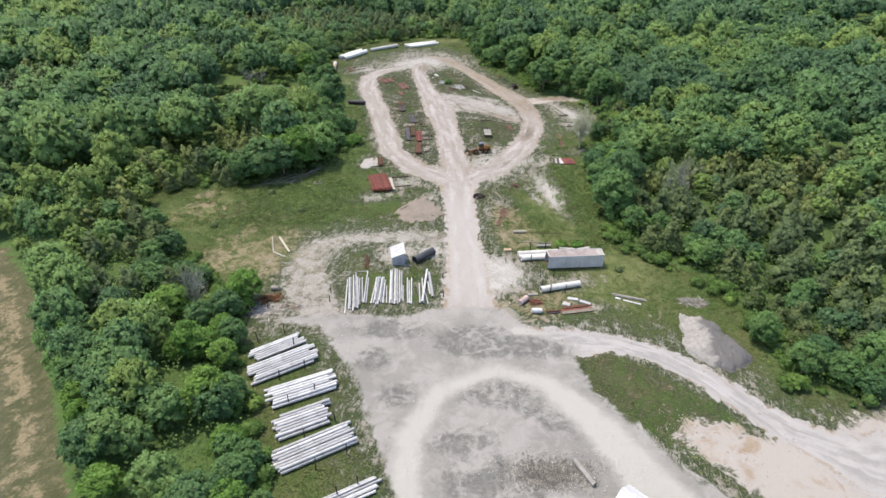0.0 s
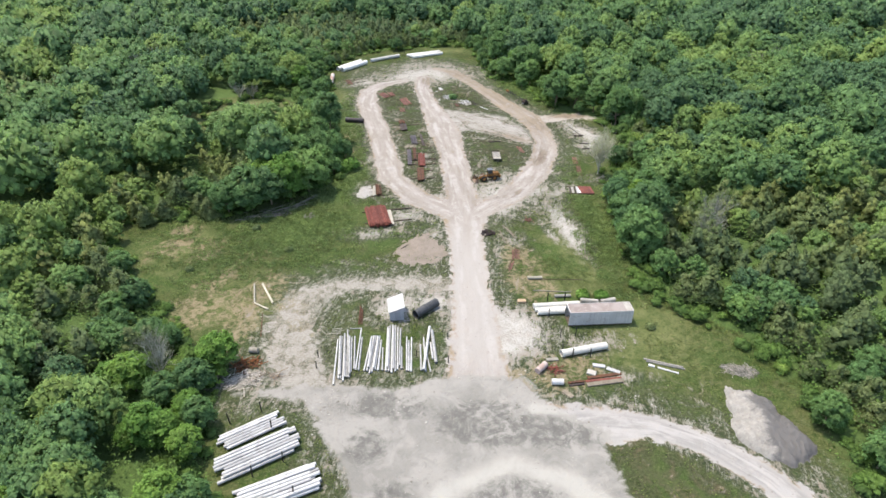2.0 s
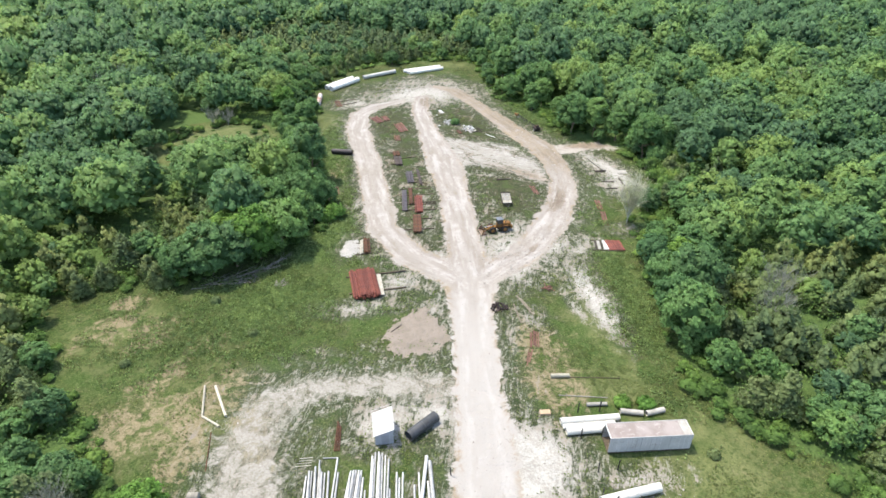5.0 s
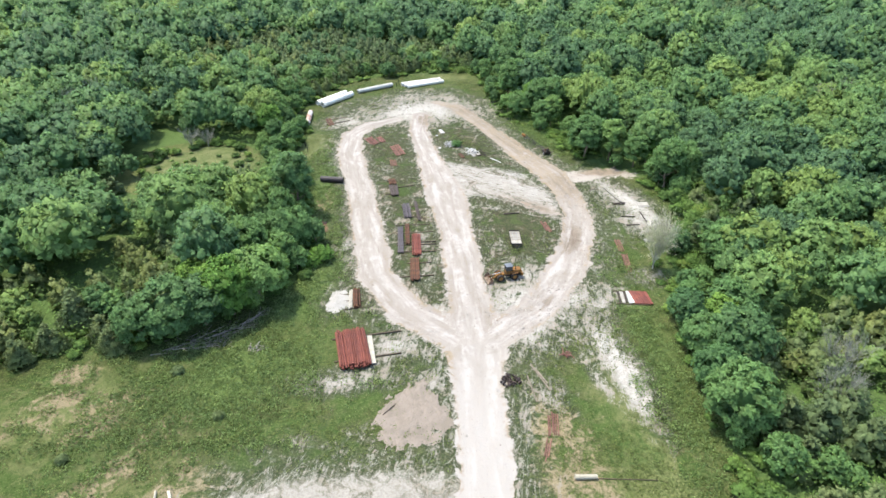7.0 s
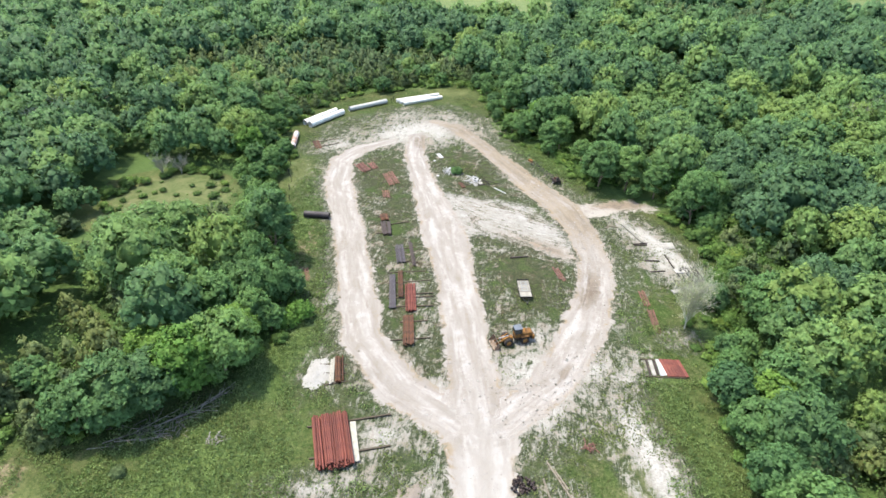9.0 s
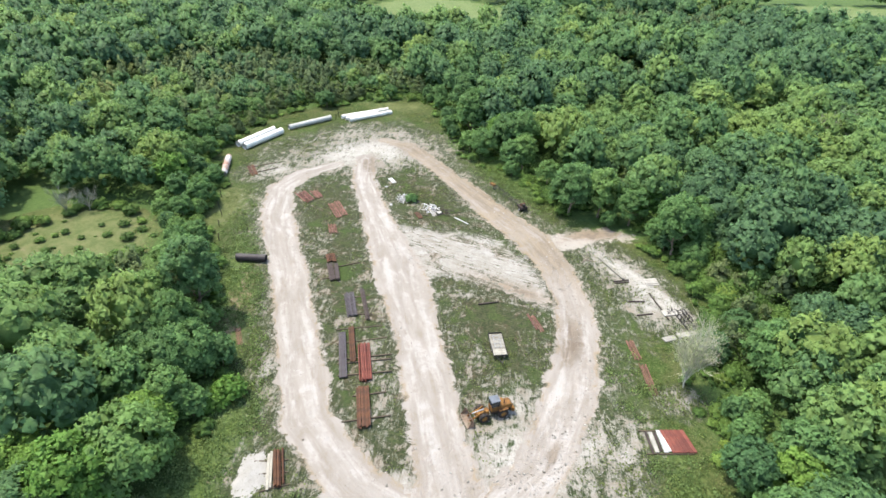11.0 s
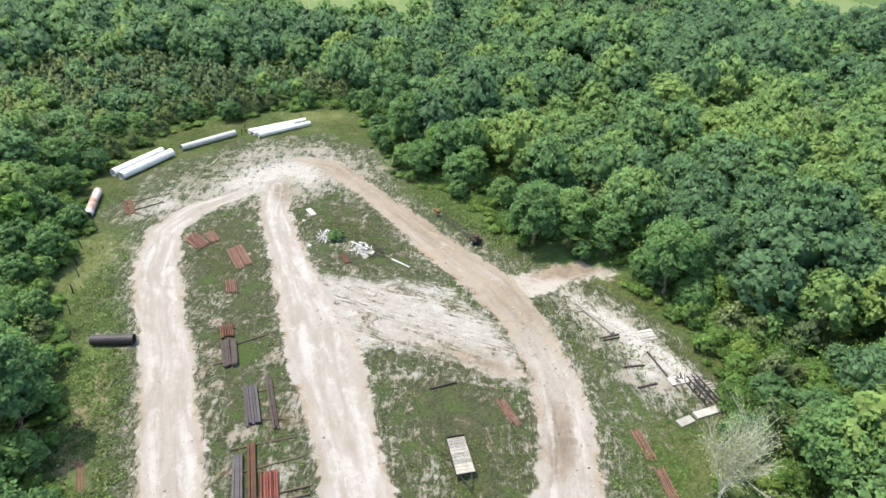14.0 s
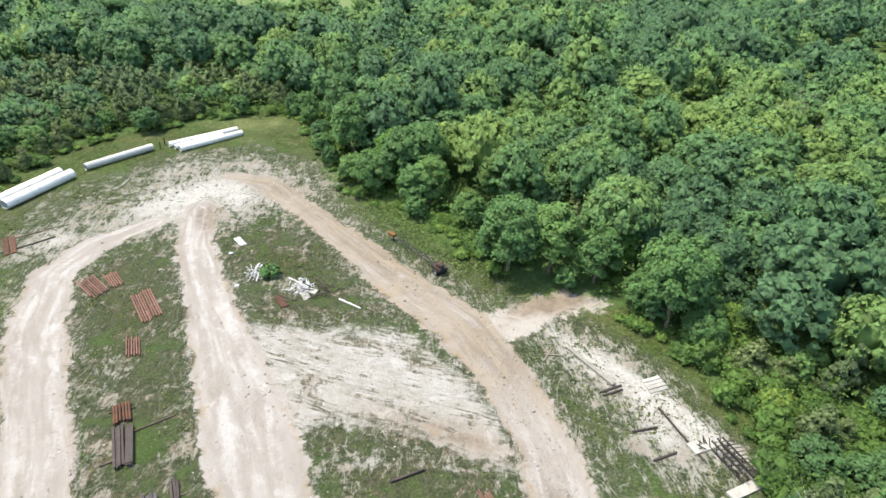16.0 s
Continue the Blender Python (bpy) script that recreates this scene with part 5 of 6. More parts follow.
# red pipe stack on sleepers, and smaller stacks west of the road
stack("pipe", "red oxide pipe in a wide stack on sleepers", (-14.6, 121.8), (-12.7, 114.7), 4.3, 18, 3, RED, "stack of red pipes", z=0.22, ragged=0.4, fill=0.95)
for a, b in [((-17.0, 120.4), (-7.2, 122.7)), ((-15.9, 115.9), (-6.8, 118.0))]:
    beam("sleeper", "dark timber sleeper under the red pipes", a, b, 0.22, 0.2, DARKWOOD, "sleepers")
beam("board", "pale wide board beside the red pipes", (-11.7, 121.3), (-10.4, 115.6), 0.7, 0.08, PALE, z=0.21)
stack("pipe", "brown steel pipe on short skids", (-15.2, 132.4), (-14.4, 127.8), 1.2, 4, 2, RUST, "brown pipes by the lime heap", z=0.16, fill=0.85)
stack("board", "pale plank bundled beside brown pipes", (-16.0, 132.2), (-15.4, 127.6), 0.6, 2, 1, PALE, "planks by the lime heap", "bar", z=0.16, category="plank")
for a, b in [((-17.6, 131.2), (-13.9, 131.3)), ((-17.6, 129.5), (-13.7, 129.7)), ((-16.4, 127.4), (-13.3, 128.2))]:
    beam("skid", "dark timber skid on the ground", a, b, 0.16, 0.15, DARKWOOD, "skids")
for nm, lb, a, b, w, n, la, mt, sh in [
        ("pipe", "brown steel pipe on timber skids", (-13.3, 173.0), (-12.8, 170.6), 1.6, 6, 1, RUST, "pipe"),
        ("channel", "dark brown steel channel with paler edges", (-13.1, 170.0), (-12.2, 165.3), 0.95, 4, 2, BROWN, "channel"),
        ("steel_plate", "flat brown steel plate in a neat pile", (-12.05, 169.8), (-11.4, 165.4), 0.72, 1, 4, BROWN, "plate"),
        ("channel", "purple-grey steel channel in a broad pile", (-9.4, 161.6), (-8.5, 156.0), 1.5, 5, 2, PURPLE, "channel"),
        ("steel_beam", "dark brown steel beam on skids", (-7.5, 162.8), (-6.2, 155.2), 0.7, 3, 2, BROWN, "channel"),
        ("steel_beam", "purple-grey steel beam on skids", (-9.7, 152.2), (-8.9, 143.4), 0.95, 4, 2, PURPLE, "channel"),
        ("steel_beam", "brown rusted steel beam on skids", (-8.5, 153.4), (-7.8, 146.4), 0.8, 3, 2, RUST, "channel"),
        ("pipe", "red oxide pipe in a pile on skids", (-6.6, 149.8), (-6.0, 142.9), 1.7, 7, 2, RED, "pipe"),
        ("steel_beam", "reddish brown steel beam in a striped pile", (-6.4, 141.7), (-5.9, 135.3), 1.6, 6, 2, RUST, "channel"),
        ("pipe", "short red oxide pipe lying in grass", (-13.9, 183.3), (-13.4, 180.2), 1.5, 6, 1, FADED, "pipe"),
        ("pipe", "red oxide pipe lying in grass", (-14.4, 192.0), (-12.3, 186.4), 2.5, 9, 1, FADED, "pipe"),
        ("pipe", "red oxide pipe lying aslant in grass", (-21.4, 196.4), (-18.9, 192.6), 2.3, 8, 1, FADED, "pipe"),
        ("pipe", "red oxide pipe lying aslant in grass", (-18.8, 197.2), (-17.3, 194.2), 1.7, 6, 1, FADED, "pipe"),
        ("steel_plate", "rust-red steel plate on two skids", (-33.9, 209.6), (-32.2, 204.9), 1.5, 2, 2, RUST, "plate"),
        ("pipe", "thin red pipe lying in weeds", (12.9, 107.4), (12.6, 104.2), 1.4, 6, 1, FADED, "pipe"),
        ("pipe", "thin red pipe lying in weeds", (11.9, 103.2), (11.2, 100.6), 0.7, 3, 1, FADED, "pipe"),
        ("pipe", "rusty pipe lying in grass", (17.6, 155.4), (18.4, 151.8), 1.1, 5, 1, FADED, "pipe"),
        ("pipe", "rusty pipe lying in grass", (30.4, 149.4), (30.4, 145.6), 1.1, 5, 1, FADED, "pipe"),
        ("pipe", "rusty pipe lying in grass", (30.6, 144.4), (30.2, 138.9), 1.1, 5, 1, FADED, "pipe")]:
    stack(nm, lb, a, b, w, n, la, mt, "stacked steel of the storage yard", sh, z=0.16 if a[0] < -4 and 134 < a[1] < 175 else 0.03, ragged=0.5 if mt is FADED else 0.2, fill=0.6 if mt is FADED else 0.88, category="steel")
for a, b in [((-13.9, 165.9), (-11.2, 166.6)), ((-12.4, 169.0), (-8.2, 170.5)), ((-10.2, 160.4), (-6.2, 161.4)), ((-9.4, 156.9), (-5.6, 156.4)), ((-10.6, 153.2), (-4.2, 153.9)), ((-10.3, 150.2), (-3.4, 151.4)),
             ((-10, 147.0), (-2.8, 147.9)), ((-9.9, 146.2), (-2.8, 147.0)), ((-9.7, 144.0), (-2.7, 144.6)), ((-7.6, 140.4), (-3.4, 141.0)), ((-8.6, 136.4), (-2.8, 137.2)), ((-14.3, 172.2), (-12.0, 172.4)),
             ((-34.5, 208.6), (-28.6, 211.5)), ((-33.5, 205.4), (-27.8, 208.7))]:
    beam("skid", "dark timber skid on the ground", a, b, 0.17, 0.15, DARKWOOD, "skids")

# dark tapered bar added to stand for the shade in a grassy rut
pipe("log", "dark round bar in place of a rut's shade", (10.2, 158.3), (13.3, 158.8), 0.13, BROWN, wall=0, seg=9, taper=0.7, category="log")
# east edge: beams, slabs and a heap of truss work
beam("steel_beam", "pale steel beam lying on white rock", (32.6, 170.6), (34.7, 164.3), 0.45, 0.3, PALE, category="beam")
for a, b in [((32.8, 163.7), (35.5, 164.1)), ((32.9, 163.2), (35.3, 163.5)), ((33.4, 158.3), (36.0, 158.2)), ((33.5, 154.9), (36.1, 155.2)), ((29.1, 169.4), (30.9, 171.2)), ((29.6, 170.4), (31.5, 169.7))]:
    beam("log", "short dark timber lying on pale rock", a, b, 0.2, 0.18, BROWN if a[0] > 32 else WOOD, "timbers on the rock")
beam("rail", "long dark steel rail on pale rock", (37.5, 160.4), (38.0, 153.8), 0.16, 0.2, BROWN, category="rail")
for i in range(4):
    beam("panel", "pale panel lying by the bushes", (37.9 + 0.02 * i, 162.6 + 0.5 * i), (40.1, 162.8 + 0.5 * i), 0.44, 0.1 + 0.03 * (i % 2), CONCRETE, "pale panels by the bushes", category="panel")
beam("slab", "pale concrete slab at the grass edge", (37.8, 150.0), (41.6, 150.6), 0.95, 0.25, CONCRETE, category="slab")
beam("slab", "pale concrete slab at the grass edge", (35.4, 149.2), (37.3, 149.7), 0.95, 0.2, CONCRETE, category="slab")
beam("slab", "pale concrete slab under scrap frames", (37.6, 155.2), (40.0, 155.4), 1.3, 0.2, CONCRETE, category="slab")
tr = thing("steel_truss", pose(39.4, 155.0, 0.05, 0, 0, 186), "dark lattice of scrap steel trusses", "truss")
for sx_, z_ in ((0, 0), (-1.25, 0), (0, 0.8), (-1.25, 0.8), (-0.62, 0.9)):
    part("chord", box(0.12, 4.4, 0.12, (sx_, 2.2, z_), 0.01), BLACK, tr)
for i in range(9):
    part("web", tube(0.05, 2.0, 0, 5, m=span((0, 0.2 + 0.45 * i), (-1.25, 0.5 + 0.42 * i), 0.85)[0]), BROWN, tr)
    for sx_ in (0, -1.25):
        part("web", tube(0.05, 0.92, 0, 5, m=pose(sx_, 0.1 + 0.45 * i, 0.04, 62 if i % 2 else 118, 0, 0)), BLACK, tr)
sf_ = thing("scrap_frame", pose(38.8, 155.3, 0.2, 0, 0, 20), "black twisted scrap frame on a slab", "scrap")
for i in range(7):
    part("bar", box(0.07, random.uniform(0.8, 1.6), 0.07, (random.uniform(-0.6, 0.6), random.uniform(-0.3, 0.3), 0.02), 0.01, rot=(random.uniform(0, 60), 0, random.uniform(0, 180))), BLACK, sf_)


# ---------------------------------------------------------------- container body, shed and tank
def container():
    L, W, H = 9.8, 2.3, 2.5
    ob = thing("storage_container", pose(19.1, 85.9, gz(24, 87) + 0.18, 0, 0, 4.7), "pale storage container with a rust-brown roof and open end", "container")
    side = worn("container_side_paint", (0.47, 0.46, 0.45), (0.40, 0.39, 0.38), 0.6, 0, 0.5, (0.29, 0.265, 0.24))
    roof = worn("container_rusty_roof", (0.165, 0.138, 0.128), (0.21, 0.185, 0.175), 0.85, 0, 0.45, (0.26, 0.24, 0.23), 0.1)
    part("floor", box(L, W, 0.16, (L / 2, W / 2, 0)), DARKWOOD, ob)
    part("side_wall", box(L, 0.05, H - 0.2, (L / 2, 0.03, 0.16)), side, ob)
    part("side_wall", box(L, 0.05, H - 0.2, (L / 2, W - 0.03, 0.16)), side, ob)
    part("end_wall", box(0.05, W - 0.12, H - 0.2, (L - 0.03, W / 2, 0.16)), side, ob)
    part("roof", box(L - 0.1, W - 0.1, 0.05, (L / 2, W / 2, H - 0.03)), roof, ob)
    for y in (0.03, W - 0.03):
        part("roof_rail", box(L, 0.09, 0.11, (L / 2, y, H - 0.04)), side, ob, "pale roof edge rail")
    for x in (0.05, L - 0.05):
        part("roof_rail", box(0.1, W - 0.1, 0.11, (x, W / 2, H - 0.038)), side, ob, "pale roof edge rail")
    part("roof_panel", box(0.9, W - 0.25, 0.03, (L - 0.65, W / 2, H + 0.024)), CONCRETE, ob, "pale roof end panel")
    for i in range(17):
        part("rib", box(0.06, 0.035, H - 0.3, (0.35 + i * 0.57, -0.012, 0.18), 0.01), side, ob)
    for x in (0.6, 3.5, 6.4, 9.2):
        part("block", box(0.3, W - 0.2, 0.2, (x, W / 2, -0.2)), DARKWOOD, ob)


container()


def shed():
    ob = thing("shed", pose(-8.15, 86.4, gz(-7, 88), 0, 0, 10), "small white metal shed with a sloping roof", "shed")
    W, D, lo, hi = 2.2, 3.3, 1.7, 2.45
    # shade on the front, back and right walls is put into this grey
    wall = worn("shed_shaded_siding", (0.34, 0.34, 0.36), (0.29, 0.29, 0.31), 0.6, 0, 0.8)
    for name, quad in (("front_wall", [(0, 0, 0), (W, 0, 0), (W, 0, hi), (0, 0, lo)]), ("back_wall", [(0, D, 0), (W, D, 0), (W, D, hi), (0, D, lo)])):
        bm = bmesh.new()
        f = bm.faces.new([bm.verts.new(q) for q in quad])
        r = bmesh.ops.extrude_face_region(bm, geom=[f])
        bmesh.ops.translate(bm, vec=(0, 0.06, 0), verts=[v_ for v_ in r["geom"] if isinstance(v_, bmesh.types.BMVert)])
        bmesh.ops.recalc_face_normals(bm, faces=bm.faces[:])
        part(name, bm, wall, ob)
    part("side_wall", box(0.06, D - 0.07, lo, (0.03, D / 2 + 0.03, 0)), PAINT, ob)
    part("side_wall", box(0.06, D - 0.07, hi, (W - 0.03, D / 2 + 0.03, 0)), wall, ob)
    tilt = math.degrees(math.atan2(hi - lo, W))
    roof = box(math.hypot(W, hi - lo) + 0.3, D + 0.35, 0.06, (W / 2, D / 2, (lo + hi) / 2 + 0.02), rot=(0, -tilt, 0))
    part("roof", roof, PAINT, ob)
    for i in range(8):
        part("roof_seam", box(math.hypot(W, hi - lo) + 0.28, 0.03, 0.03, (W / 2, 0.05 + i * 0.54, (lo + hi) / 2 + 0.08), 0.005, rot=(0, -tilt, 0)), PAINT, ob)
    part("door", box(0.9, 0.05, 1.5, (1.2, -0.03, 0.05)), wall, ob, "metal door in the shaded siding tone")


shed()


def storage_tank(a, b, r):
    m, length = span(a, b, gz(*a) + r)
    ob = thing("storage_tank", m, "dark grey steel tank with one open end", "tank")
    part("shell", tube(r, length, 0.03, 28), TANK, ob, smooth=False)
    part("end_plate", tube(r - 0.035, 0.05, 0, 28, m=pose(0, length - 0.2, 0)), TANK, ob)
    for y in (0.05, length * 0.5, length - 0.1):
        part("band", tube(r + 0.025, 0.08, 0.02, 28, m=pose(0, y - 0.02, 0)), TANK, ob)
    for x in (-0.45, 0.45):
        part("chock", box(0.18, 0.4, 0.2, (x, 0.8, -r)), DARKWOOD, ob)


storage_tank((-4.3, 87.3), (-1.1, 90.5), 0.68)


# ---------------------------------------------------------------- heaps
def heap(name, label, cx, cy, rx, ry, turn, height, mat, category="heap", sharp=1.3, n=44, seed=1, ragged=0.0):
    """A heap of loose material: a lumpy mound that runs out at its foot."""
    r = np.random.default_rng(seed)
    g = np.linspace(-1.28, 1.28, n)
    X, Y = np.meshgrid(g, g)
    ph = r.uniform(0, 6, 4)
    rr = np.hypot(X, Y) * (1 + 0.09 * np.sin(np.arctan2(Y, X) * 3 + ph[0]) + 0.07 * np.sin(np.arctan2(Y, X) * 5 + ph[1]) + 0.04 * np.sin(np.arctan2(Y, X) * 11 + ph[2]))
    rr = rr + ragged * np.array([noise.noise(Vector((x * 3.5 + seed, y * 3.5, 0.5))) + 0.7 * noise.noise(Vector((x * 9 + seed, y * 9, 1.5))) for x, y in zip(X.ravel(), Y.ravel())]).reshape(X.shape)
    Z = np.clip(1 - rr, 0, 1) ** (1 / sharp) * (1 + 0.18 * np.sin(X * 5 + ph[2]) * np.sin(Y * 4 + ph[3])) * height
    Z += np.where(rr < 1, r.normal(0, 0.035 * height + 0.012, X.shape), 0) - np.where(rr >= 1, 0.12 + 0.9 * (rr - 1), 0.03)
    me = bulk(name, [(np.stack((X * rx, Y * ry, Z), -1).reshape(-1, 3), np.array([(i * n + j, i * n + j + 1, (i + 1) * n + j + 1, (i + 1) * n + j) for i in range(n - 1) for j in range(n - 1)]))], mat, True)
    ob = new(name, me)
    ob.matrix_basis = pose(cx, cy, gz(cx, cy), 0, 0, turn)
    return tagged(ob, label, category)


def gravel_mat(name, c1, c2, c3):
    k = Mat(name)
    o = k.obj()
    c = k.mix(k.ramp(k.noise(0.35, 5, 0.6, 1.0, o), 0.4, 0.6), c1, c2)
    c = k.mix(k.ramp(k.noise(3.5, 6, 0.75, 0, o), 0.5, 0.7, 0, 0.6), c, c3)
    k.base(c, 0.95, 0, 0.1)
    k.bump(k.noise(7, 5, 0.75, 0, o), 0.8, 0.12)
    return k.m


def two_tone():
    """Gravel that turns from pale to dark grey towards +x and -y."""
    k = Mat("tan_and_grey_gravel")
    o = k.obj()
    sep = k.n("ShaderNodeSeparateXYZ")
    k.set(sep.inputs[0], o)
    lay = k.math("SUBTRACT", sep.outputs[0], k.math("MULTIPLY", sep.outputs[1], 0.35))
    side = k.ramp(k.math("ADD", lay, k.math("MULTIPLY", k.noise(0.45, 6, 0.7, 0.8, o), 6.0)), 1.6, 2.8)
    c = k.mix(side, k.mix(k.ramp(k.noise(1.1, 5, 0.7, 0, o), 0.35, 0.65), (0.285, 0.272, 0.252), (0.215, 0.205, 0.19)), (0.118, 0.114, 0.112))
    c = k.mix(k.ramp(k.noise(3.0, 6, 0.75, 0, o), 0.5, 0.7, 0, 0.5), c, (0.11, 0.10, 0.092))
    k.base(c, 0.95, 0, 0.1)
    k.bump(k.noise(7, 5, 0.75, 0, o), 0.8, 0.12)
    return k.m


TWOTONE = two_tone()
FINES = gravel_mat("pale_brown_fines", (0.205, 0.175, 0.15), (0.175, 0.15, 0.125), (0.135, 0.115, 0.095))
LIME = gravel_mat("white_lime", (0.27, 0.26, 0.243), (0.31, 0.30, 0.285), (0.18, 0.172, 0.152))
heap("gravel_mound", "large grey gravel pile beside the side road", 40.6, 67.0, 3.9, 6.2, 14, 1.9, TWOTONE, sharp=2.0, seed=3, n=60, ragged=0.08)
heap("gravel_mound", "low spread pile of pale brown fines", -4.5, 106.5, 4.3, 5.4, -8, 0.3, FINES, seed=4, n=90, ragged=0.26)
heap("lime_mound", "bright white lime heap in the grass", -17.6, 129.6, 1.9, 3.3, -6, 0.3, LIME, seed=5)
heap("brush_mound", "grey heap of dead brush on grass", 41.5, 77.0, 2.6, 1.3, -15, 0.22, worn("grey_brush", (0.13, 0.125, 0.11), (0.075, 0.075, 0.06), 0.95, 0, 3), seed=6)


def sticks(name, label, cx, cy, rx, ry, count, mat, seed, length=1.6, rad=0.035, category="brush"):
    """A tangle of sticks or thin scrap, joined: nobody could count them."""
    r = np.random.default_rng(seed)
    bm = bmesh.new()
    for _ in range(count):
        a, q = r.uniform(0, 6.283), math.sqrt(r.random())
        tube(rad * r.uniform(0.6, 1.4), length * r.uniform(0.5, 1.2), 0, 5, bm=bm, m=pose(q * rx * math.cos(a), q * ry * math.sin(a), r.uniform(0.03, 0.5) * (1.1 - q), r.uniform(-22, 22), 0, r.uniform(0, 360)))
    return tagged(part(name, bm, mat, m=pose(cx, cy, gz(cx, cy) + 0.03)), label, category, kind="stuff")


sticks("brush", "pale grey pile of dead branches", 41.5, 77.0, 2.3, 1.2, 170, DEAD, 8, 0.85, 0.02)
sticks("brush", "bleached pile of dead branches at the roadside", -26.8, 73.4, 2.6, 1.6, 90, DEAD, 9)
sticks("brush", "dark dead twigs lying on pale rock", -23.4, 74.4, 1.6, 0.5, 26, BARK, 10)
sticks("scrap_heap", "orange rusty tangle of scrap under trees", -27.2, 76.4, 1.9, 1.2, 90, ORANGE, 11, 1.2, 0.06, "scrap")
sticks("scrap_heap", "dark red tangle of scrap by the drums", 15.5, 76.4, 0.9, 0.8, 40, RED, 12, 1.0, 0.05, "scrap")
GREYWOOD = worn("grey_fallen_wood", (0.24, 0.22, 0.19), (0.15, 0.135, 0.115), 0.9, 0, 3)
sticks("brush", "grey dead twigs along the wood's edge", -36.0, 119.6, 5.0, 1.0, 60, GREYWOOD, 13, 1.6, 0.03)
for i, (x, y, a, n) in enumerate([(-41.6, 116.6, 12, 4.0), (-40.2, 117.4, 24, 5.2), (-38.9, 117.6, 8, 4.4), (-37.4, 118.9, 36, 5.6), (-36.4, 118.6, 22, 4.2), (-35.2, 119.8, 40, 6.0), (-34.4, 120.6, 28, 5.0), (-33.6, 121.0, 46, 5.6),
                                  (-32.6, 121.6, 34, 4.6), (-31.8, 122.4, 50, 5.0), (-30.8, 123.2, 42, 4.4), (-30.0, 124.0, 55, 4.0), (-33.0, 120.6, 30, 5.4), (-36.0, 117.9, 15, 3.6)]):
    fallen = thing("fallen_branch", pose(x, y, gz(x, y) + 0.1 + 0.06 * (i % 3), random.uniform(-3, 8), 0, a - 90), "grey leafless branch fallen at the wood's edge", "branch", "fallen branches")
    part("limb", tube(0.07, n, 0, 6, taper=0.3), GREYWOOD, fallen)
    for q in range(3):
        part("twig", tube(0.035, n * 0.35, 0, 4, m=pose(0, n * (0.3 + 0.18 * q), 0, 12, 0, 38 if q % 2 else -42), taper=0.4), GREYWOOD, fallen)
sticks("rubble", "pale broken boards scattered in the grass", -27.4, 118.3, 1.3, 0.6, 26, PALE, 14, 0.8, 0.05, "rubble")
pipe("log", "short dark stick lying on the fines", (-8.2, 106.6), (-6.8, 108.4), 0.07, BROWN, wall=0, seg=7, taper=0.7, z=0.12, category="log")
beam("plank", "pale discarded board at the wood's edge", (-38.8, 181.2), (-37.7, 182.4), 0.5, 0.12, PAINT, z=0.01, category="plank")
stack("bar", "thin rusty steel bar in a narrow pile", (-24.5, 154.3), (-23.4, 150.7), 0.8, 5, 1, FADED, "rusty bars by the west loop", z=0.03, fill=0.55, category="steel")


def couplings(cx, cy):
    ob = thing("fittings_heap", pose(cx, cy, gz(cx, cy)), "dark heap of rusty pipe fittings at the roadside", "scrap")
    r = random.Random(5)
    first = None
    for i in range(62):
        a, q = r.uniform(0, 6.283), math.sqrt(r.random()) * 1.35
        mm = pose(q * math.cos(a), q * math.sin(a) * 0.75, 0.12 + 0.45 * (1 - q / 1.4) * r.random(), r.uniform(0, 180), r.uniform(0, 90), r.uniform(0, 360))
        if first is None:
            first = part("fitting", tube(0.15, 0.26, 0.04, 8), BROWN, ob, m=mm)
        else:
            c = new("fitting", first.data)
            c.parent, c.matrix_basis = ob, mm


couplings(8.0, 113.0)
sticks("scrap_heap", "small heap of rust-red scrap in the grass", 16.3, 118.3, 0.8, 0.5, 26, FADED, 21, 0.9, 0.05, "scrap")
for a, b in (((11.1, 116.2), (13.2, 111.4)), ((10.4, 114.0), (11.2, 109.4)), ((11.7, 115.4), (13.0, 112.6))):
    beam("timber", "long grey-brown timber lying in grass", a, b, 0.2, 0.14, WOOD, "timbers by the fittings")


# ---------------------------------------------------------------- vehicles
def wheel(parent, x, y, z, r, w):
    """A wheel with its axle along y."""
    bm = bmesh.new()
    prof = [(-w / 2, r * 0.6), (-w / 2, r * 0.92), (-w * 0.36, r), (w * 0.36, r), (w / 2, r * 0.92), (w / 2, r * 0.6)]
    rings = [[bm.verts.new((q * math.cos(a), yy, q * math.sin(a))) for a in np.linspace(0, 2 * math.pi, 20, False)] for yy, q in prof]
    for a, b in zip(rings, rings[1:] + rings[:1]):
        for i in range(20):
            bm.faces.new((a[i], a[(i + 1) % 20], b[(i + 1) % 20], b[i]))
    bmesh.ops.recalc_face_normals(bm, faces=bm.faces[:])
    tyre = part("tyre", bm, TYRE, parent, m=pose(x, y, z), label="dusty black tyre")
    part("rim", tube(r * 0.6, w * 0.7, 0, 16, m=pose(0, -w * 0.35, 0)), YELLOW if r > 0.5 else GALV, tyre)
    for i in range(14 if r > 0.5 else 0):
        a = i / 14 * 2 * math.pi
        part("tread", box(r * 0.12, w * 0.9, r * 0.06, (0, 0, 0), 0.01), TYRE, tyre, m=pose(r * math.cos(a), 0, r * math.sin(a), 0, 90 - math.degrees(a), 0))
    return tyre


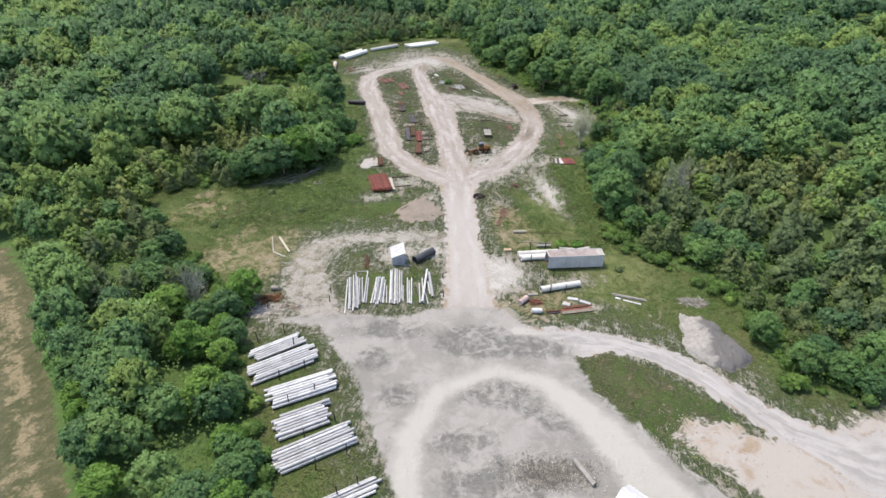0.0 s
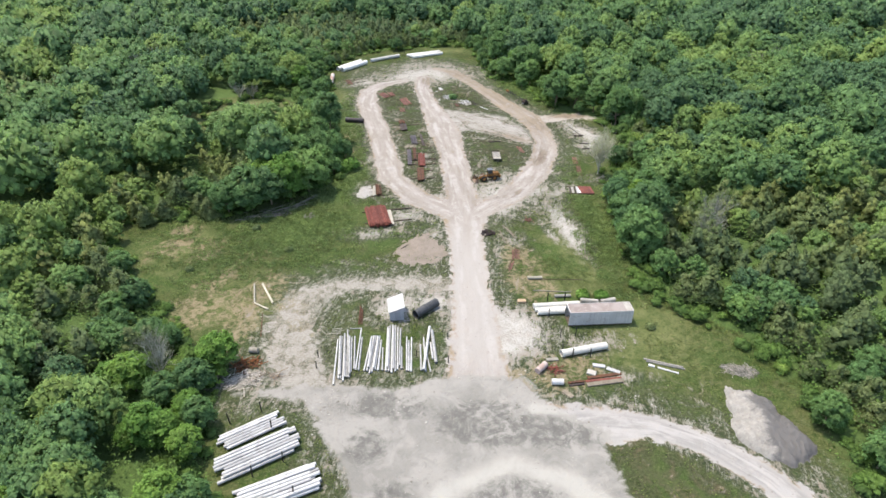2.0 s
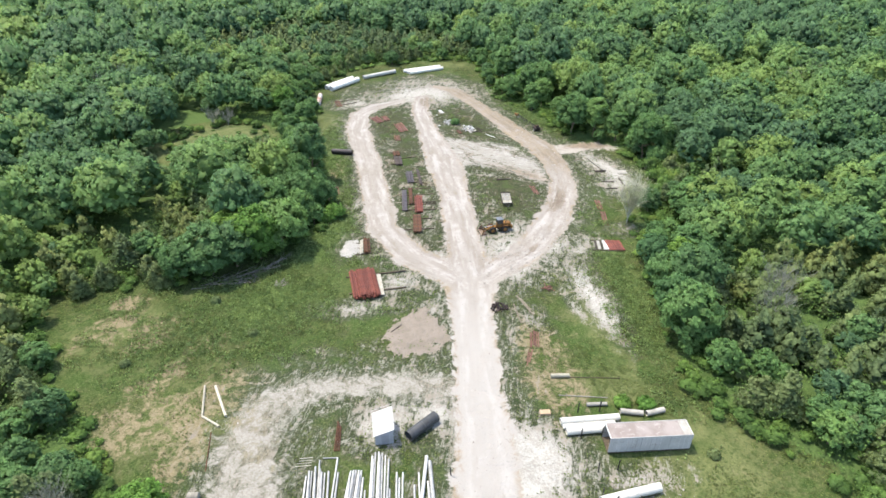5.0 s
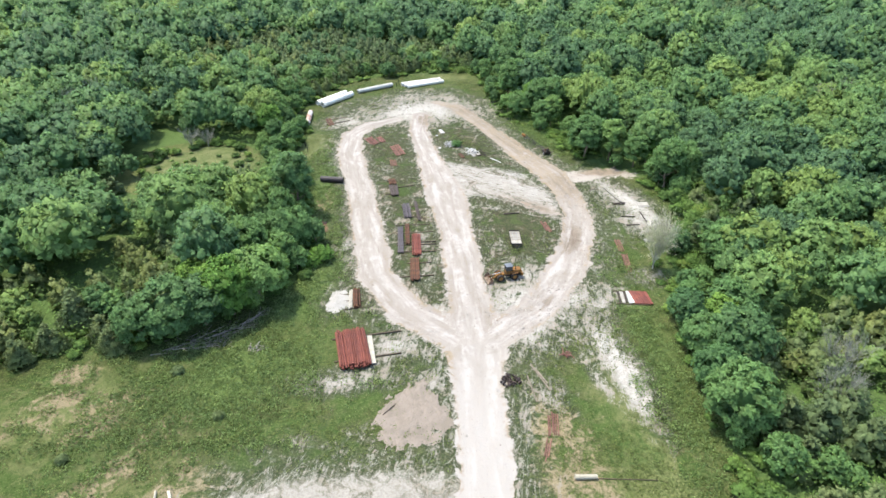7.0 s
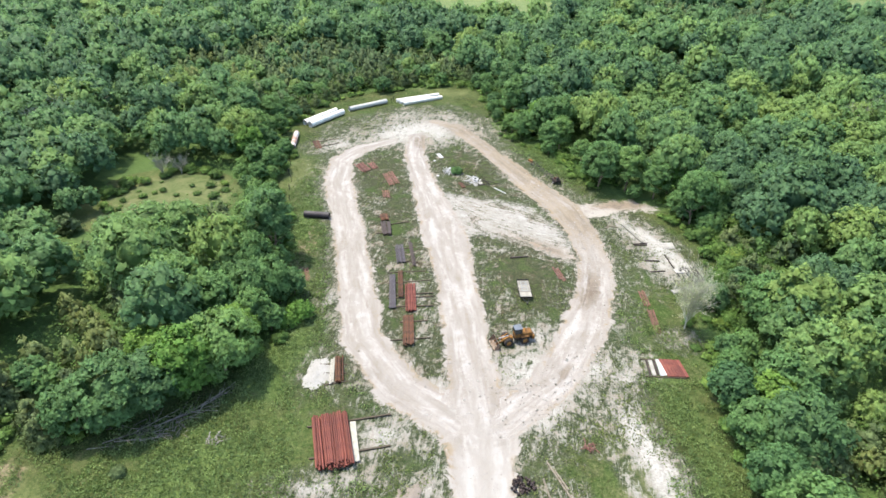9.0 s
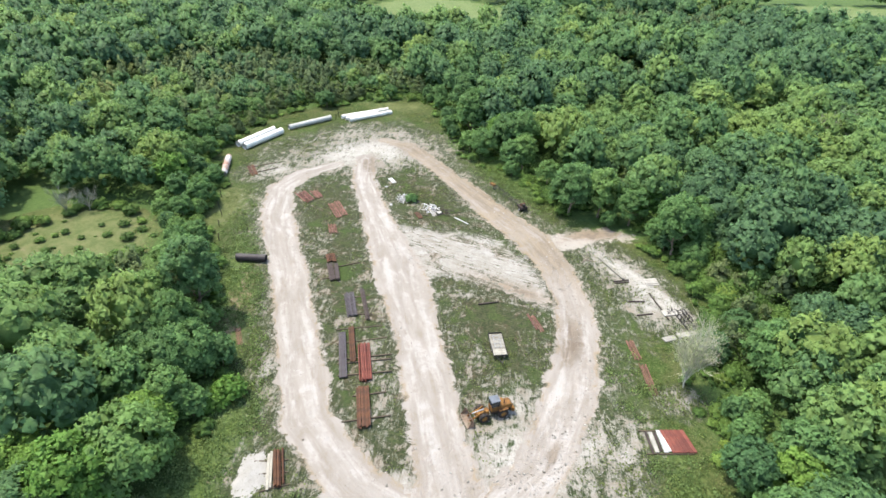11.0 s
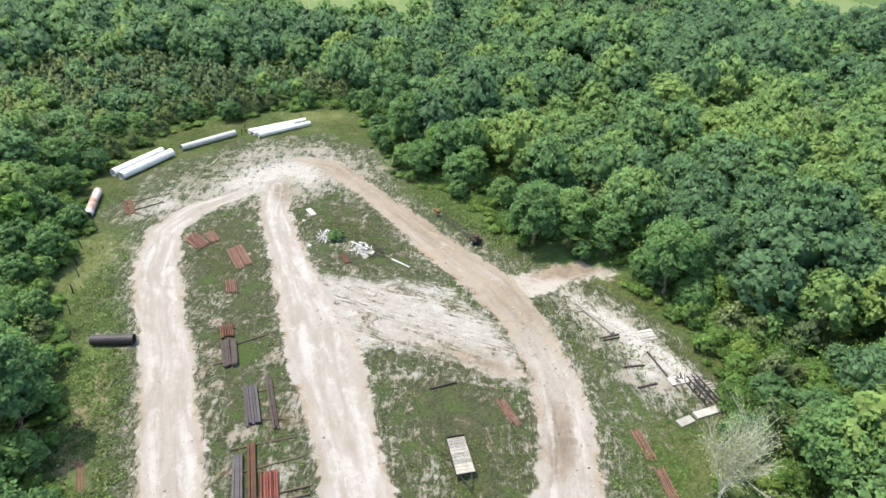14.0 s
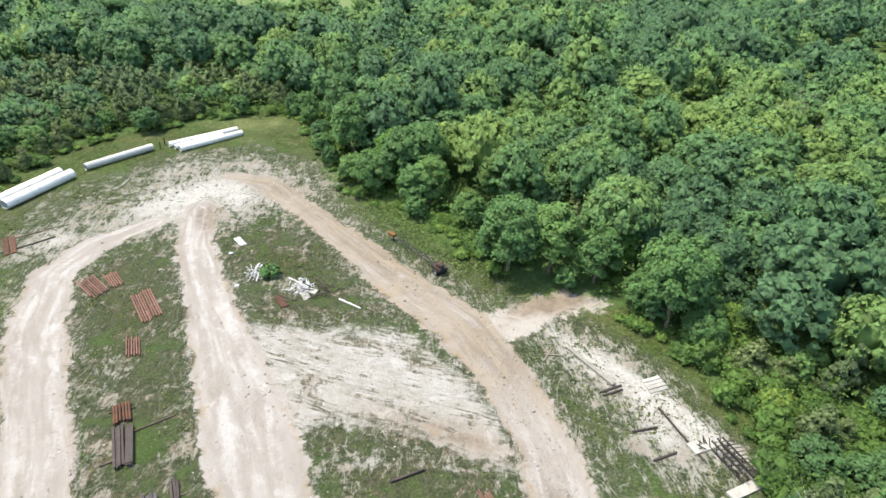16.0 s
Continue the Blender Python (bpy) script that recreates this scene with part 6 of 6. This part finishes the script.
def loader():
    """An articulated wheel loader; +x is its front."""
    ob = thing("wheel_loader", pose(9.0, 136.8, gz(9, 137), 0, 0, 196), "worn yellow wheel loader with its bucket on the ground", "loader")
    ob.scale = (0.9, 0.9, 0.9)
    for x in (1.15, -1.55):
        for y in (-0.85, 0.85):
            wheel(ob, x, y, 0.68, 0.68, 0.5)
    part("rear_frame", box(3.0, 0.95, 0.55, (-1.5, 0, 0.55), 0.06), BROWN, ob)
    part("engine_hood", box(1.75, 1.25, 0.85, (-2.0, 0, 1.05), 0.12), YELLOW, ob)
    part("counterweight", box(0.45, 1.9, 0.75, (-3.0, 0, 0.6), 0.1), YELLOW, ob)
    part("front_frame", box(1.9, 0.8, 0.75, (1.15, 0, 0.5), 0.08), YELLOW, ob)
    part("grille", box(0.06, 0.95, 0.6, (-2.9, 0, 1.2), 0.01), BLACK, ob)
    part("exhaust", tube(0.06, 0.8, 0.01, 10, m=pose(-1.8, 0.35, 1.88, 90, 0, 0)), BLACK, ob)
    for y in (-0.82, 0.82):
        part("rear_fender", box(1.3, 0.55, 0.1, (-1.55, y, 1.42), 0.03), YELLOW, ob)
    glass = Mat("dark_cab_glass").base((0.02, 0.025, 0.03), 0.12, 0, 0.6).m
    cab = part("cab", box(1.15, 1.15, 0.75, (-0.55, 0, 1.05), 0.05), YELLOW, ob)
    for x in (-1.08, -0.02):
        for y in (-0.53, 0.53):
            part("pillar", box(0.09, 0.09, 0.95, (x, y, 1.8), 0.01), BLACK, cab)
    for y in (-0.52, 0.52):
        part("window", box(0.95, 0.03, 0.9, (-0.55, y, 1.81), 0), glass, cab)
    for x in (-1.07, -0.03):
        part("window", box(0.03, 0.95, 0.9, (x, 0, 1.81), 0), glass, cab)
    part("cab_roof", box(1.3, 1.25, 0.12, (-0.55, 0, 2.74), 0.05), worn("pale_cab_roof", (0.12, 0.135, 0.16), (0.09, 0.10, 0.12), 0.5, 0, 1.5), cab, "blue-grey cab roof")
    for y in (-0.42, 0.42):
        part("lift_arm", box(2.5, 0.14, 0.32, (0, 0, -0.16), 0.03), YELLOW, ob, m=pose(1.95, y, 0.95, 0, 26, 0))
        part("lift_cylinder", tube(0.07, 1.5, 0, 10, m=pose(0.9, y * 0.75, 0.85, 0, 0, -90)), GALV, ob)
    part("tilt_cylinder", tube(0.08, 1.7, 0, 10, m=pose(0.9, 0, 1.45, -10, 0, -90)), GALV, ob)
    bm = bmesh.new()
    prof = [(3.0, 1.15), (2.75, 0.85), (2.7, 0.4), (2.85, 0.08), (3.75, 0.02)]
    rows = [[bm.verts.new((x, y, z)) for x, z in prof] for y in (-1.3, 1.3)]
    for i in range(4):
        bm.faces.new((rows[0][i], rows[0][i + 1], rows[1][i + 1], rows[1][i]))
    for r_ in rows:
        bm.faces.new(r_)
    bmesh.ops.solidify(bm, geom=bm.faces[:], thickness=0.06)
    part("bucket", bm, worn("worn_bucket_steel", (0.30, 0.22, 0.17), (0.36, 0.30, 0.25), 0.6, 0.2, 1.5, (0.22, 0.10, 0.06)), ob, "pale worn steel bucket")
    for i in range(7):
        part("tooth", box(0.2, 0.1, 0.06, (3.82, -1.15 + i * 0.383, 0.01), 0.01), BROWN, ob)


loader()


DECK = worn("weathered_deck_planks", (0.27, 0.255, 0.22), (0.205, 0.19, 0.16), 0.85, 0, 1.5, (0.14, 0.125, 0.10))


def flat_trailer():
    ob = thing("flatbed_trailer", pose(11.65, 148.5, gz(11.6, 148.5), 0, 0, 2), "small flatbed trailer with a pale plank deck", "trailer")
    for x in (-0.93, 0.93):
        part("side_rail", box(0.1, 4.4, 0.16, (x, 0, 0.62), 0.01), BLACK, ob)
    for y in (-2.15, -1.1, 0, 1.1, 2.15):
        part("crossmember", box(1.75, 0.09, 0.12, (0, y, 0.6), 0.01), BLACK, ob)
    for i in range(11):
        part("plank", box(1.8, 0.36, 0.06, (0, -1.96 + i * 0.39, 0.79 + random.uniform(0, 0.01)), 0.01), DECK, ob)
    for y in (-0.45, 0.4):
        for x in (-0.95, 0.95):
            wheel(ob, 0, 0, 0, 0.33, 0.2).matrix_basis = pose(x * 0.86, y, 0.33, 0, 0, 90)
    for sx_ in (-1, 1):
        part("drawbar", box(0.08, 1.5, 0.1, (0, -0.75, 0), 0.01), BLACK, ob, m=pose(sx_ * 0.6, -2.15, 0.6, 0, 0, -sx_ * 22))
    part("hitch", box(0.14, 0.35, 0.12, (0, -3.6, 0.6), 0.02), BLACK, ob)
    part("jack", box(0.08, 0.08, 0.7, (0.12, -3.2, 0.0), 0.01), BLACK, ob)
    ramp_ = part("ramp", box(0.07, 2.5, 0.07, (-0.42, 0.5, 0.87), 0.01), GALV, ob, "grey folded loading ramp")
    part("ramp_rail", box(0.07, 2.5, 0.07, (0.42, 0.5, 0.87), 0.01), GALV, ramp_)
    for y in (-0.7, 0.1, 0.9, 1.7):
        part("rung", box(0.78, 0.06, 0.05, (0, y, 0.875), 0.01), GALV, ramp_)
    part("headboard", box(1.9, 0.06, 0.3, (0, 2.22, 0.75), 0.01), BLACK, ob)


flat_trailer()


def auger():
    m, length = span((22.5, 188.2), (17.7, 198.4), gz(20, 193))
    ob = thing("boom_trailer", m, "old black lattice boom trailer with yellow head", "machine")
    part("base", box(1.3, 1.9, 0.5, (0, 0.3, 0.5), 0.05), BROWN, ob)
    part("winch", tube(0.28, 0.9, 0, 12, m=pose(0.45, 0.2, 1.2, 0, 0, 90)), RUST, ob)
    part("seat", box(0.5, 0.5, 0.6, (-0.2, -0.4, 1.0), 0.05), BLACK, ob)
    for x in (-0.8, 0.8):
        w_ = wheel(ob, 0, 0, 0, 0.42, 0.25)
        w_.matrix_basis = pose(x, 0.1, 0.42, 0, 0, 90)
    for x in (-0.2, 0.2):
        for z in (0.75, 1.1):
            part("boom_chord", box(0.07, length - 1.5, 0.07, (x, length / 2 + 0.4, z), 0.01), BLACK, ob)
    for i in range(14):
        part("lacing", box(0.5, 0.05, 0.05, (0, 1.4 + i * 0.68, 1.1), 0.01, rot=(0, 0, 35 if i % 2 else -35)), BLACK, ob)
    part("boom_head", box(0.6, 1.3, 0.5, (0, length - 0.5, 0.7), 0.06), YELLOW, ob, "yellow painted boom head")
    part("prop", box(0.1, 0.1, 0.75, (0, length - 0.8, 0), 0.01), BLACK, ob)


auger()

# ---------------------------------------------------------------- sheets, drums and litter
sh = thing("sheet_pile", pose(28.9, 131.6, gz(29, 131.6), 0, 0, -3), "pile of red and white roofing sheets on timbers", "roofing")
for y in (-1.65, 1.65):
    part("timber", box(5.4, 0.14, 0.14, (-0.2, y, 0)), DARKWOOD, sh)
for i in range(5):
    part("white_sheet" if i in (1, 3, 4) else "steel_section", box(0.5 if i in (1, 3, 4) else 0.3, 3.2 - 0.25 * (i % 3), 0.05 + 0.02 * (i % 2), (-2.15 + 0.51 * i, 0.06 * i - 0.1, 0.145)), PAINT if i > 2 else CONCRETE if i == 1 else BROWN, sh)
for q in range(2):
    for i in range(6):
        part("red_sheet", box(0.46, 3.3, 0.05 + 0.02 * (i % 2), (0.05 + 0.47 * i, 0.05, 0.145 + 0.08 * q), rot=(0, 0, 9)), RED, sh)


def drum(a, b, r, mat, label):
    m, length = span(a, b, gz(*a) + r)
    ob = thing("drum", m, label, "drum", "drums lying about")
    part("shell", tube(r, length, 0, 18), mat, ob)
    for y in (0.02, length * 0.33, length * 0.66, length - 0.06):
        part("hoop", tube(r + 0.02, 0.04, 0.015, 18, m=pose(0, y, 0)), mat, ob)


drum((14.9, 73.8), (16.5, 73.8), 0.42, PAINT, "white steel drum lying on its side")
drum((13.2, 75.7), (14.5, 77.2), 0.45, worn("faded_pink_drum", (0.33, 0.27, 0.25), (0.26, 0.19, 0.17), 0.7, 0, 1.5), "faded rusty drum lying on its side")
drum((-27.6, 79.0), (-26.4, 79.0), 0.4, PALE, "pale drum lying beside rusty scrap")
for a, b, w, mt in [((14.8, 78.4), (16.5, 78.6), 0.55, PALE), ((21.2, 77.6), (22.9, 77.3), 0.6, PAINT), ((23.0, 77.0), (24.7, 76.1), 0.6, PAINT), ((17.2, 74.0), (19.5, 74.4), 0.35, RUST), ((17.3, 73.5), (19.4, 73.9), 0.3, BROWN),
                    ((20.0, 75.0), (24.8, 76.0), 0.5, RUST), ((19.6, 74.4), (24.7, 75.2), 0.4, RED), ((19.7, 73.7), (24.8, 74.7), 0.7, WOOD), ((16.3, 72.6), (17.4, 71.4), 0.7, WOOD), ((20.2, 76.3), (21.3, 75.8), 0.9, CONCRETE),
                    ((29.0, 77.7), (29.8, 77.4), 0.35, PAINT), ((30.2, 77.3), (32.8, 76.2), 0.3, PAINT), ((28.7, 79.0), (33.8, 77.4), 0.22, CONCRETE), ((28.9, 78.5), (33.9, 77.0), 0.18, CONCRETE)]:
    beam("plank", "discarded plank or steel section in the grass", a, b, w, random.uniform(0.1, 0.22), mt, "planks and sections by the drums", z=0.01, category="plank")
yp = thing("bent_pipe", pose(0, 0, 0), "cream plastic pipe bent at a joint", "pipe")
part("pipe_length", tube(0.14, 5.3, 0.015, 10, m=span((-31.7, 95.4), (-30.2, 90.3), gz(-31, 93) + 0.15)[0]), CREAM, yp)
part("pipe_length", tube(0.14, 3.0, 0.015, 10, m=span((-30.2, 90.3), (-27.6, 88.8), gz(-30, 90) + 0.15)[0]), CREAM, yp)
pipe("pipe", "cream plastic pipe lying on dry grass", (-30.3, 95.4), (-27.3, 90.4), 0.17, CREAM, wall=0.02)
pipe("pipe", "short pale pipe with a dark end", (16.8, 45.9), (18.5, 42.5), 0.3, CONCRETE, wall=0.04, seg=16)
pipe("pipe", "thin rusty pipe along the track edge", (-28.3, 88.0), (-27.0, 82.4), 0.06, RUST, wall=0.01, seg=8)
beam("rubble_block", "tan block of broken masonry", (11.9, 91.8), (13.2, 91.9), 0.7, 0.35, worn("tan_masonry", (0.33, 0.24, 0.16), (0.27, 0.2, 0.13), 0.95, 0, 2), category="rubble")
for a, b, w, mt in [((-3.5, 203.3), (-2.5, 201.0), 0.9, DULLWHITE), ((-4.4, 199.3), (-3.9, 199.1), 0.5, DULLWHITE), ((-3.4, 191.1), (-2.9, 191.0), 0.5, DULLWHITE), ((8.9, 185.4), (11.2, 182.9), 0.2, DULLWHITE), ((1.7, 187.6), (2.5, 185.2), 0.9, RUST),
                    ((4.3, 190.2), (5.2, 186.2), 0.9, CONCRETE), ((5.2, 188.3), (6.4, 187.4), 0.9, CONCRETE), ((3.2, 191.4), (4.6, 189.9), 0.2, DULLWHITE), ((-1.4, 193.4), (-0.4, 195.7), 0.25, DULLWHITE), ((-0.8, 191.5), (-0.1, 195.3), 0.2, DULLWHITE),
                    ((-1.1, 192.6), (-0.7, 195.2), 0.18, DULLWHITE), ((0.2, 194.6), (1.0, 193.3), 0.15, DULLWHITE)]:
    beam("plank", "pale discarded board lying in weeds", a, b, w, random.uniform(0.08, 0.16), mt, "pale litter in the upper island", z=0.01, category="plank")


sticks("litter", "pale jumble of broken boards in weeds", -0.8, 193.4, 1.2, 1.6, 44, DULLWHITE, 31, 0.75, 0.06, "litter")
sticks("litter", "pale jumble of broken sheets in weeds", 4.6, 189.0, 1.7, 1.5, 50, DULLWHITE, 32, 0.7, 0.07, "litter")
sticks("litter", "dark sticks and strips in weeds", 6.0, 187.6, 3.6, 1.6, 26, BROWN, 33, 1.8, 0.05, "litter")

# ---------------------------------------------------------------- white-roofed building by the yard
def building():
    ob = thing("building", pose(20.4, 39.6, gz(20, 38), 0, 0, 45), "white-roofed metal building at the yard's edge", "building")
    W, D, H, R = 3.6, 6.0, 2.6, 1.2
    part("front_wall", box(W, 0.12, H, (0, -0.2, 0)), PAINT, ob)
    part("back_wall", box(W, 0.12, H, (0, -D, 0)), PAINT, ob)
    for x in (-1, 1):
        part("side_wall", box(0.12, D - 0.35, H, (x * (W / 2 - 0.06), -D / 2 - 0.1, 0)), PAINT, ob)
        part("roof_slope", box(math.hypot(W / 2, R) + 0.25, D + 0.5, 0.06, (x * W / 4, -D / 2 - 0.1, H + R / 2), rot=(0, x * math.degrees(math.atan2(R, W / 2)), 0)), PAINT, ob)
    part("ridge_cap", box(0.25, D + 0.5, 0.06, (0, -D / 2 - 0.1, H + R + 0.02)), PAINT, ob)


building()


# ---------------------------------------------------------------- bare trees and bushes in the clearing
def bare_tree(x, y, h, spread, seed, label, mat, haze=0, limbs=11):
    """A leafless tree: limbs that fork three times into fine upright twigs."""
    r = np.random.default_rng(seed)
    ob = thing("bare_tree", pose(x, y, gz(x, y)), label, "tree")
    t = new("trunk", trunk_mesh(r, h * 0.45, 0.13, 0.05, 2, mat))
    t.parent = ob
    bm = bmesh.new()

    def branch(p, d, length, rad, level):
        d = d.normalized()
        tube(rad, length, 0, 3, bm=bm, m=Matrix.Translation(p) @ d.to_track_quat("Y", "Z").to_matrix().to_4x4(), taper=0.45)
        if level == 0:
            return
        for i in range((0, 6, 6)[level] + int(r.integers(0, 2))):
            q = p + d * length * (0.3 + 0.7 * r.random())
            side = Vector(r.normal(0, 1, 3))
            branch(q, d + side * 0.42 + Vector((0, 0, 0.28)), length * r.uniform(0.45, 0.75), rad * 0.5, level - 1)

    for i in range(limbs):
        a = i * 2.4 + r.uniform(0, 0.7)
        lean = spread / h * r.uniform(0.3, 1.35)
        branch(Vector((0, 0, h * (0.10 + 0.3 * i / limbs))), Vector((math.cos(a) * lean, math.sin(a) * lean, 0.85)), h * r.uniform(0.42, 0.56), 0.05, 2)
    pts = np.array([v.co[:] for v in bm.verts])
    part("branchwork", bm, mat, ob)
    if haze:
        pts = pts[(pts[:, 2] > h * 0.35)]
        pts = pts[r.integers(0, len(pts), haze)] + r.normal(0, 0.22, (haze, 3))
        c = new("sparse_leaves", bulk("sparse_leaves", [leaves(pts, np.tile((0.0, 0.0, 1.0), (haze, 1)), 0.13, r, 0.8)], HAZE))
        c.parent = ob


HAZE = leaf_material("pale_new_leaves", (0.22, 0.26, 0.13), (0.27, 0.31, 0.16), (0.33, 0.36, 0.21), False)
PALETWIG = worn("pale_twigs", (0.42, 0.40, 0.33), (0.33, 0.32, 0.26), 0.9, 0, 3)
GREYTWIG = worn("grey_twigs", (0.30, 0.31, 0.25), (0.23, 0.235, 0.19), 0.9, 0, 3)
bare_tree(34.4, 140.2, 8.6, 3.3, 12, "pale all but leafless tree at the wood's edge", PALETWIG, 3600, 22)
bare_tree(-37.4, 72.8, 6.4, 2.6, 4, "grey leafless tree among green trees", GREYTWIG)
bare_tree(-39.6, 76.2, 5.6, 2.2, 5, "grey leafless tree among green trees", GREYTWIG)
bare_tree(101.0, 218.0, 8.0, 3.4, 6, "grey leafless tree in the woods", DEAD)
bare_tree(104.5, 210.0, 7.0, 3.4, 8, "grey leafless tree in the woods", DEAD)
for i, (x, y, h) in enumerate([(-97.5, 214.0, 9.0), (-92.0, 219.5, 8.4), (-102.0, 209.0, 8.0), (-63.0, 188.5, 5.0), (-59.5, 190.0, 4.2), (49.6, 113.2, 8.6), (47.6, 108.6, 7.6), (110.0, 223.0, 8.6), (114.5, 213.5, 7.6)]):
    bare_tree(x, y, h, 3.4, 30 + i, "grey leafless tree in the woods", GREYTWIG)


def bush(x, y, rad, seed, label, light):
    r = np.random.default_rng(seed)
    me = bulk("bush", crown_cloud(r, "small", rad, rad * 1.3, 420, 0.3), light)
    ob = new("bush", me)
    ob.matrix_basis = pose(x, y, gz(x, y) - 0.15)
    return tagged(ob, label, "bush", "bushes in the clearing")


for i, (x, y, r_) in enumerate([(0.9, 192.6, 1.3), (-22.4, 141.0, 2.2), (22.6, 93.6, 1.1), (25.6, 93.4, 1.2), (-24.0, 139.2, 1.6), (-31.0, 73.5, 2.3), (-24.6, 47.4, 2.2), (31.5, 86.0, 0.7), (-36.5, 113.5, 0.8), (-28.5, 106.0, 0.7), (-44.0, 99.0, 0.7)]):
    bush(x, y, r_, 60 + i, "small dark olive bush in the grass" if i > 6 else "bright green leafy bush in the clearing", CEDAR if i > 6 else LEAF if i == 0 else FRESH)
